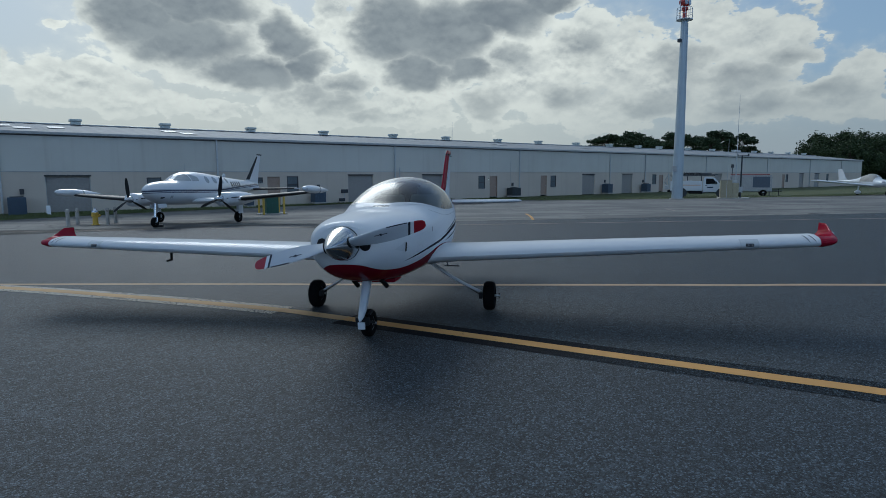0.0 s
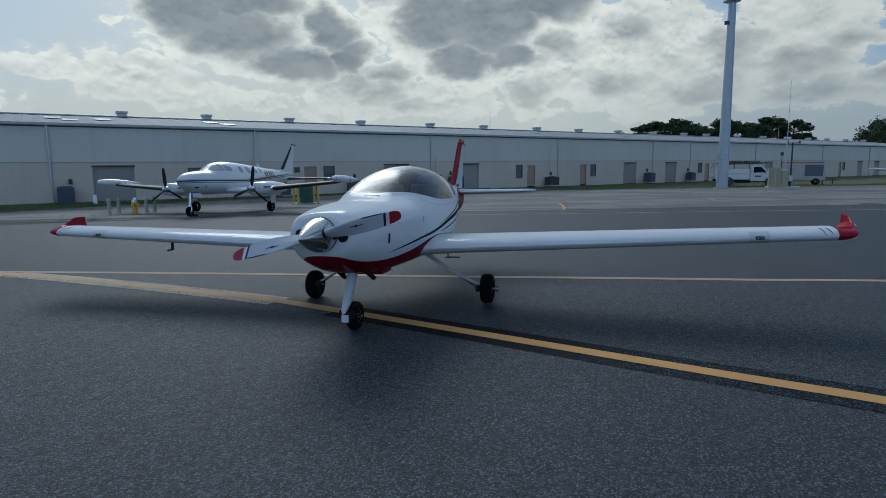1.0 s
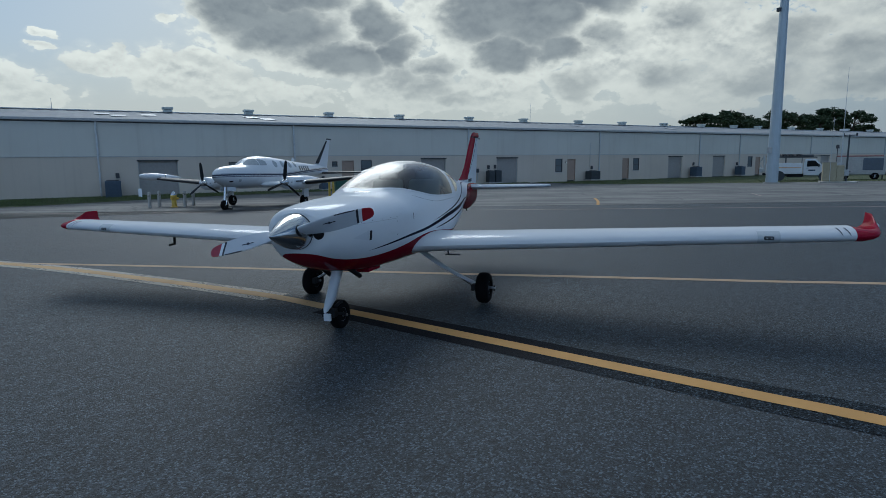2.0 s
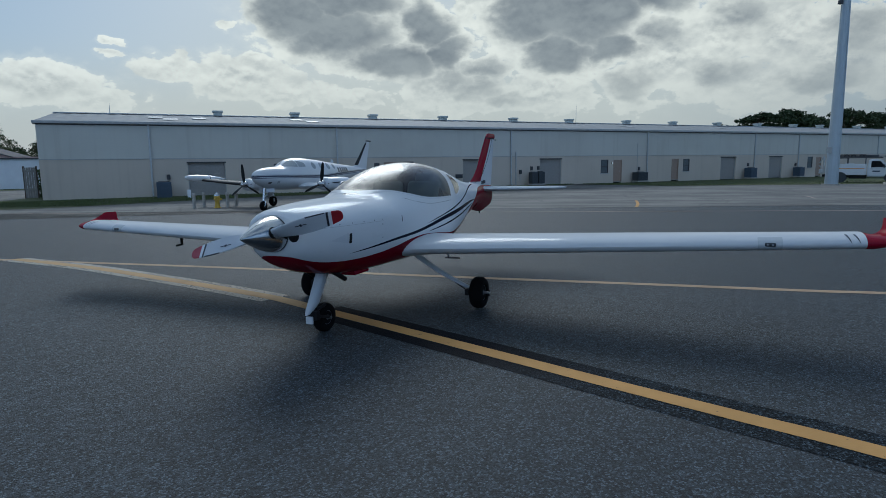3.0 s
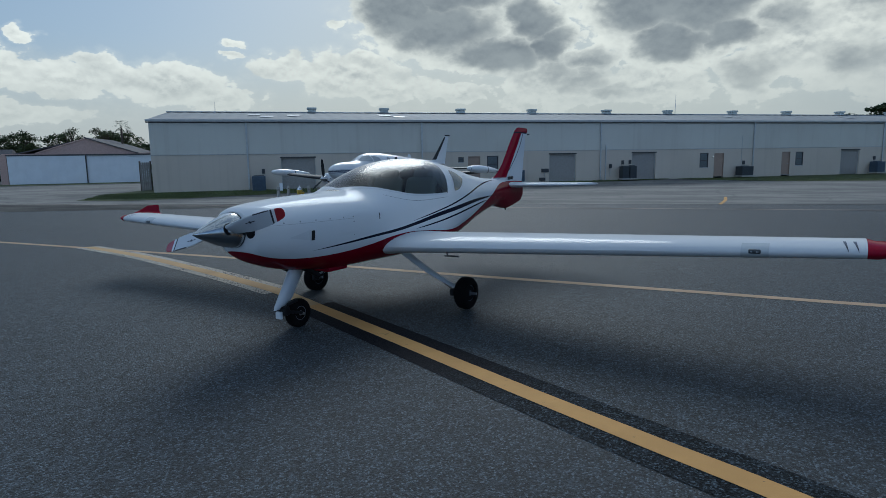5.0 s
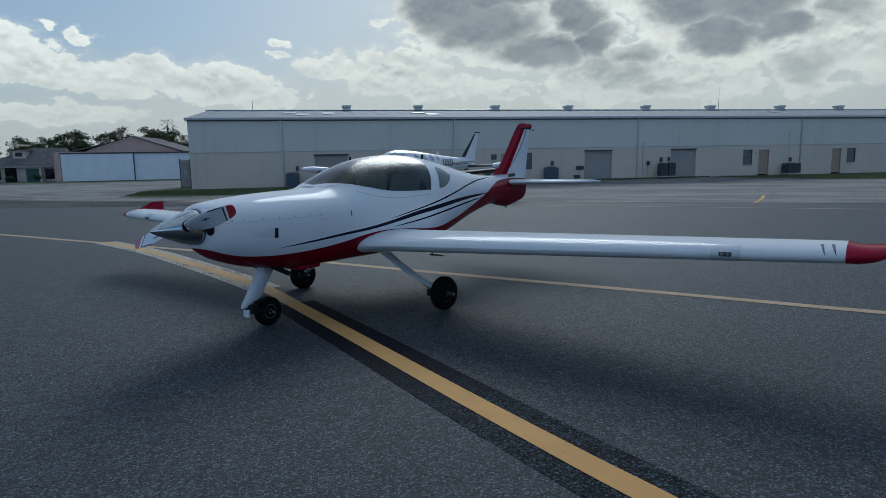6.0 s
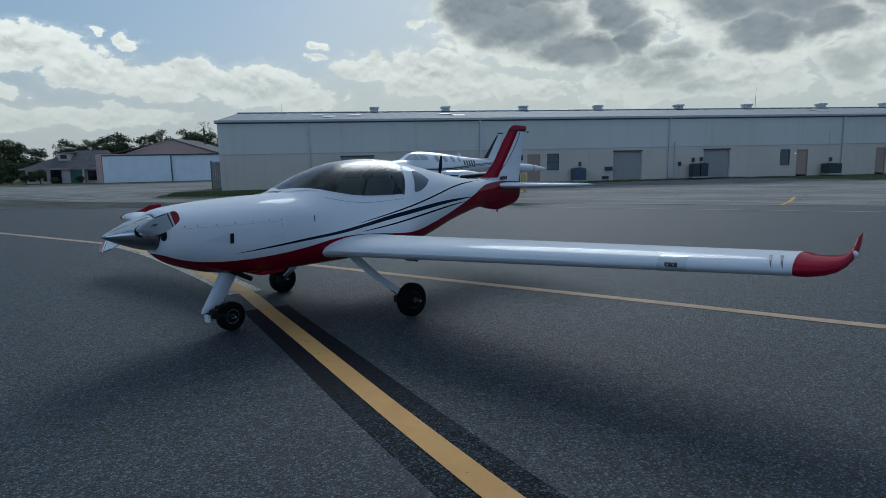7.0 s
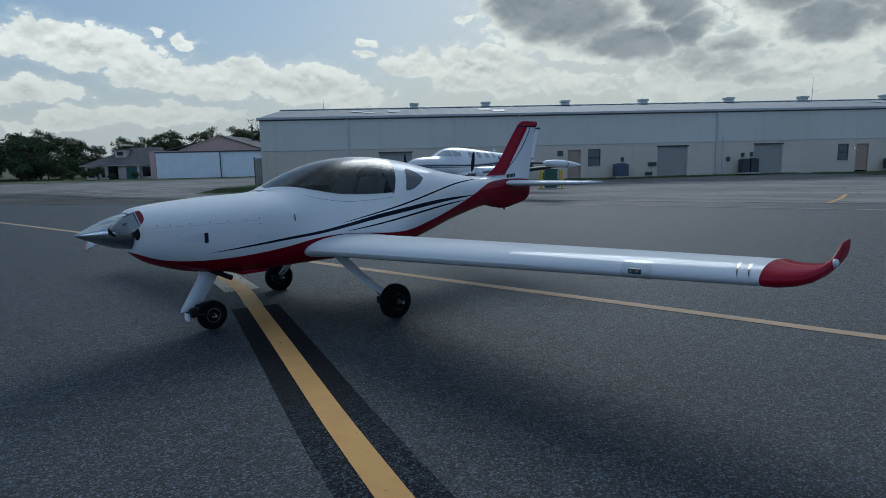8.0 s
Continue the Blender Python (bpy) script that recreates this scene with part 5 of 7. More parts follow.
    part("exhaust_pipe", rodded(((1.02, -0.16, 0.67), (1.28, -0.17, 0.53), 0.026), n=16), black_metal, t, "sooty exhaust pipe", True, 40)
    part("exhaust_pipe", rodded(((1.02, 0.14, 0.66), (1.24, 0.15, 0.54), 0.026), n=16), black_metal, t, "sooty exhaust pipe", True, 40)
    part("cowl_outlet", boxed((0.3, 0.5, 0.05), (1.5, 0, 0.58), 0.02), aircraft_red, hull, "red cowl air outlet", True, 40)
    # main gear
    for side in (-1, 1):
        a, b = Vector((2.42, side * 0.42, 0.66)), Vector((2.58, side * 1.08, 0.235))
        rings = []
        for i in range(7):
            k = i / 6
            p = a.lerp(b, k) + Vector((0, 0, -0.03 * math.sin(math.pi * k)))
            w, h = 0.16 - 0.06 * k, 0.024 - 0.008 * k
            rings.append([p + Vector((math.cos(q) * w / 2, 0, math.sin(q) * h)) for q in [math.tau * j / 14 for j in range(14)]])
        leg = link("main_leg", loft(rings), aircraft_white, t, "white sprung main gear leg", True, 45)
        part("brake_line", rodded(*[((2.5 + 0.02, side * (0.45 + 0.12 * i), 0.6 - 0.077 * i), (2.5 + 0.03, side * (0.57 + 0.12 * i), 0.523 - 0.077 * i), 0.006) for i in range(5)], n=6), black_metal, leg)
        w = tyre(0.186, 0.15, t, (2.6, side * 1.175, 0.186), unit_dark, "main_wheel")
        part("brake_caliper", boxed((0.1, 0.05, 0.08), (2.49, side * 1.075, 0.21), 0.012), black_metal, leg, "dark brake caliper")
        part("axle", rodded(((2.6, side * 1.06, 0.19), (2.6, side * 1.31, 0.186), 0.016)), steel, t)
        part("tie_ring", rodded(((2.6, side * 1.3, 0.15), (2.6, side * 1.3, 0.22), 0.008)), black_metal, t)
        # boarding step behind the wing root
        bm = rodded(((3.2, side * 0.5, 0.66), (3.27, side * 0.52, 0.48), 0.011), ((3.27, side * 0.47, 0.48), (3.27, side * 0.68, 0.48), 0.011))
        part("boarding_step", bm, steel, t, "bare tubular boarding step")
    # pitot mast under the right wing
    bm = bmesh.new()
    box(bm, (0.045, 0.014, 0.17), (2.3, 3.13, 0.765), 0.005)
    rod(bm, (2.31, 3.13, 0.68), (2.2, 3.13, 0.672), 0.014)
    part("pitot_tube", bm, black_metal, t, "black pitot mast under the wing")
    return t


make_plane()

# ---- twin-engined aeroplane ----
# Its own axes: x aft from the nose wheel, y to its right, z up.
TWIN_HULL = [
    (-0.56, 1.55, 1.49, 0.03, 1.52, 2.0, 2.0), (-0.5, 1.66, 1.38, 0.14, 1.52, 2.0, 2.0), (-0.35, 1.77, 1.25, 0.28, 1.5, 2.0, 2.0), (0.0, 1.88, 1.09, 0.44, 1.48, 2.1, 2.1), (0.5, 1.94, 0.97, 0.57, 1.46, 2.2, 2.2), (1.0, 1.97, 0.91, 0.65, 1.46, 2.2, 2.3),
    (1.2, 1.99, 0.895, 0.67, 1.46, 2.2, 2.3), (1.45, 2.12, 0.88, 0.685, 1.47, 2.2, 2.3), (1.8, 2.29, 0.88, 0.7, 1.48, 2.2, 2.3), (2.2, 2.365, 0.88, 0.71, 1.5, 2.15, 2.3), (2.7, 2.375, 0.89, 0.715, 1.5, 2.1, 2.2), (3.3, 2.345, 0.9, 0.71, 1.5, 2.1, 2.2), (4.4, 2.25, 0.96, 0.68, 1.52, 2.1, 2.2),
    (5.2, 2.17, 1.04, 0.58, 1.54, 2.05, 2.1), (6.5, 2.06, 1.2, 0.4, 1.58, 2.0, 2.0), (7.7, 1.97, 1.32, 0.24, 1.6, 2.0, 2.0), (8.7, 1.86, 1.4, 0.13, 1.6, 2.0, 2.0), (9.15, 1.74, 1.5, 0.05, 1.6, 2.0, 2.0),
]


def twin_livery(n):
    where = n.add("ShaderNodeTexCoord").outputs["Object"]
    xyz = n.add("ShaderNodeSeparateXYZ", {0: where})
    x, z = xyz.outputs[0], xyz.outputs[2]
    shift = n.math("ADD", x, 2.0)
    mid = n.curve(shift, [(0.8, 1.5), (2.0, 1.53), (4.0, 1.5), (6.0, 1.5), (8.0, 1.62), (12.0, 1.8)], 13.0, 3.0)
    color = (0.66, 0.665, 0.67)
    off = n.math("SUBTRACT", z, mid)
    color = n.mix(n.step(n.math("ABSOLUTE", off), 0.037, 0.033), color, (0.015, 0.02, 0.05))
    color = n.mix(n.step(n.math("ABSOLUTE", n.math("ADD", off, 0.075)), 0.018, 0.014), color, (0.02, 0.03, 0.08))
    color = n.mix(n.step(n.math("ABSOLUTE", n.math("SUBTRACT", off, 0.06)), 0.012, 0.008), color, (0.25, 0.27, 0.3))
    dirt = n.noise(where, 1.2, 5.0, 0.6)
    color = n.mix(n.step(dirt, 0.5, 0.8, 0.0, 0.1), color, (0.3, 0.29, 0.27))
    return principled(n, color, 0.28, Coat_Weight=0.5, Coat_Roughness=0.08)


twin_paint = material("twin_hull_paint", twin_livery)


def make_twin():
    at = (5.9, 27.65)
    m = Matrix.Translation((*at, ground_z(*at) + 0.006)) @ Matrix.Rotation(radians(-0.716), 4, "X") @ Matrix.Rotation(radians(41.9), 4, "Z") @ Matrix.Rotation(radians(-0.3), 4, "X")
    t = thing("twin_engine_aircraft", m, "white twin-engined aircraft with navy stripes and tip tanks", "aircraft")
    rings = []
    for x in [-0.56, -0.545, -0.52] + stations(-0.48, 0.0, 0.06)[:-1] + stations(0.0, 9.15, 0.15):
        half = [hull_point(x, -90 + 7.5 * j, 0.0, TWIN_HULL) for j in range(25)]
        rings.append([Vector((p.x, -p.y, p.z)) for p in half[:0:-1]] + half[:-1])
    hull = link("fuselage", loft(rings), twin_paint, t, "white fuselage with navy stripes", True, 40)
    table = TWIN_HULL
    for side in (-1, 1):
        # cockpit glass is opaque, with the sky's light on it painted pale
        link("windshield", hull_patch((1.22, 1.86), lambda x: 1.965 - 0.04 * (x - 1.2), lambda x: max(1.97, lerp_table(table, x)[0] - 0.006 - 0.05 * max(0.0, (x - 1.6) / 0.26)), side, 0.006, 14, 10, table), pale_pane, t, "windscreen with reflected light painted in pale", True)
        link("side_window", hull_patch((1.91, 2.42), lambda x: 1.93 + 0.03 * abs(x - 2.0), lambda x: 2.23 - 0.3 * (x - 1.91) ** 1.5, side, 0.006, 8, 6, table), pale_pane, t, "pale cockpit side window", True)
        for x in (3.1, 3.75, 4.4, 5.0):
            r = 0.17 if x < 4.5 else 0.14
            zc = 2.0 - 0.02 * (x - 2.8)
            arc = lambda q, x=x, r=r: r * 0.95 * math.sqrt(max(0.0, 1 - ((q - x) / r) ** 2)) + 0.001
            link("cabin_window", hull_patch((x - r, x + r), lambda q: zc - arc(q), lambda q: zc + arc(q), side, 0.006, 14, 4, table), pale_pane, t, "oval cabin window with pale blind", True)
        for i in range(5):
            link("registration_bar", hull_patch((5.35 + i * 0.25, 5.52 + i * 0.25), lambda x: 1.66, lambda x: 1.9, side, 0.006, 2, 2, table), navy, hull, "dark bar of the registration")
        # wing with black de-icing boot
        rings, boot = [], []
        for l, f, c, z, th in ((0.5, 1.95, 2.0, 1.0, 0.16), (1.3, 2.0, 1.85, 1.03, 0.15), (2.8, 2.12, 1.6, 1.11, 0.14), (4.4, 2.25, 1.35, 1.23, 0.13), (5.97, 2.4, 1.12, 1.36, 0.12)):
            rings.append(wing_ring(side, l, f, c, z, th, n=14))
            if l > 2:
                ring = wing_ring(side, l, f - 0.008, c, z, th + 0.01, n=14)
                boot.append(ring[9:20])
        wing = link("wing", loft(rings), white_paint, t, "white wing", True, 45)
        link("deicing_boot", loft(boot, False, False), boot_black, wing, "black rubber de-icing boot", True)
        prof = [(0.0, 0.0), (0.02, 0.05), (0.1, 0.1), (0.35, 0.14), (0.8, 0.17), (1.3, 0.172), (1.9, 0.14), (2.45, 0.08), (2.8, 0.025), (2.85, 0.0)]
        tank = link("tip_tank", moved(turned(prof, "X", 24), Matrix.Translation((1.43, side * 6.11, 1.53)) @ Matrix.Rotation(radians(2.6), 4, "Y")), white_paint, t, "white streamlined wingtip fuel tank", True, 40)
        link("tank_stripe", moved(turned([(1.55, 0.155), (1.55, 0.164), (1.6, 0.161), (1.6, 0.15)], "X", 24), Matrix.Translation((1.43, side * 6.11, 1.53)) @ Matrix.Rotation(radians(2.6), 4, "Y")), navy, tank, "navy band")
        bm = boxed((0.12, 0.02, 0.07), (1.62, side * (6.11 + 0.1), 1.52), 0.008)
        part("tank_lamp", bm, unit_dark, tank, "dark lamp glass")
        # nacelle
        rings = []
        for x, r, w, z in ((1.47, 0.18, 0.24, 1.15), (1.53, 0.26, 0.36, 1.14), (1.67, 0.3, 0.42, 1.13), (2.4, 0.32, 0.45, 1.12), (3.1, 0.31, 0.42, 1.12), (3.9, 0.22, 0.34, 1.12), (4.6, 0.08, 0.16, 1.12), (4.8, 0.02, 0.04, 1.12)):
            rings.append([Vector((x, side * 2.23 + math.copysign(abs(math.cos(a)) ** 0.8, math.cos(a)) * w, z + math.copysign(abs(math.sin(a)) ** 0.8, math.sin(a)) * r)) for a in [math.tau * j / 28 for j in range(28)]])
        nac = link("nacelle", loft(rings), white_paint, t, "white engine nacelle", True, 40)
        for k in (-1, 1):
            bm = bmesh.new()
            bmesh.ops.create_uvsphere(bm, u_segments=12, v_segments=8, radius=1.0, matrix=Matrix.Translation((1.54, side * 2.23 + k * 0.235, 1.15)) @ Matrix.Diagonal((0.06, 0.1, 0.085, 1)))
            part("air_inlet", bm, black_metal, nac, "dark air inlet", True)
        rings = [[p for p in (Vector((x, side * 2.23 + 0.36 * c, z)) for c in (-1, 1))] for x, z in ((1.7, 1.28), (2.6, 1.3))]
        part("nacelle_stripe", boxed((1.9, 0.9, 0.05), (2.6, side * 2.23, 1.19), 0.0), navy, nac, "navy stripe round the nacelle")
        spin = link("spinner", moved(turned([(1.12, 0.0), (1.15, 0.05), (1.24, 0.1), (1.36, 0.14), (1.48, 0.16), (1.49, 0.0)], "X", 24), Matrix.Translation((0, side * 2.23, 1.15))), chrome, t, "polished spinner", True, 40)
        rr = []
        for r, chord, th, pitch in ((0.12, 0.09, 0.05, 55), (0.25, 0.14, 0.032, 45), (0.45, 0.16, 0.022, 35), (0.7, 0.145, 0.015, 26), (0.9, 0.11, 0.01, 22), (0.97, 0.06, 0.008, 20)):
            rr.append([Matrix.Rotation(radians(pitch), 3, "Y") @ Vector((h * chord, 0, (c - 0.45) * chord)) + Vector((0, r, 0)) for c, h in airfoil(8, th / chord, 0.02)])
        bl = loft(rr)
        for a in (90, 210, 330):
            ob = link("propeller_blade", bl.copy(), black_metal, t, "dark propeller blade", True, 50)
            ob.matrix_basis = Matrix.Translation((1.34, side * 2.23, 1.15)) @ Matrix.Rotation(radians(a + (8 if side < 0 else -4)), 4, "X")
        # main gear
        leg = part("main_leg", rodded(((3.22, side * 2.05, 1.0), (3.19, side * 2.02, 0.3), 0.06, 0.05), ((3.19, side * 2.02, 0.3), (3.19, side * 2.02, 0.25), 0.05)), white_paint, t, "white main gear leg")
        part("gear_door", boxed((0.42, 0.025, 0.6), (3.18, side * 2.2, 0.72), 0.01), white_paint, leg, "white gear door")
        tyre(0.255, 0.19, t, (3.19, side * 2.05, 0.255), bare_metal, "main_wheel")
        # tailplane
        rings = [wing_ring(side, l, f, c, 1.5, 0.1, camber=0, pitch=0, n=10) for l, f, c in ((0.04, 7.9, 1.35), (1.2, 8.15, 1.05), (2.5, 8.45, 0.75), (2.6, 8.55, 0.6))]
        tail = link("tailplane", loft(rings), white_paint, t, "white tailplane with black leading edge", True, 45)
        link("deicing_boot", loft([wing_ring(side, l, f - 0.01, c, 1.5, 0.115, camber=0, pitch=0, n=10)[6:15] for l, f, c in ((0.3, 7.96, 1.14), (2.5, 8.45, 0.75))], False, False), boot_black, tail, "black rubber de-icing boot", True)
    rows = ((1.65, 6.9, 9.12, 0.05), (1.92, 7.55, 9.17, 0.055), (2.02, 7.84, 9.19, 0.06), (2.5, 8.33, 9.32, 0.07), (3.0, 8.83, 9.48, 0.08), (3.32, 9.14, 9.58, 0.09), (3.4, 9.24, 9.6, 0.085))
    rings = [[Vector((f + c * (b - f), h * (b - f), z)) for c, h in airfoil(12, th, 0.0)] for z, f, b, th in rows]
    fin = link("fin", loft(rings), white_paint, t, "white fin with black leading edge", True, 45)
    link("deicing_boot", loft([[Vector((f - 0.012 + c * (b - f), h * (b - f) * 1.12, z)) for c, h in airfoil(12, th, 0.0)][8:17] for z, f, b, th in rows[2:-1]], False, False), boot_black, fin, "black rubber de-icing boot", True)
    part("fin_cap", boxed((0.48, 0.08, 0.07), (9.45, 0, 3.42), 0.02), boot_black, fin, "black fin cap", True, 40)
    part("beacon", rodded(((2.3, 0, 2.34), (2.36, 0, 2.72), 0.008)), steel, t, "thin antenna")
    part("blade_antenna", boxed((0.25, 0.02, 0.22), (5.6, 0, 2.2), 0.008, Matrix.Rotation(radians(25), 3, "Y")), white_paint, t)
    leg = part("nose_leg", rodded(((0.12, 0, 1.0), (0.03, 0, 0.42), 0.05), ((0.03, -0.1, 0.42), (0.0, -0.1, 0.22), 0.022), ((0.03, 0.1, 0.42), (0.0, 0.1, 0.22), 0.022), ((0.03, -0.1, 0.42), (0.03, 0.1, 0.42), 0.03)), chrome, t, "nose gear leg")
    for side in (-1, 1):
        part("gear_door", boxed((0.55, 0.02, 0.18), (0.3, side * 0.2, 0.9), 0.006, Matrix.Rotation(radians(side * 12), 3, "X")), white_paint, leg, "white nose gear door")
    for side in (-1, 1):
        link("taxi_lamp", hull_patch((0.42, 0.56), lambda x: 1.22 - 0.3 * abs(x - 0.49), lambda x: 1.32 + 0.0 * x, side, 0.006, 6, 4, TWIN_HULL), lens_glass, hull, "round clear taxi lamp", True)
        link("cooling_inlet", hull_patch((-0.02, 0.16), lambda x: 1.2 + 0.3 * abs(x - 0.06), lambda x: 1.27, side, 0.006, 6, 3, TWIN_HULL), black_metal, hull, "small dark air inlet", True)
    part("drag_strut", rodded(((0.05, 0, 0.55), (0.65, 0, 0.95), 0.025)), chrome, leg)
    tyre(0.215, 0.15, t, (0, 0, 0.215), bare_metal, "nose_wheel")
    part("chock", boxed((0.12, 0.4, 0.1), (0.26, 0, 0.05), 0.03), boot_black, t, "black wheel chock")
    return t


make_twin()


# ---- posts, hydrant and dumpster ----
def make_bollard(x, y, h, label="weathered short concrete bollard post"):
    t = thing("bollard", Matrix.Translation((x, y, ground_z(x, y))), label, "bollard", "bollards by the hydrant")
    link("post", turned([(-0.05, 0.08), (h - 0.06, 0.08), (h - 0.02, 0.07), (h, 0.04), (h + 0.005, 0.0)], "Z", 16), concrete, t, "", True, 40)
    link("band", turned([(h - 0.2, 0.082), (h - 0.2, 0.085), (h - 0.12, 0.085), (h - 0.12, 0.082)], "Z", 16), pale_paint, t, "pale painted band")


for x, y, h in ((3.18, 31.9, 0.78), (3.71, 33.3, 0.78), (4.72, 31.6, 0.8), (5.29, 33.1, 0.8)):
    make_bollard(x, y, h)


def make_hydrant():
    x, y = 4.25, 31.8
    t = thing("fire_hydrant", Matrix.Translation((x, y, ground_z(x, y))), "yellow fire hydrant with pale bonnet on the apron", "fire hydrant")
    link("barrel", turned([(-0.02, 0.17), (0.05, 0.17), (0.06, 0.12), (0.5, 0.11), (0.52, 0.15), (0.58, 0.15), (0.6, 0.13)], "Z", 20), hydrant_paint, t, "yellow barrel", True, 40)
    link("bonnet", turned([(0.6, 0.14), (0.66, 0.13), (0.72, 0.09), (0.75, 0.04), (0.82, 0.035), (0.82, 0.0)], "Z", 20), chrome, t, "pale bonnet", True, 40)
    for a in (0, 120, 240):
        d = Vector((math.cos(radians(a)), math.sin(radians(a)), 0))
        part("outlet", rodded((d * 0.08 + Vector((0, 0, 0.44)), d * 0.2 + Vector((0, 0, 0.44)), 0.06), (d * 0.2 + Vector((0, 0, 0.44)), d * 0.24 + Vector((0, 0, 0.44)), 0.035)), hydrant_paint, t)


make_hydrant()


def make_enclosure():
    x, y = 14.05, 35.3
    t = thing("utility_cabinet", Matrix.Translation((x, y, ground_z(x, y))) @ Matrix.Rotation(radians(-8), 4, "Z"), "green utility cabinet between yellow posts", "utility cabinet")
    part("cabinet", boxed((0.72, 0.7, 1.1), (0, 0, 0.57), 0.03), unit_green, t, "dark green metal cabinet")
    part("lid", boxed((0.78, 0.76, 0.06), (0, 0, 1.15), 0.015), unit_green, t)
    part("pad", boxed((1.6, 1.3, 0.08), (0, 0, 0.03), 0.01), concrete, t)
    for s in (-1, 1):
        part("door_panel", boxed((0.33, 0.02, 0.9), (s * 0.175, -0.362, 0.57), 0.006), unit_green, t)
        for dy in (-0.62, 0.62):
            link("guard_post", moved(turned([(-0.05, 0.07), (1.05, 0.07), (1.1, 0.04), (1.105, 0.0)], "Z", 14), Matrix.Translation((s * 0.6, dy, 0))), safety_yellow, t, "yellow guard post", True, 40)


make_enclosure()


def make_lawn_sign(x, y, w, h, mat, label):
    t = thing("marker_board", Matrix.Translation((x, y, ground_z(x, y))), label, "marker")
    part("board", boxed((w, 0.03, h), (0, 0, h / 2 + 0.02), 0.01, Matrix.Rotation(radians(-12), 3, "X")), mat, t)
    part("stake", boxed((0.05, 0.05, 0.3), (0, 0.03, 0.12)), bark, t)


make_lawn_sign(3.35, 43.6, 0.22, 0.55, white_paint, "small white marker leaning by the roll-up door")


# ---- beacon mast ----
def make_mast():
    x, y = 49.32, 30.0
    t = thing("beacon_mast", Matrix.Translation((x, y, ground_z(x, y))) @ Matrix.Diagonal((0.87, 0.87, 0.935, 1)), "tall tapered grey mast with a red rotating beacon", "beacon mast")
    link("shaft", turned([(-0.1, 0.52), (0.0, 0.52), (6.0, 0.45), (12.0, 0.37), (16.6, 0.31), (16.65, 0.0)], "Z", 12), mast_paint, t, "faceted grey steel shaft", True, 20)
    part("base_plate", rodded(((0, 0, 0.0), (0, 0, 0.12), 0.72), n=24), concrete, t)
    link("platform", turned([(16.45, 0.3), (16.45, 0.78), (16.52, 0.78), (16.52, 0.3)], "Z", 16), galvanised, t, "grating platform")
    bm = bmesh.new()
    for i in range(10):
        a = math.tau * i / 10
        b = math.tau * (i + 1) / 10
        p, q = Vector((0.75 * math.cos(a), 0.75 * math.sin(a), 0)), Vector((0.75 * math.cos(b), 0.75 * math.sin(b), 0))
        rod(bm, p + Vector((0, 0, 16.5)), p + Vector((0, 0, 17.5)), 0.022, n=6)
        for z in (17.0, 17.5):
            rod(bm, p + Vector((0, 0, z)), q + Vector((0, 0, z)), 0.02, n=6)
    part("railing", bm, galvanised, t, "tubular railing")
    link("beacon_base", turned([(16.6, 0.2), (17.3, 0.2), (17.35, 0.32), (17.55, 0.32), (17.6, 0.0)], "Z", 16), red_paint, t, "red beacon base", True, 40)
    for s in (-1, 1):
        part("lamp_drum", rodded(((s * 0.3 - 0.0, -0.3, 18.0), (s * 0.3, 0.3, 18.0), 0.27), n=20), red_paint, t, "red lamp drum", True, 40)
        part("lens", rodded(((s * 0.3, -0.34, 18.0), (s * 0.3, -0.3, 18.0), 0.24), n=20), lens_glass, t, "glass lens")
        part("bracket", boxed((0.08, 0.1, 0.5), (s * 0.3, 0, 17.75), 0.01), red_paint, t)
    part("obstruction_lamp", rodded(((-0.62, 0.1, 16.5), (-0.62, 0.1, 18.6), 0.03), ((-0.62, 0.1, 18.6), (-0.62, 0.1, 18.85), 0.07)), galvanised, t, "thin pole with a small lamp")
    part("side_box", boxed((0.3, 0.3, 0.3), (-0.55, 0.1, 14.6), 0.02), dark_trim, t, "small dark box on the shaft")
    part("cable_cover", boxed((0.12, 0.06, 16.0), (0.1, -0.42, 8.2), 0.01, Matrix.Rotation(radians(-0.75), 3, "X")), mast_paint, t)
    part("junction_box", boxed((0.45, 0.25, 0.5), (-0.6, 0.0, 2.9), 0.02), trim_paint, t, "grey junction box")


make_mast()


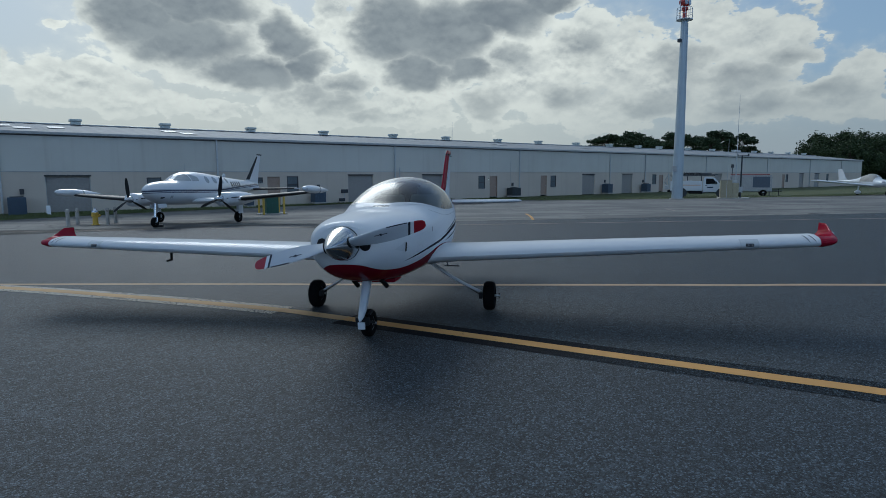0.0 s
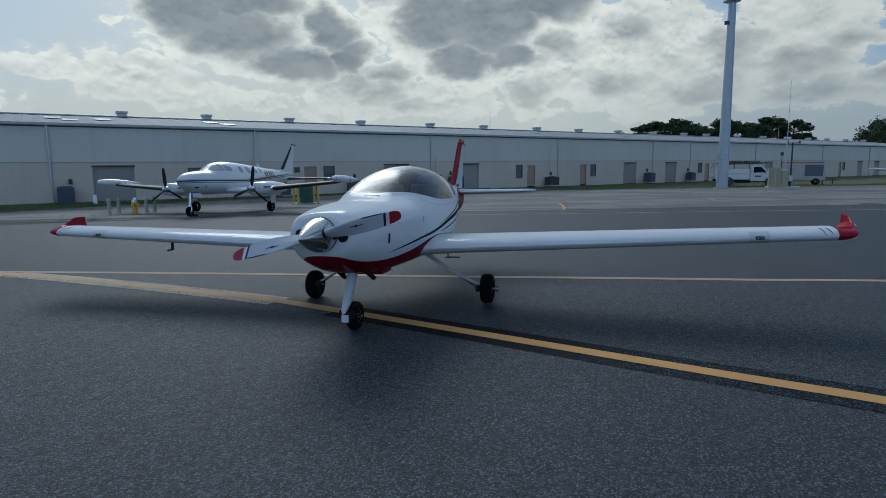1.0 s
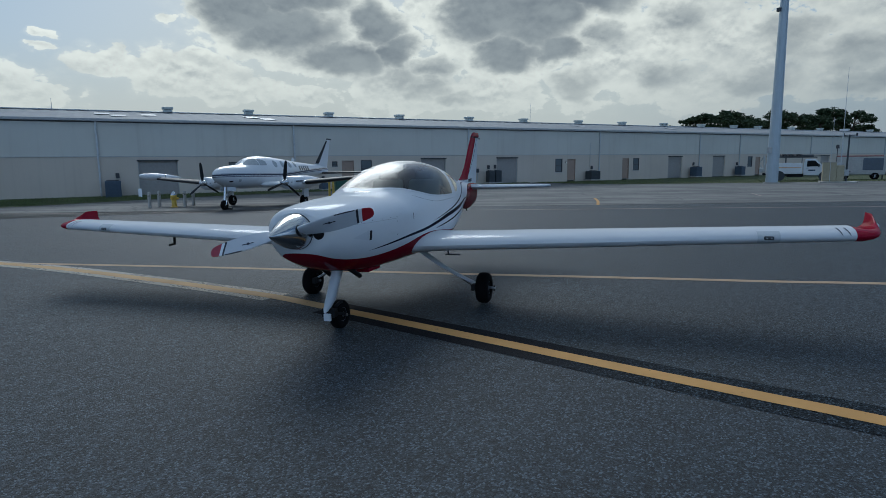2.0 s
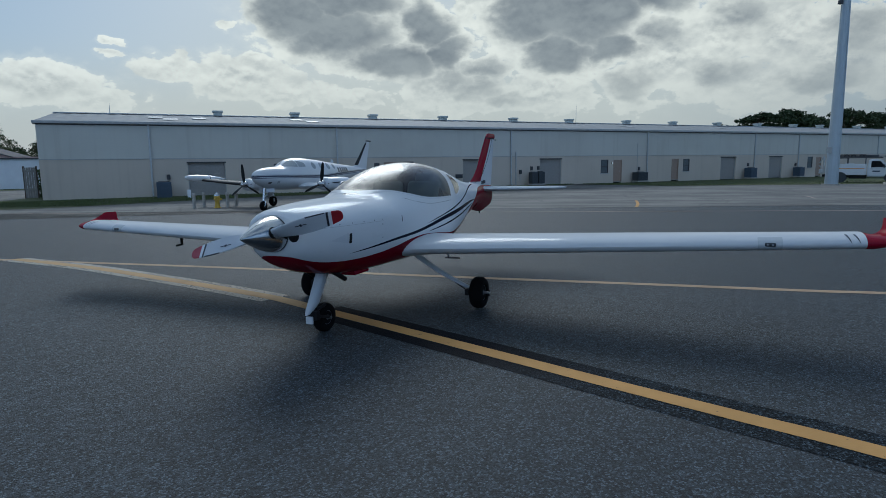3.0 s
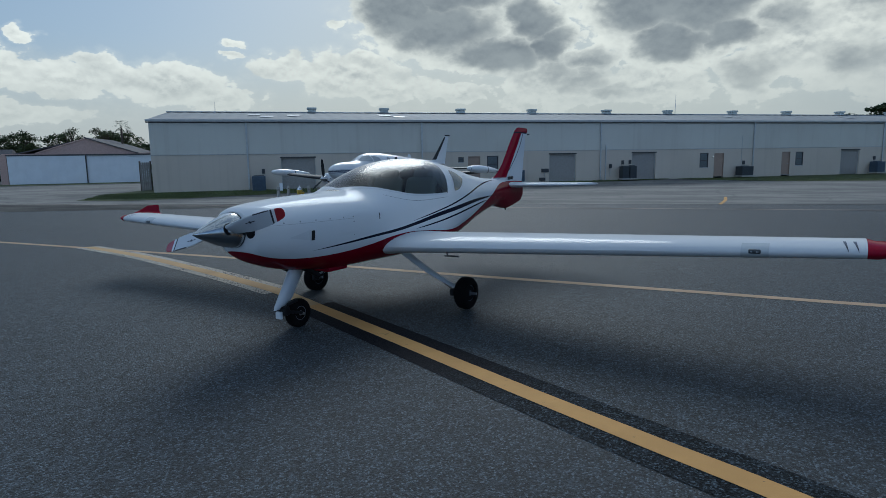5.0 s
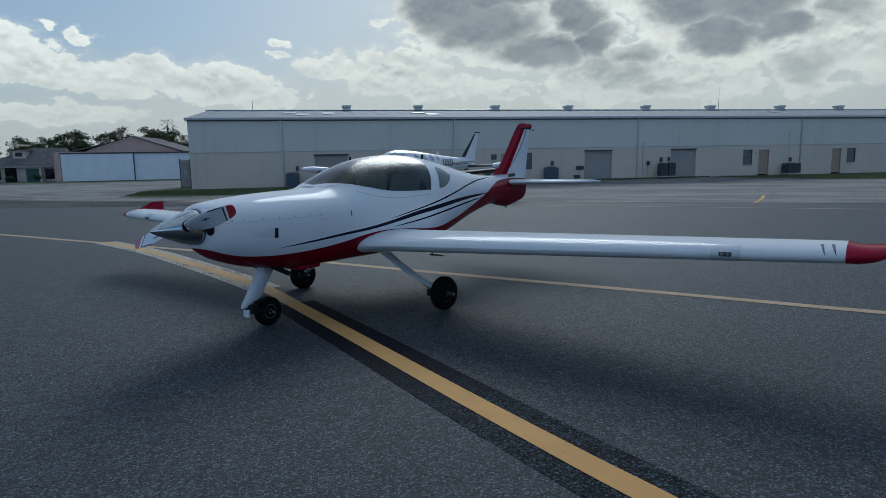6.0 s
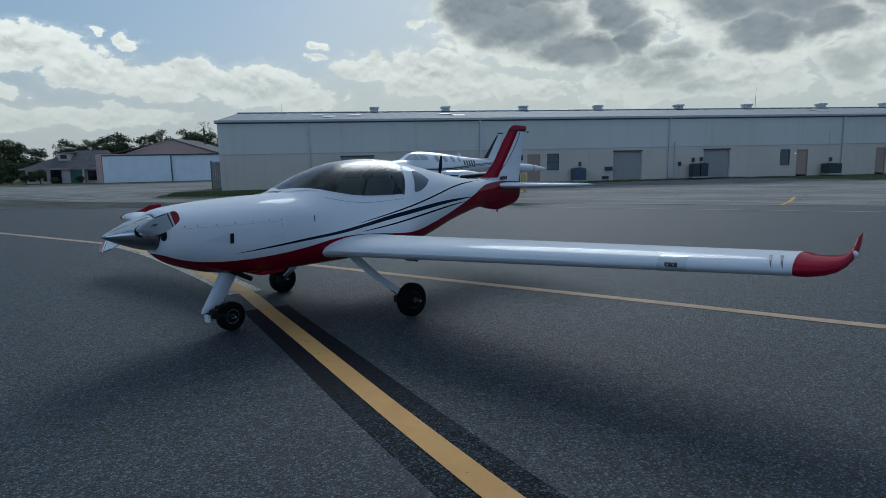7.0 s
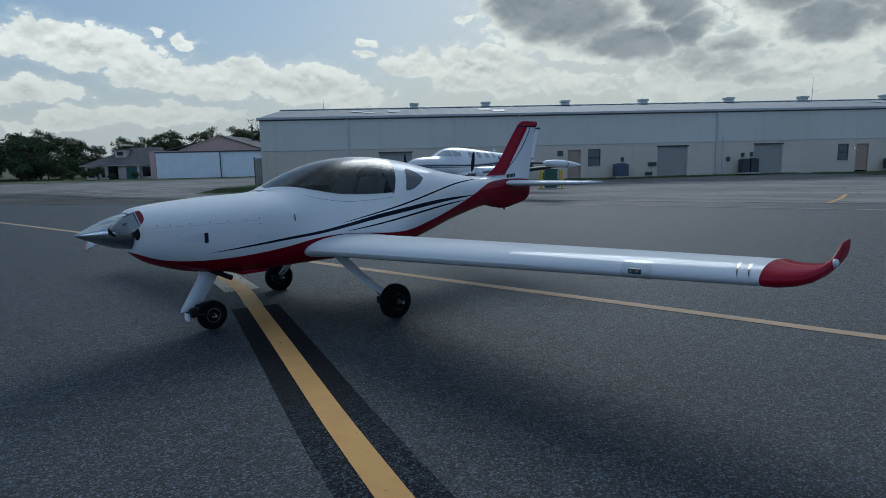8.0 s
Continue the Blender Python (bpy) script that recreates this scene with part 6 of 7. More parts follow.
def make_cabinet():
    x, y = 53.4, 27.3
    t = thing("equipment_cabinet", Matrix.Translation((x, y, ground_z(x, y))) @ Matrix.Rotation(radians(-58), 4, "Z"), "tan equipment cabinet on a concrete pad by the mast", "equipment cabinet")
    part("pad", boxed((2.6, 2.2, 0.14), (0.3, 0, 0.03), 0.02), concrete, t)
    part("cabinet", boxed((0.95, 1.0, 1.55), (-0.36, 0, 0.86), 0.03), tan_box, t, "tan metal cabinet")
    part("second_cabinet", boxed((0.52, 0.9, 1.3), (0.39, 0.02, 0.74), 0.03), tan_box, t, "smaller tan cabinet")
    part("lid", boxed((1.0, 1.08, 0.06), (-0.36, 0, 1.66), 0.012), concrete, t)
    part("cabinet_door", boxed((0.8, 0.03, 1.3), (-0.36, -0.515, 0.85), 0.008), tan_box, t)
    part("vent_hood", boxed((0.4, 0.36, 0.2), (0.3, 0, 1.5), 0.04), galvanised, t)
    part("sensor_ball", rodded(((0.12, 0.3, 1.5), (0.12, 0.3, 3.0), 0.03), ((0.12, 0.3, 2.75), (0.12, 0.3, 3.05), 0.14, 0.1)), dark_trim, t, "dark weather sensor on a pole")
    t2 = thing("antenna_pole", Matrix.Translation((x + 0.3, y - 0.3, ground_z(x, y) + 0.1)), "very thin tall antenna pole", "antenna")
    part("pole", rodded(((0, 0, 0.0), (0, 0, 4.1), 0.05), ((0, 0, 4.1), (0, 0, 9.0), 0.025, 0.012), n=8), galvanised, t2)
    part("mount_plate", boxed((0.7, 0.3, 0.14), (0, 0, 4.1), 0.02), white_paint, t2)
    t3 = thing("instrument_post", Matrix.Translation((x + 0.75, y - 0.55, ground_z(x, y) + 0.05)) @ Matrix.Rotation(radians(-58), 4, "Z"), "dark instrument post with a cross arm", "instrument post")
    part("post", rodded(((0, 0, 0), (0, 0, 3.8), 0.08, 0.06), n=10), unit_dark, t3)
    part("arm", rodded(((-0.4, 0, 3.75), (0.55, 0, 3.75), 0.03), n=8), unit_dark, t3)
    for px in (-0.38, 0.5):
        part("instrument", rodded(((px, 0, 3.7), (px, 0, 3.92), 0.07), n=12), unit_dark, t3)
    part("box", boxed((0.3, 0.16, 0.5), (0, -0.12, 0.75), 0.02), galvanised, t3, "small metal box")
    x2, y2 = 52.6, 27.2
    t4 = thing("lightning_rod", Matrix.Translation((x2, y2, ground_z(x2, y2))), "thin grey metal lightning rod", "antenna")
    part("rod", rodded(((0, 0, 0), (0, 0, 5.2), 0.02, 0.012), n=8), galvanised, t4)


make_cabinet()


# ---- vehicles ----
def wheel_set(t, spots, r, w, hub):
    for x, y in spots:
        tyre(r, w, t, (x, y, r), hub)


def side_loft(outline, width, inset=0.06):
    """A body from a side outline (x, z), full width in the middle and drawn in at the sides."""
    rings = []
    cx = sum(p[0] for p in outline) / len(outline)
    cz = sum(p[1] for p in outline) / len(outline)
    for y, k in ((-width / 2, inset), (-width / 2 + inset, 0.0), (width / 2 - inset, 0.0), (width / 2, inset)):
        rings.append([Vector((x - math.copysign(min(k, abs(x - cx)), x - cx), y, z - math.copysign(min(k, abs(z - cz)), z - cz))) for x, z in outline])
    return loft(rings)


def make_truck():
    x, y = 57.3, 32.7
    t = thing("service_truck", Matrix.Translation((x, y, ground_z(x, y) + 0.02)) @ Matrix.Rotation(radians(-60), 4, "Z"), "white utility service truck with a loaded roof rack on grass", "truck")
    # x towards the bonnet
    part("chassis", boxed((5.2, 0.9, 0.22), (0.1, 0, 0.55), 0.03), unit_dark, t, "dark chassis")
    cab = [(0.55, 0.5), (0.55, 1.25), (0.62, 1.92), (0.8, 2.0), (1.45, 1.97), (1.62, 1.88), (2.1, 1.32), (2.85, 1.2), (3.02, 1.08), (3.05, 0.5)]
    link("cab", side_loft(cab, 1.95), white_paint, t, "white cab", True, 30)
    for s in (-1, 1):
        bm = bmesh.new()
        f = [bm.verts.new((px, s * 0.985, pz)) for px, pz in ((0.8, 1.3), (0.82, 1.85), (1.42, 1.85), (1.86, 1.36))]
        bm.faces.new(f if s < 0 else f[::-1])
        bmesh.ops.solidify(bm, geom=bm.faces[:], thickness=0.012)
        part("side_window", bm, window_dark, t, "dark side window")
        part("door_handle", boxed((0.18, 0.03, 0.04), (0.85, s * 0.99, 1.18), 0.008), unit_dark, t)
        part("door_mark", boxed((0.55, 0.006, 0.12), (1.2, s * 0.98, 0.98)), unit_blue, t, "blue door bar")
        part("mirror", boxed((0.12, 0.2, 0.28), (1.72, s * 1.1, 1.42), 0.03), unit_dark, t)
        part("headlight", boxed((0.05, 0.32, 0.22), (3.03, s * 0.72, 0.95), 0.02), lens_glass, t)
        part("body_stripe", boxed((2.6, 0.012, 0.06), (-0.95, s * 1.018, 1.2)), orange_stripe, t, "orange stripe along the box")
        part("wheel_arch", rodded(((-1.35, s * 0.9, 0.45), (-1.35, s * 1.03, 0.45), 0.46), n=24), unit_dark, t)
        part("wheel_arch", rodded(((2.2, s * 0.9, 0.45), (2.2, s * 0.99, 0.45), 0.44), n=24), unit_dark, t)
        for px in (-1.9, -0.75, 0.05):
            part("locker_door", boxed((0.62 if px > -1 else 0.5, 0.02, 0.72 if px != -1.35 else 0.3), (px, s * 1.012, 1.28 if px == -0.75 else 1.1), 0.01), white_paint, t)
    bm = bmesh.new()
    f = [bm.verts.new(p) for p in ((1.66, -0.8, 1.86), (1.66, 0.8, 1.86), (2.1, 0.85, 1.36), (2.1, -0.85, 1.36))]
    bm.faces.new(f)
    bmesh.ops.solidify(bm, geom=bm.faces[:], thickness=0.012)
    part("windscreen", bm, window_dark, t, "dark windscreen")
    part("front_bumper", boxed((0.16, 1.9, 0.26), (3.1, 0, 0.58), 0.04), black_metal, t, "black front bumper")
    part("grille", boxed((0.05, 1.1, 0.34), (3.04, 0, 0.92), 0.02), unit_dark, t)
    part("service_body", boxed((2.95, 2.02, 0.95), (-1.0, 0, 1.12), 0.04), white_paint, t, "white service body")
    part("rear_bumper", boxed((0.25, 2.0, 0.2), (-2.6, 0, 0.6), 0.03), black_metal, t)
    bm = bmesh.new()
    for s in (-1, 1):
        rod(bm, (-2.4, s * 0.85, 2.1), (1.6, s * 0.85, 2.15), 0.035, n=8)
        for px in (-2.3, -0.9, 0.4):
            rod(bm, (px, s * 0.85, 1.58), (px, s * 0.85, 2.12), 0.035, n=8)
    for px in (-2.3, -0.9, 0.4, 1.5):
        rod(bm, (px, -0.85, 2.12), (px, 0.85, 2.12), 0.03, n=8)
    part("roof_rack", bm, dark_trim, t, "dark tubular rack")
    bm = bmesh.new()
    for s in (-0.55, -0.15):
        rod(bm, (-2.5, s, 2.2), (1.9, s, 2.26), 0.035, n=8)
    for i in range(14):
        rod(bm, (-2.4 + i * 0.32, -0.55, 2.2), (-2.4 + i * 0.32, -0.15, 2.2), 0.02, n=6)
    part("ladder", bm, unit_dark, t, "ladder on the rack")
    rng = random.Random(17)
    for px in (-1.6, -1.0, -0.5, 0.1):
        coil = [Vector((px + 0.24 * math.cos(a) * rng.uniform(0.9, 1.1), -0.2 + 0.5 * math.sin(a), 2.32 + 0.1 * math.sin(3 * a))) for a in [math.tau * k / 14 for k in range(15)]]
        part("hose_coil", rodded(*[(a, b, 0.045) for a, b in zip(coil, coil[1:])], n=6), black_metal, t, "dark coiled hose on the rack")
    part("tool_box", boxed((0.7, 1.2, 0.24), (0.62, 0.1, 2.24), 0.03), unit_dark, t, "dark box on the rack")
    # dark block added below the body in place of its shade
    part("underside_shade", boxed((1.3, 1.7, 0.3), (-0.1, 0, 0.5), 0.05), black_metal, t, "dark block standing for the shade under the body")
    part("pipe_bundle", rodded(((-1.8, 0.3, 2.25), (1.3, 0.35, 2.28), 0.11), ((-1.2, 0.55, 2.24), (0.9, 0.6, 2.24), 0.08)), unit_dark, t, "dark pipes on the rack")
    bm = bmesh.new()
    for a, b in (((-2.6, -0.7, 0.8), (-2.7, -0.7, 2.35)), ((-2.6, 0.7, 0.8), (-2.7, 0.7, 2.2)), ((-2.65, -0.7, 1.6), (-2.65, 0.7, 1.6)), ((-2.7, -0.7, 2.2), (-3.0, -0.4, 1.7)), ((-2.7, 0.2, 1.0), (-3.05, 0.2, 1.5))):
        rod(bm, a, b, 0.05, n=8)
    box(bm, (0.35, 1.0, 0.4), (-2.85, 0, 0.95), 0.05)
    part("rear_reel", bm, galvanised, t, "reel and brackets at the back")
    wheel_set(t, ((-1.35, -0.86), (-1.35, 0.86), (2.2, -0.86), (2.2, 0.86)), 0.4, 0.26, chrome)


make_truck()


def make_trailer():
    x, y = 63.6, 30.4
    t = thing("cargo_trailer", Matrix.Translation((x, y, ground_z(x, y) + 0.02)) @ Matrix.Rotation(radians(-62), 4, "Z"), "grey enclosed cargo trailer with a dark front panel", "trailer")
    outline = [(-1.95, 0.45), (-1.98, 0.6), (-1.95, 2.05), (-1.8, 2.15), (1.55, 2.22), (1.85, 2.1), (1.92, 1.9), (1.92, 0.45)]
    link("body", side_loft(outline, 1.95, 0.05), trailer_skin, t, "grey sheet metal body", True, 30)
    for s in (-1, 1):
        part("front_panel", boxed((1.55, 0.012, 1.1), (0.95, s * 0.98, 1.42)), tarp, t, "blue-grey side panel")
        part("fender", boxed((0.95, 0.22, 0.06), (-1.2, s * 1.05, 0.78), 0.02), unit_dark, t)
    part("roof_edge", boxed((3.6, 2.02, 0.1), (-0.1, 0, 2.17), 0.03), trailer_red, t, "faded red roof edge")
    part("tongue", rodded(((1.9, 0.4, 0.5), (2.9, 0, 0.5), 0.05), ((1.9, -0.4, 0.5), (2.9, 0, 0.5), 0.05), ((2.6, 0, 0.05), (2.6, 0, 0.7), 0.04), n=8), unit_dark, t)
    part("jack_stand", rodded(((1.7, -0.9, 0.05), (1.7, -0.9, 0.5), 0.05), ((-1.8, -0.9, 0.05), (-1.8, -0.9, 0.5), 0.05), n=8), unit_dark, t)
    wheel_set(t, ((-1.2, -0.98), (-1.2, 0.98), (1.15, -0.9), (1.15, 0.9)), 0.34, 0.2, chrome)


make_trailer()


# ---- far single-engined aeroplane ----
FAR_HULL = [
    (0.0, 1.3, 0.9, 0.3, 1.1, 2.2, 2.2), (0.2, 1.38, 0.8, 0.45, 1.1, 2.2, 2.2), (1.0, 1.45, 0.72, 0.52, 1.1, 2.2, 2.2), (1.4, 1.55, 0.7, 0.55, 1.12, 2.1, 2.2), (1.9, 1.9, 0.7, 0.56, 1.15, 2.1, 2.2), (2.5, 1.97, 0.72, 0.56, 1.18, 2.1, 2.2),
    (3.3, 1.8, 0.8, 0.5, 1.2, 2.0, 2.1), (4.5, 1.5, 0.95, 0.32, 1.22, 2.0, 2.0), (6.2, 1.35, 1.1, 0.12, 1.24, 2.0, 2.0), (6.9, 1.32, 1.18, 0.05, 1.25, 2.0, 2.0),
]


def make_far_plane():
    x, y = 66.0, 18.9
    t = thing("parked_aircraft", Matrix.Translation((x, y, ground_z(x, y) + 0.02)) @ Matrix.Rotation(radians(54.5), 4, "Z"), "white low-wing single-engined aircraft with covered cabin on grass", "aircraft")
    rings = []
    for px in stations(0.0, 6.9, 0.15):
        half = [hull_point(px, -90 + 9 * j, 0.0, FAR_HULL) for j in range(21)]
        rings.append([Vector((p.x, -p.y, p.z)) for p in half[:0:-1]] + half[:-1])
    link("fuselage", loft(rings), white_paint, t, "white fuselage", True, 40)
    for side in (-1, 1):
        wing = link("wing", loft([wing_ring(side, l, f, c, z, 0.14, n=12) for l, f, c, z in ((0.4, 1.45, 1.6, 0.85), (1.5, 1.5, 1.5, 0.96), (5.6, 1.55, 1.3, 1.34), (5.8, 1.7, 1.0, 1.36))]), white_paint, t, "white wing", True, 45)
        link("cabin_cover", hull_patch((1.55, 3.3), lambda px: 1.25, lambda px: lerp_table(FAR_HULL, px)[0] - 0.001, side, 0.02, 12, 8, FAR_HULL), concrete, t, "pale fabric cabin cover", True)
        link("tailplane", loft([wing_ring(side, l, f, c, 1.28, 0.1, camber=0, pitch=0, n=10) for l, f, c in ((0.03, 6.2, 0.75), (1.55, 6.3, 0.65), (1.6, 6.4, 0.5))]), white_paint, t, "white tailplane", True, 45)
        part("main_leg", rodded(((1.95, side * 1.55, 0.9), (2.0, side * 1.6, 0.25), 0.06, 0.05)), white_paint, t)
        link("wheel_fairing", moved(turned([(1.6, 0.0), (1.64, 0.1), (1.85, 0.17), (2.1, 0.17), (2.35, 0.08), (2.45, 0.0)], "X", 16), Matrix.Translation((0, side * 1.6, 0.28))), white_paint, t, "white wheel fairing", True)
        tyre(0.2, 0.14, t, (2.0, side * 1.6, 0.2), bare_metal, "main_wheel")
        part("cowl_inlet", boxed((0.05, 0.2, 0.16), (0.0, side * 0.2, 1.15), 0.02), black_metal, t)
    link("fin", loft([[Vector((f + c * (b - f), h * (b - f), z)) for c, h in airfoil(10, 0.09, 0.0)] for z, f, b in ((1.25, 5.5, 6.95), (1.6, 5.95, 7.0), (2.45, 6.5, 7.15), (2.5, 6.6, 7.15))]), white_paint, t, "white fin", True, 45)
    link("spinner", moved(turned([(-0.35, 0.0), (-0.3, 0.06), (-0.1, 0.13), (0.0, 0.15), (0.01, 0.0)], "X", 18), Matrix.Translation((0, 0, 1.12))), chrome, t, "", True, 40)
    for a in (8, 188):
        ob = part("propeller_blade", boxed((0.03, 0.85, 0.13), (0, 0.5, 0), 0.012), blade_grey, t)
        ob.matrix_basis = Matrix.Translation((-0.12, 0, 1.12)) @ Matrix.Rotation(radians(a), 4, "X")
    part("nose_leg", rodded(((0.45, 0, 0.8), (0.4, 0, 0.2), 0.05)), white_paint, t)
    tyre(0.18, 0.13, t, (0.4, 0, 0.18), bare_metal, "nose_wheel")


make_far_plane()


# ---- white hangar and house beyond the yard ----
def make_white_hangar():
    y = 85.0
    z0 = ground_z(-20, y)
    t = thing("small_hangar", Matrix.Translation((-20.1, y, z0)), "small pink-walled hangar with white sliding doors", "hangar")
    W, H, P, D, G = 9.3, 3.75, 5.5, 14.0, 5.6
    bm = bmesh.new()
    pts = [(-W, 0), (-W, H), (-G, H + 0.02), (0, P), (G, H + 0.02), (W, H), (W, 0)]
    a = [bm.verts.new((px, 0.3, pz)) for px, pz in pts]
    b = [bm.verts.new((px, D, pz)) for px, pz in pts]
    bm.faces.new(a), bm.faces.new(b[::-1])
    for i in range(7):
        bm.faces.new((a[i], a[(i + 1) % 7], b[(i + 1) % 7], b[i]))
    bmesh.ops.recalc_face_normals(bm, faces=bm.faces)
    part("shell", bm, pink_wall, t, "pale pink plastered walls")
    for s, reach, back in ((-1, 8.9, 1.2), (1, 6.0, 0.1)):
        bm = bmesh.new()
        f = [bm.verts.new(p) for p in ((s * reach, back, H - 0.1), (0, back, P + 0.12), (0, D + 0.3, P + 0.12), (s * reach, D + 0.3, H - 0.1))]
        bm.faces.new(f)
        bmesh.ops.recalc_face_normals(bm, faces=bm.faces)
        bmesh.ops.solidify(bm, geom=bm.faces[:], thickness=0.12)
        part("roof_slope", bm, shingle, t, "dark shingle roof slope")
        part("gable_trim", rodded(((s * G, 0.25, H + 0.05), (0, 0.25, P + 0.05), 0.07), n=6), pink_wall, t)
        part("pier", boxed((0.75, 0.5, H - 0.1), (s * (W - 0.25), 0.1, (H - 0.1) / 2), 0.02), pink_wall, t)
        leaf = part("sliding_door", boxed((W - 0.7, 0.12, H - 0.3), (s * (W - 0.65) / 2, 0.0 + 0.07 * s, (H - 0.3) / 2 + 0.02), 0.02), white_door, t, "white sheet metal sliding door")
        for i in range(12):
            part("rib", boxed((0.04, 0.02, H - 0.35), (s * (0.4 + i * (W - 1.3) / 12), -0.065 + 0.07 * s - (0.0), (H - 0.3) / 2 + 0.02)), white_door, leaf)
    part("door_header", boxed((2 * W - 1.2, 0.35, 0.16), (0, -0.02, H - 0.2), 0.01), dark_trim, t, "dark door track")
    part("door_gap", boxed((0.1, 0.3, H - 0.3), (0, -0.02, (H - 0.3) / 2)), dark_trim, t)


make_white_hangar()


def make_house():
    y = 87.0
    z0 = ground_z(-35, y) - 0.1
    t = thing("bungalow", Matrix.Translation((-34.6, y, z0)), "low pink bungalow with a dark hipped shingle roof", "house")
    W, D, H, R = 4.7, 8.0, 2.1, 4.5
    part("wall", boxed((2 * W, D, H), (0, D / 2, H / 2)), house_wall, t, "pale pink plastered walls")
    bm = bmesh.new()
    e = 0.5
    c = [bm.verts.new(p) for p in ((-W - e, -e, H - 0.05), (W + e, -e, H - 0.05), (W + e, D + e, H - 0.05), (-W - e, D + e, H - 0.05))]
    r = [bm.verts.new((0.3, D / 2, R)), bm.verts.new((W - 0.3, D / 2, R))]
    bm.faces.new((c[0], c[1], r[1], r[0])), bm.faces.new((c[1], c[2], r[1])), bm.faces.new((c[2], c[3], r[0], r[1])), bm.faces.new((c[3], c[0], r[0])), bm.faces.new(c[::-1])
    bmesh.ops.recalc_face_normals(bm, faces=bm.faces)
    part("roof", bm, shingle, t, "dark hipped shingle roof")
    part("fascia", boxed((2 * W + 1.02, 0.06, 0.16), (0, -e - 0.035, H - 0.06)), pale_paint, t, "pale fascia board")
    d = part("dormer", boxed((1.5, 2.2, 0.95), (-0.4, 2.6, 3.6), 0.01), house_wall, t, "small dormer")
    bm = bmesh.new()
    f = [bm.verts.new(p) for p in ((-1.4, 1.35, 4.05), (0.6, 1.35, 4.05), (0.6, 3.9, 4.3), (-1.4, 3.9, 4.3))]
    bm.faces.new(f)
    bmesh.ops.solidify(bm, geom=bm.faces[:], thickness=0.1)
    part("dormer_roof", bm, shingle, d)
    part("dormer_window", boxed((0.8, 0.05, 0.5), (-0.4, 1.48, 3.65)), window_dark, d)
    for px, w, h, mat, name in ((-3.9, 0.8, 1.25, window_dark, "window"), (-2.3, 0.4, 1.2, window_dark, "window"), (-0.9, 1.3, 1.9, window_dark, "front_door"), (1.7, 1.6, 1.7, unit_green, "garage_door"), (3.75, 1.3, 1.3, window_dark, "window")):
        z = h / 2 + (0.45 if name == "window" else 0.05)
        p = part(name, boxed((w, 0.06, h), (px, -0.02, z), 0.01), mat, t)
        part("window_frame", boxed((w + 0.16, 0.03, h + 0.12), (px, 0.0, z)), pale_paint, p)
    part("porch_post", boxed((0.3, 0.3, H), (2.75, -0.4, H / 2), 0.02), house_wall, t)
    part("porch_post", boxed((0.3, 0.3, H), (4.55, -0.4, H / 2), 0.02), house_wall, t)


make_house()
part_kerb = sheet("kerb_strip", [(-70, 72.6), (-37, 74.3), (-27, 76.1), (-27, 76.4), (-37, 74.6), (-70, 72.9)], 0.09, kerb_concrete, 3.0, "pale concrete kerb by the yard", "kerb")

# ---- trees ----
def leaf_cloud(centres, per, size, rng, flat=0.6):
    """Many small leaf sprays round clump centres (x, y, z, radius)."""
    verts, faces = [], []
    for cx, cy, cz, r in centres:
        for _ in range(per):
            d = Vector((rng.gauss(0, 1), rng.gauss(0, 1), rng.gauss(0, flat)))
            d = d.normalized() * r * rng.random() ** 0.45
            c = Vector((cx, cy, cz)) + Vector((d.x, d.y, d.z * flat))
            a = Vector((rng.uniform(-1, 1), rng.uniform(-1, 1), rng.uniform(-0.7, 0.7))).normalized() * size * rng.uniform(0.6, 1.3)
            b = a.cross(Vector((rng.uniform(-1, 1), rng.uniform(-1, 1), rng.uniform(-1, 1)))).normalized() * size * rng.uniform(0.3, 0.6)
            k = len(verts)
            verts += [c - a, c + b, c + a, c - b]
            faces.append((k, k + 1, k + 2, k + 3))
    return mesh(verts, faces)


def limbs(bm, p, d, length, r, depth, rng, ends, spread=0.6):
    q = p + d * length
    rod(bm, p, q, r, r * 0.65, 7)
    if depth == 0:
        ends.append(q)
        return
    for _ in range(rng.choice((2, 3))):
        nd = (d + Vector((rng.uniform(-1, 1), rng.uniform(-1, 1), rng.uniform(-0.25, 0.6))) * spread).normalized()
        limbs(bm, q, nd, length * rng.uniform(0.6, 0.85), r * 0.62, depth - 1, rng, ends, spread)
    if rng.random() < 0.5:
        ends.append(q)


def make_tree(name, seed, height, leaf_mat, label, category, depth=3, clump=1.1, per=70, leaf=0.16, spread=0.7, first=0.35, flat=0.6):
    rng = random.Random(seed)
    t = thing(name, Matrix.Translation((0, -400, 0)), label, category)
    bm = bmesh.new()
    ends = []
    p, d = Vector((0, 0, -0.2)), Vector((rng.uniform(-0.06, 0.06), rng.uniform(-0.06, 0.06), 1)).normalized()
    limbs(bm, p, d, height * first, height * 0.022, depth, rng, ends, spread)
    part("trunk", bm, bark, t, "bare brown trunk and limbs")
    top = max(e.z for e in ends)
    k = height / (top + 0.4)
    for o in t.children:
        o.data.transform(Matrix.Diagonal((k, k, k, 1)))
    centres = [(e.x * k, e.y * k, e.z * k, clump * rng.uniform(0.6, 1.2)) for e in ends]
    link("crown", leaf_cloud(centres, per, leaf, rng, flat), leaf_mat, t, "uneven leafy crown")
    return t


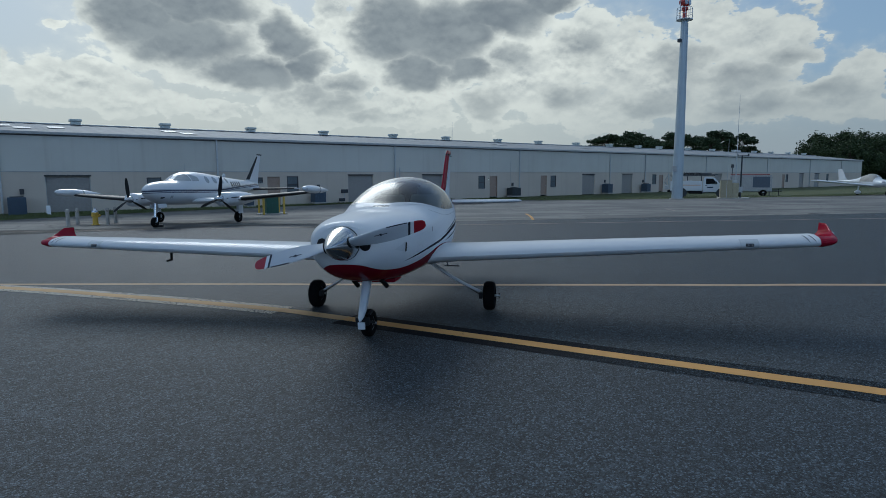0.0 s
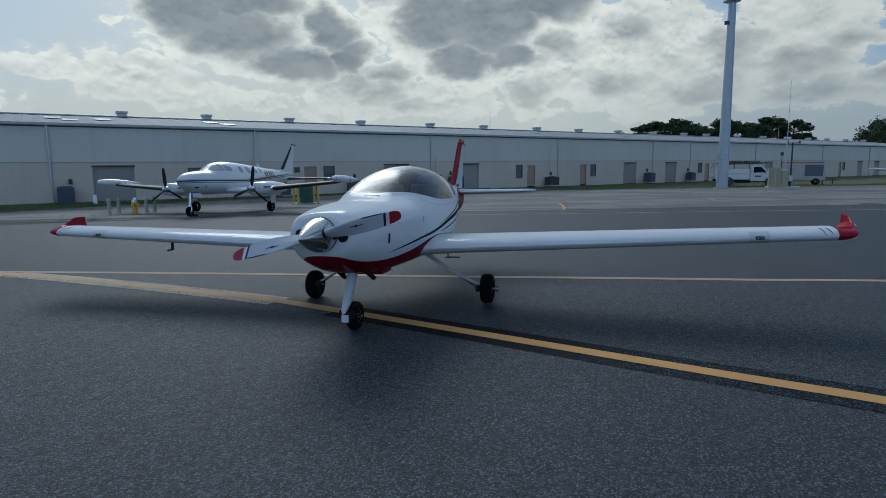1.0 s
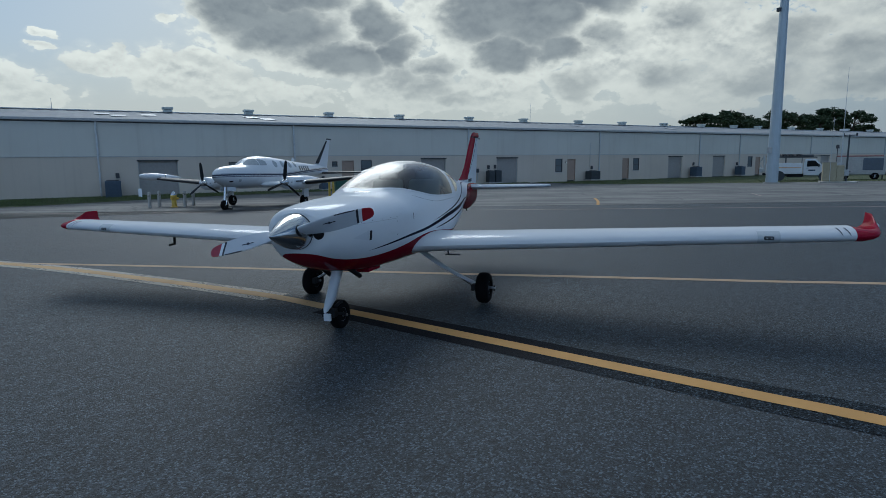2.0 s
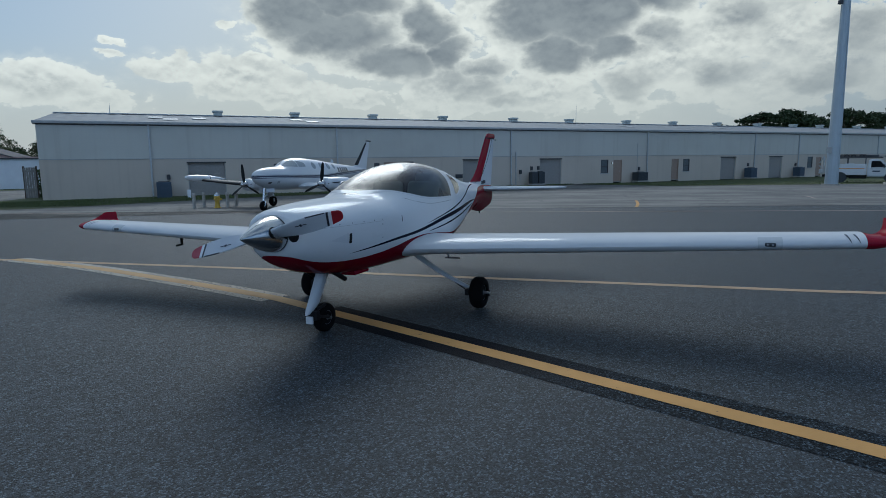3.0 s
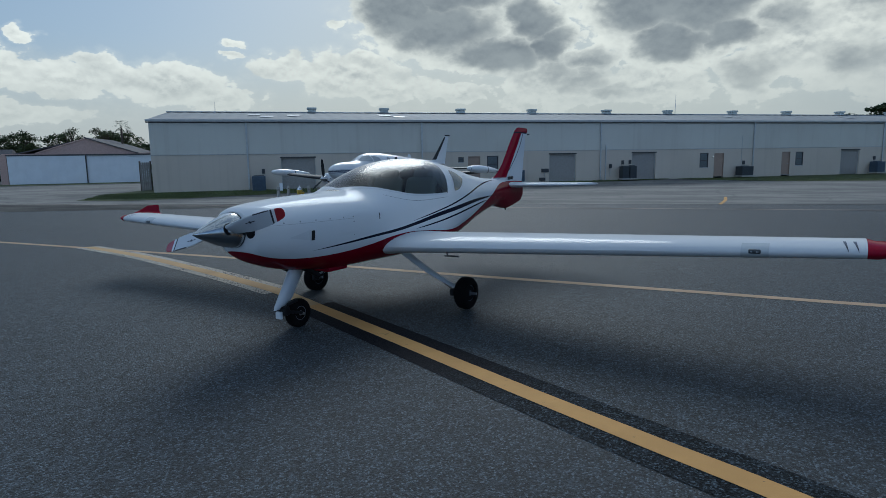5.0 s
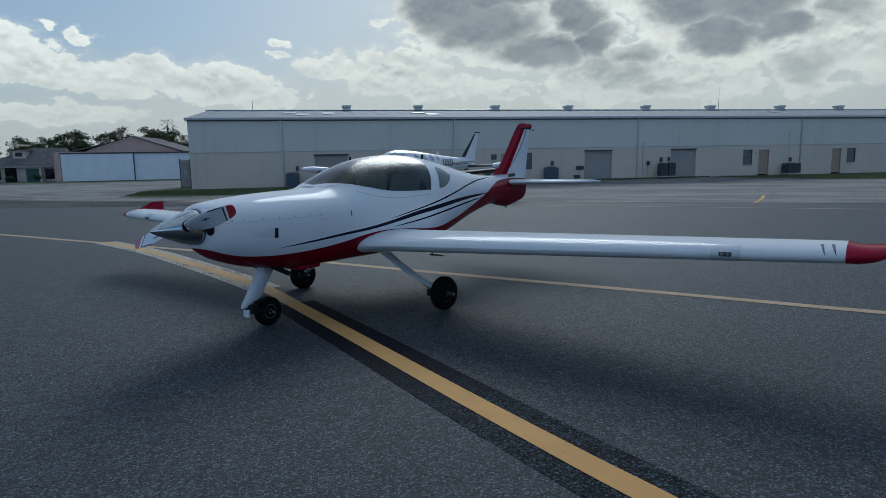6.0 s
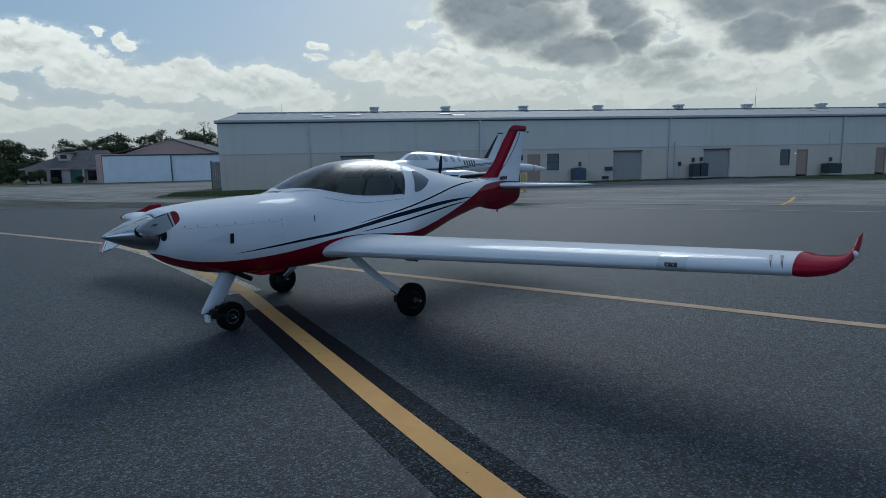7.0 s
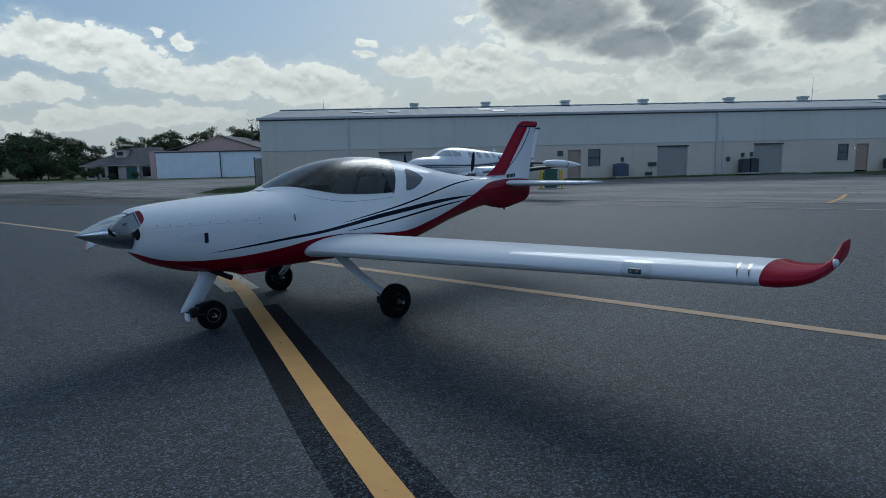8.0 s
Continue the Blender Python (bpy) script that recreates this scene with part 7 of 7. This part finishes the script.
def make_dense(name, seed, height, width, base, leaf_mat, label, category, clumps=34, clump=1.3, per=110, leaf=0.24, flat=0.75, stems=1):
    """A tree whose crown is many leafy clumps round limbs that leave one or more trunks."""
    rng = random.Random(seed)
    t = thing(name, Matrix.Translation((0, -400, 0)), label, category)
    bm = bmesh.new()
    centres = []
    middle, half = (base + height) / 2, (height - base) / 2
    roots = [(rng.uniform(-0.4, 0.4) * (stems - 1), rng.uniform(-0.4, 0.4) * (stems - 1)) for _ in range(stems)]
    for x, y in roots:
        rod(bm, (x, y, -0.3), (x * 1.4, y * 1.4, middle), height * 0.02, height * 0.009, 8)
    for i in range(clumps):
        a, v = rng.uniform(0, math.tau), rng.uniform(-1, 1)
        r = math.sqrt(1 - v * v) * rng.uniform(0.45, 1.0)
        c = Vector((r * width * math.cos(a), r * width * math.sin(a), middle + v * (half - 0.4 * clump)))
        centres.append((c.x, c.y, c.z, clump * rng.uniform(0.55, 1.25)))
        x, y = roots[i % stems]
        foot = Vector((x * 1.3, y * 1.3, max(base * 0.8, min(c.z - 0.35 * r * width, middle))))
        rod(bm, foot, c, height * 0.007, height * 0.002, 5)
    part("trunk", bm, bark, t, "brown trunk and limbs")
    link("crown", leaf_cloud(centres, per, leaf, rng, flat), leaf_mat, t, "dense uneven crown")
    return t


def put(tree, spots, seed):
    rng = random.Random(seed)
    for i, (x, y, s) in enumerate(spots):
        m = Matrix.Translation((x, y, ground_z(x, y))) @ Matrix.Rotation(rng.uniform(0, math.tau), 4, "Z")
        sc = Matrix.Diagonal((s * rng.uniform(0.9, 1.15), s * rng.uniform(0.9, 1.15), s, 1))
        if i == 0:
            tree.matrix_world = m @ sc
        else:
            c = copy_thing(tree, m)
            c.scale = (s * rng.uniform(0.9, 1.15), s * rng.uniform(0.9, 1.15), s)


thicket = make_dense("broadleaf_tree", 11, 6.4, 3.0, 0.2, leaf_oak, "dense dark green tree leafy down to the ground", "tree", 64, 0.95, 90, 0.19, 0.85, 2)
thicket_b = make_dense("broadleaf_tree", 23, 6.0, 3.4, 0.2, leaf_hedge, "dense dark green tree leafy down to the ground", "tree", 70, 0.9, 90, 0.19, 0.85, 3)
oak = make_dense("oak_tree", 29, 7.2, 2.0, 3.6, leaf_oak, "small oak with an open rounded crown", "tree", 26, 0.8, 70, 0.17, 0.75)
thin = make_tree("sparse_tree", 31, 8.0, leaf_oak, "tall half-bare tree with thin twigs", "tree", 5, 0.6, 16, 0.12, 0.75, 0.2)
pine = make_dense("pine_tree", 41, 11.0, 3.0, 6.6, leaf_pine, "tall dark pine with a clumped crown", "tree", 24, 1.1, 150, 0.26, 0.55)
pine_b = make_dense("pine_tree", 47, 11.0, 4.0, 6.0, leaf_pine, "tall dark pine with a clumped crown", "tree", 30, 1.25, 150, 0.28, 0.6)
wood = make_dense("broadleaf_tree", 61, 11.0, 4.6, 0.8, leaf_hedge, "dense dark broadleaf tree at the wood's edge", "tree", 70, 1.7, 110, 0.28, 0.85, 2)
bush = make_tree("shrub", 53, 3.0, leaf_hedge, "dense dark green shrub", "shrub", 4, 0.75, 60, 0.11, 1.0, 0.14, 0.9)

put(thicket, [(-47, 95, 0.95), (-53, 97, 1.0), (-59, 95, 1.02), (-65, 97, 1.05), (-72, 95, 1.05), (-80, 96, 1.1), (-90, 95, 1.15), (-102, 96, 1.2), (-56, 101, 1.1), (-68, 101, 1.1), (-15, 113, 1.0), (-26, 116, 0.95), (-36, 113, 0.9)], 1)
put(thicket_b, [(-50, 93, 0.95), (-56, 92, 0.95), (-62, 92, 1.0), (-69, 92, 1.0), (-76, 92, 1.05), (-85, 92, 1.1), (-96, 92, 1.15), (-45, 99, 0.9), (-62, 99, 1.1), (-75, 99, 1.1), (-20, 115, 0.95), (-31, 115, 0.9), (-42, 108, 0.9)], 2)
put(oak, [(-41.5, 104, 0.88), (-35.5, 106, 0.97), (-33.2, 104, 1.0), (-29.6, 106, 0.96), (-22.5, 108, 1.0), (-19.5, 105, 1.0), (-37.5, 108, 0.9)], 3)
put(thin, [(-51.5, 96, 1.02), (-25.5, 105, 1.03), (-22.8, 104, 1.05), (-47.5, 98, 0.85), (-60, 97, 0.95), (-20, 103, 0.98), (-39, 103, 0.85)], 9)
put(bush, [(-46, 90, 1.3), (-50, 90, 1.3), (-54, 90, 1.4), (-58, 90, 1.5), (-62, 89, 1.4), (-66, 90, 1.5), (-71, 89, 1.5), (-76, 88, 1.5), (-81, 88, 1.6), (-87, 88, 1.6), (-43.5, 91, 1.2), (-14, 100, 1.2), (-39.5, 84.0, 0.5), (-37.5, 83.5, 0.55), (-36.2, 84.2, 0.75), (-31.5, 84.6, 0.4), (-34.5, 84.4, 0.35), (-48, 88, 0.9), (-43, 88, 0.8), (-56, 87.5, 0.8)], 4)
put(pine, [(104, 80, 1.02), (116, 81, 1.02), (130, 80, 1.17), (144, 79, 1.08), (152, 81, 1.28), (165, 80, 0.95), (98, 82, 0.82), (174, 84, 0.9)], 5)
put(pine_b, [(110, 78, 1.07), (122, 82, 1.03), (136, 82, 1.12), (158, 79, 1.2), (148, 84, 1.15), (127, 84, 1.0)], 6)
put(wood, [(160, 61, 0.85), (165, 62, 1.05), (168, 58, 1.14), (173, 60, 1.12), (178, 54, 1.1), (160, 54, 0.9), (167, 50, 0.95), (174, 46, 0.95), (182, 42, 1.0), (184, 60, 1.2), (188, 50, 1.2), (191, 36, 1.1), (196, 44, 1.2), (172, 66, 1.15)], 8)
far_bush = make_tree("shrub", 59, 5.5, leaf_hedge, "dense dark undergrowth at the wood's edge", "shrub", 3, 1.5, 140, 0.2, 1.0, 0.18)
put(far_bush, [(158, 54, 1.2), (163, 47, 1.3), (168, 43, 1.4), (174, 38, 1.4), (180, 34, 1.4), (186, 30, 1.5), (192, 26, 1.5), (162, 58, 1.3), (170, 52, 1.6), (178, 46, 1.6)], 7)


def make_palm(x, y, h, seed):
    rng = random.Random(seed)
    t = thing("palm_tree", Matrix.Translation((x, y, ground_z(x, y))), "fan palm with a ragged round crown", "palm tree", "palms")
    prof = [(-0.2, 0.2), (0.3, 0.17), (h * 0.5, 0.13), (h * 0.92, 0.14), (h, 0.06)]
    link("trunk", turned(prof, "Z", 10), bark, t, "slim ringed trunk", True)
    verts, faces = [], []
    for i in range(34):
        a, up = rng.uniform(0, math.tau), rng.uniform(-0.7, 1.2)
        d = Vector((math.cos(a), math.sin(a), up)).normalized()
        root, mid = Vector((0, 0, h)), Vector((0, 0, h)) + d * rng.uniform(0.6, 0.9)
        side = d.cross(Vector((0, 0, 1))).normalized()
        k = len(verts)
        verts += [root - side * 0.02, root + side * 0.02, mid]
        faces.append((k, k + 1, k + 2))
        for j in range(-5, 6):
            f = (d * 0.8 + side * j * 0.2 + Vector((0, 0, -0.05 * abs(j)))).normalized()
            tip = mid + f * rng.uniform(0.5, 0.75) + Vector((0, 0, -0.15))
            w = side * 0.04
            k = len(verts)
            verts += [mid - w * 0.4, mid + w * 0.4, tip + w * 0.3, tip - w * 0.3]
            faces.append((k, k + 1, k + 2, k + 3))
    link("crown", mesh(verts, faces), leaf_palm, t, "fan-shaped fronds")


make_palm(-18.2, 96, 7.6, 1)
make_palm(-12.6, 97, 5.8, 2)
make_palm(-10.5, 95, 5.4, 3)
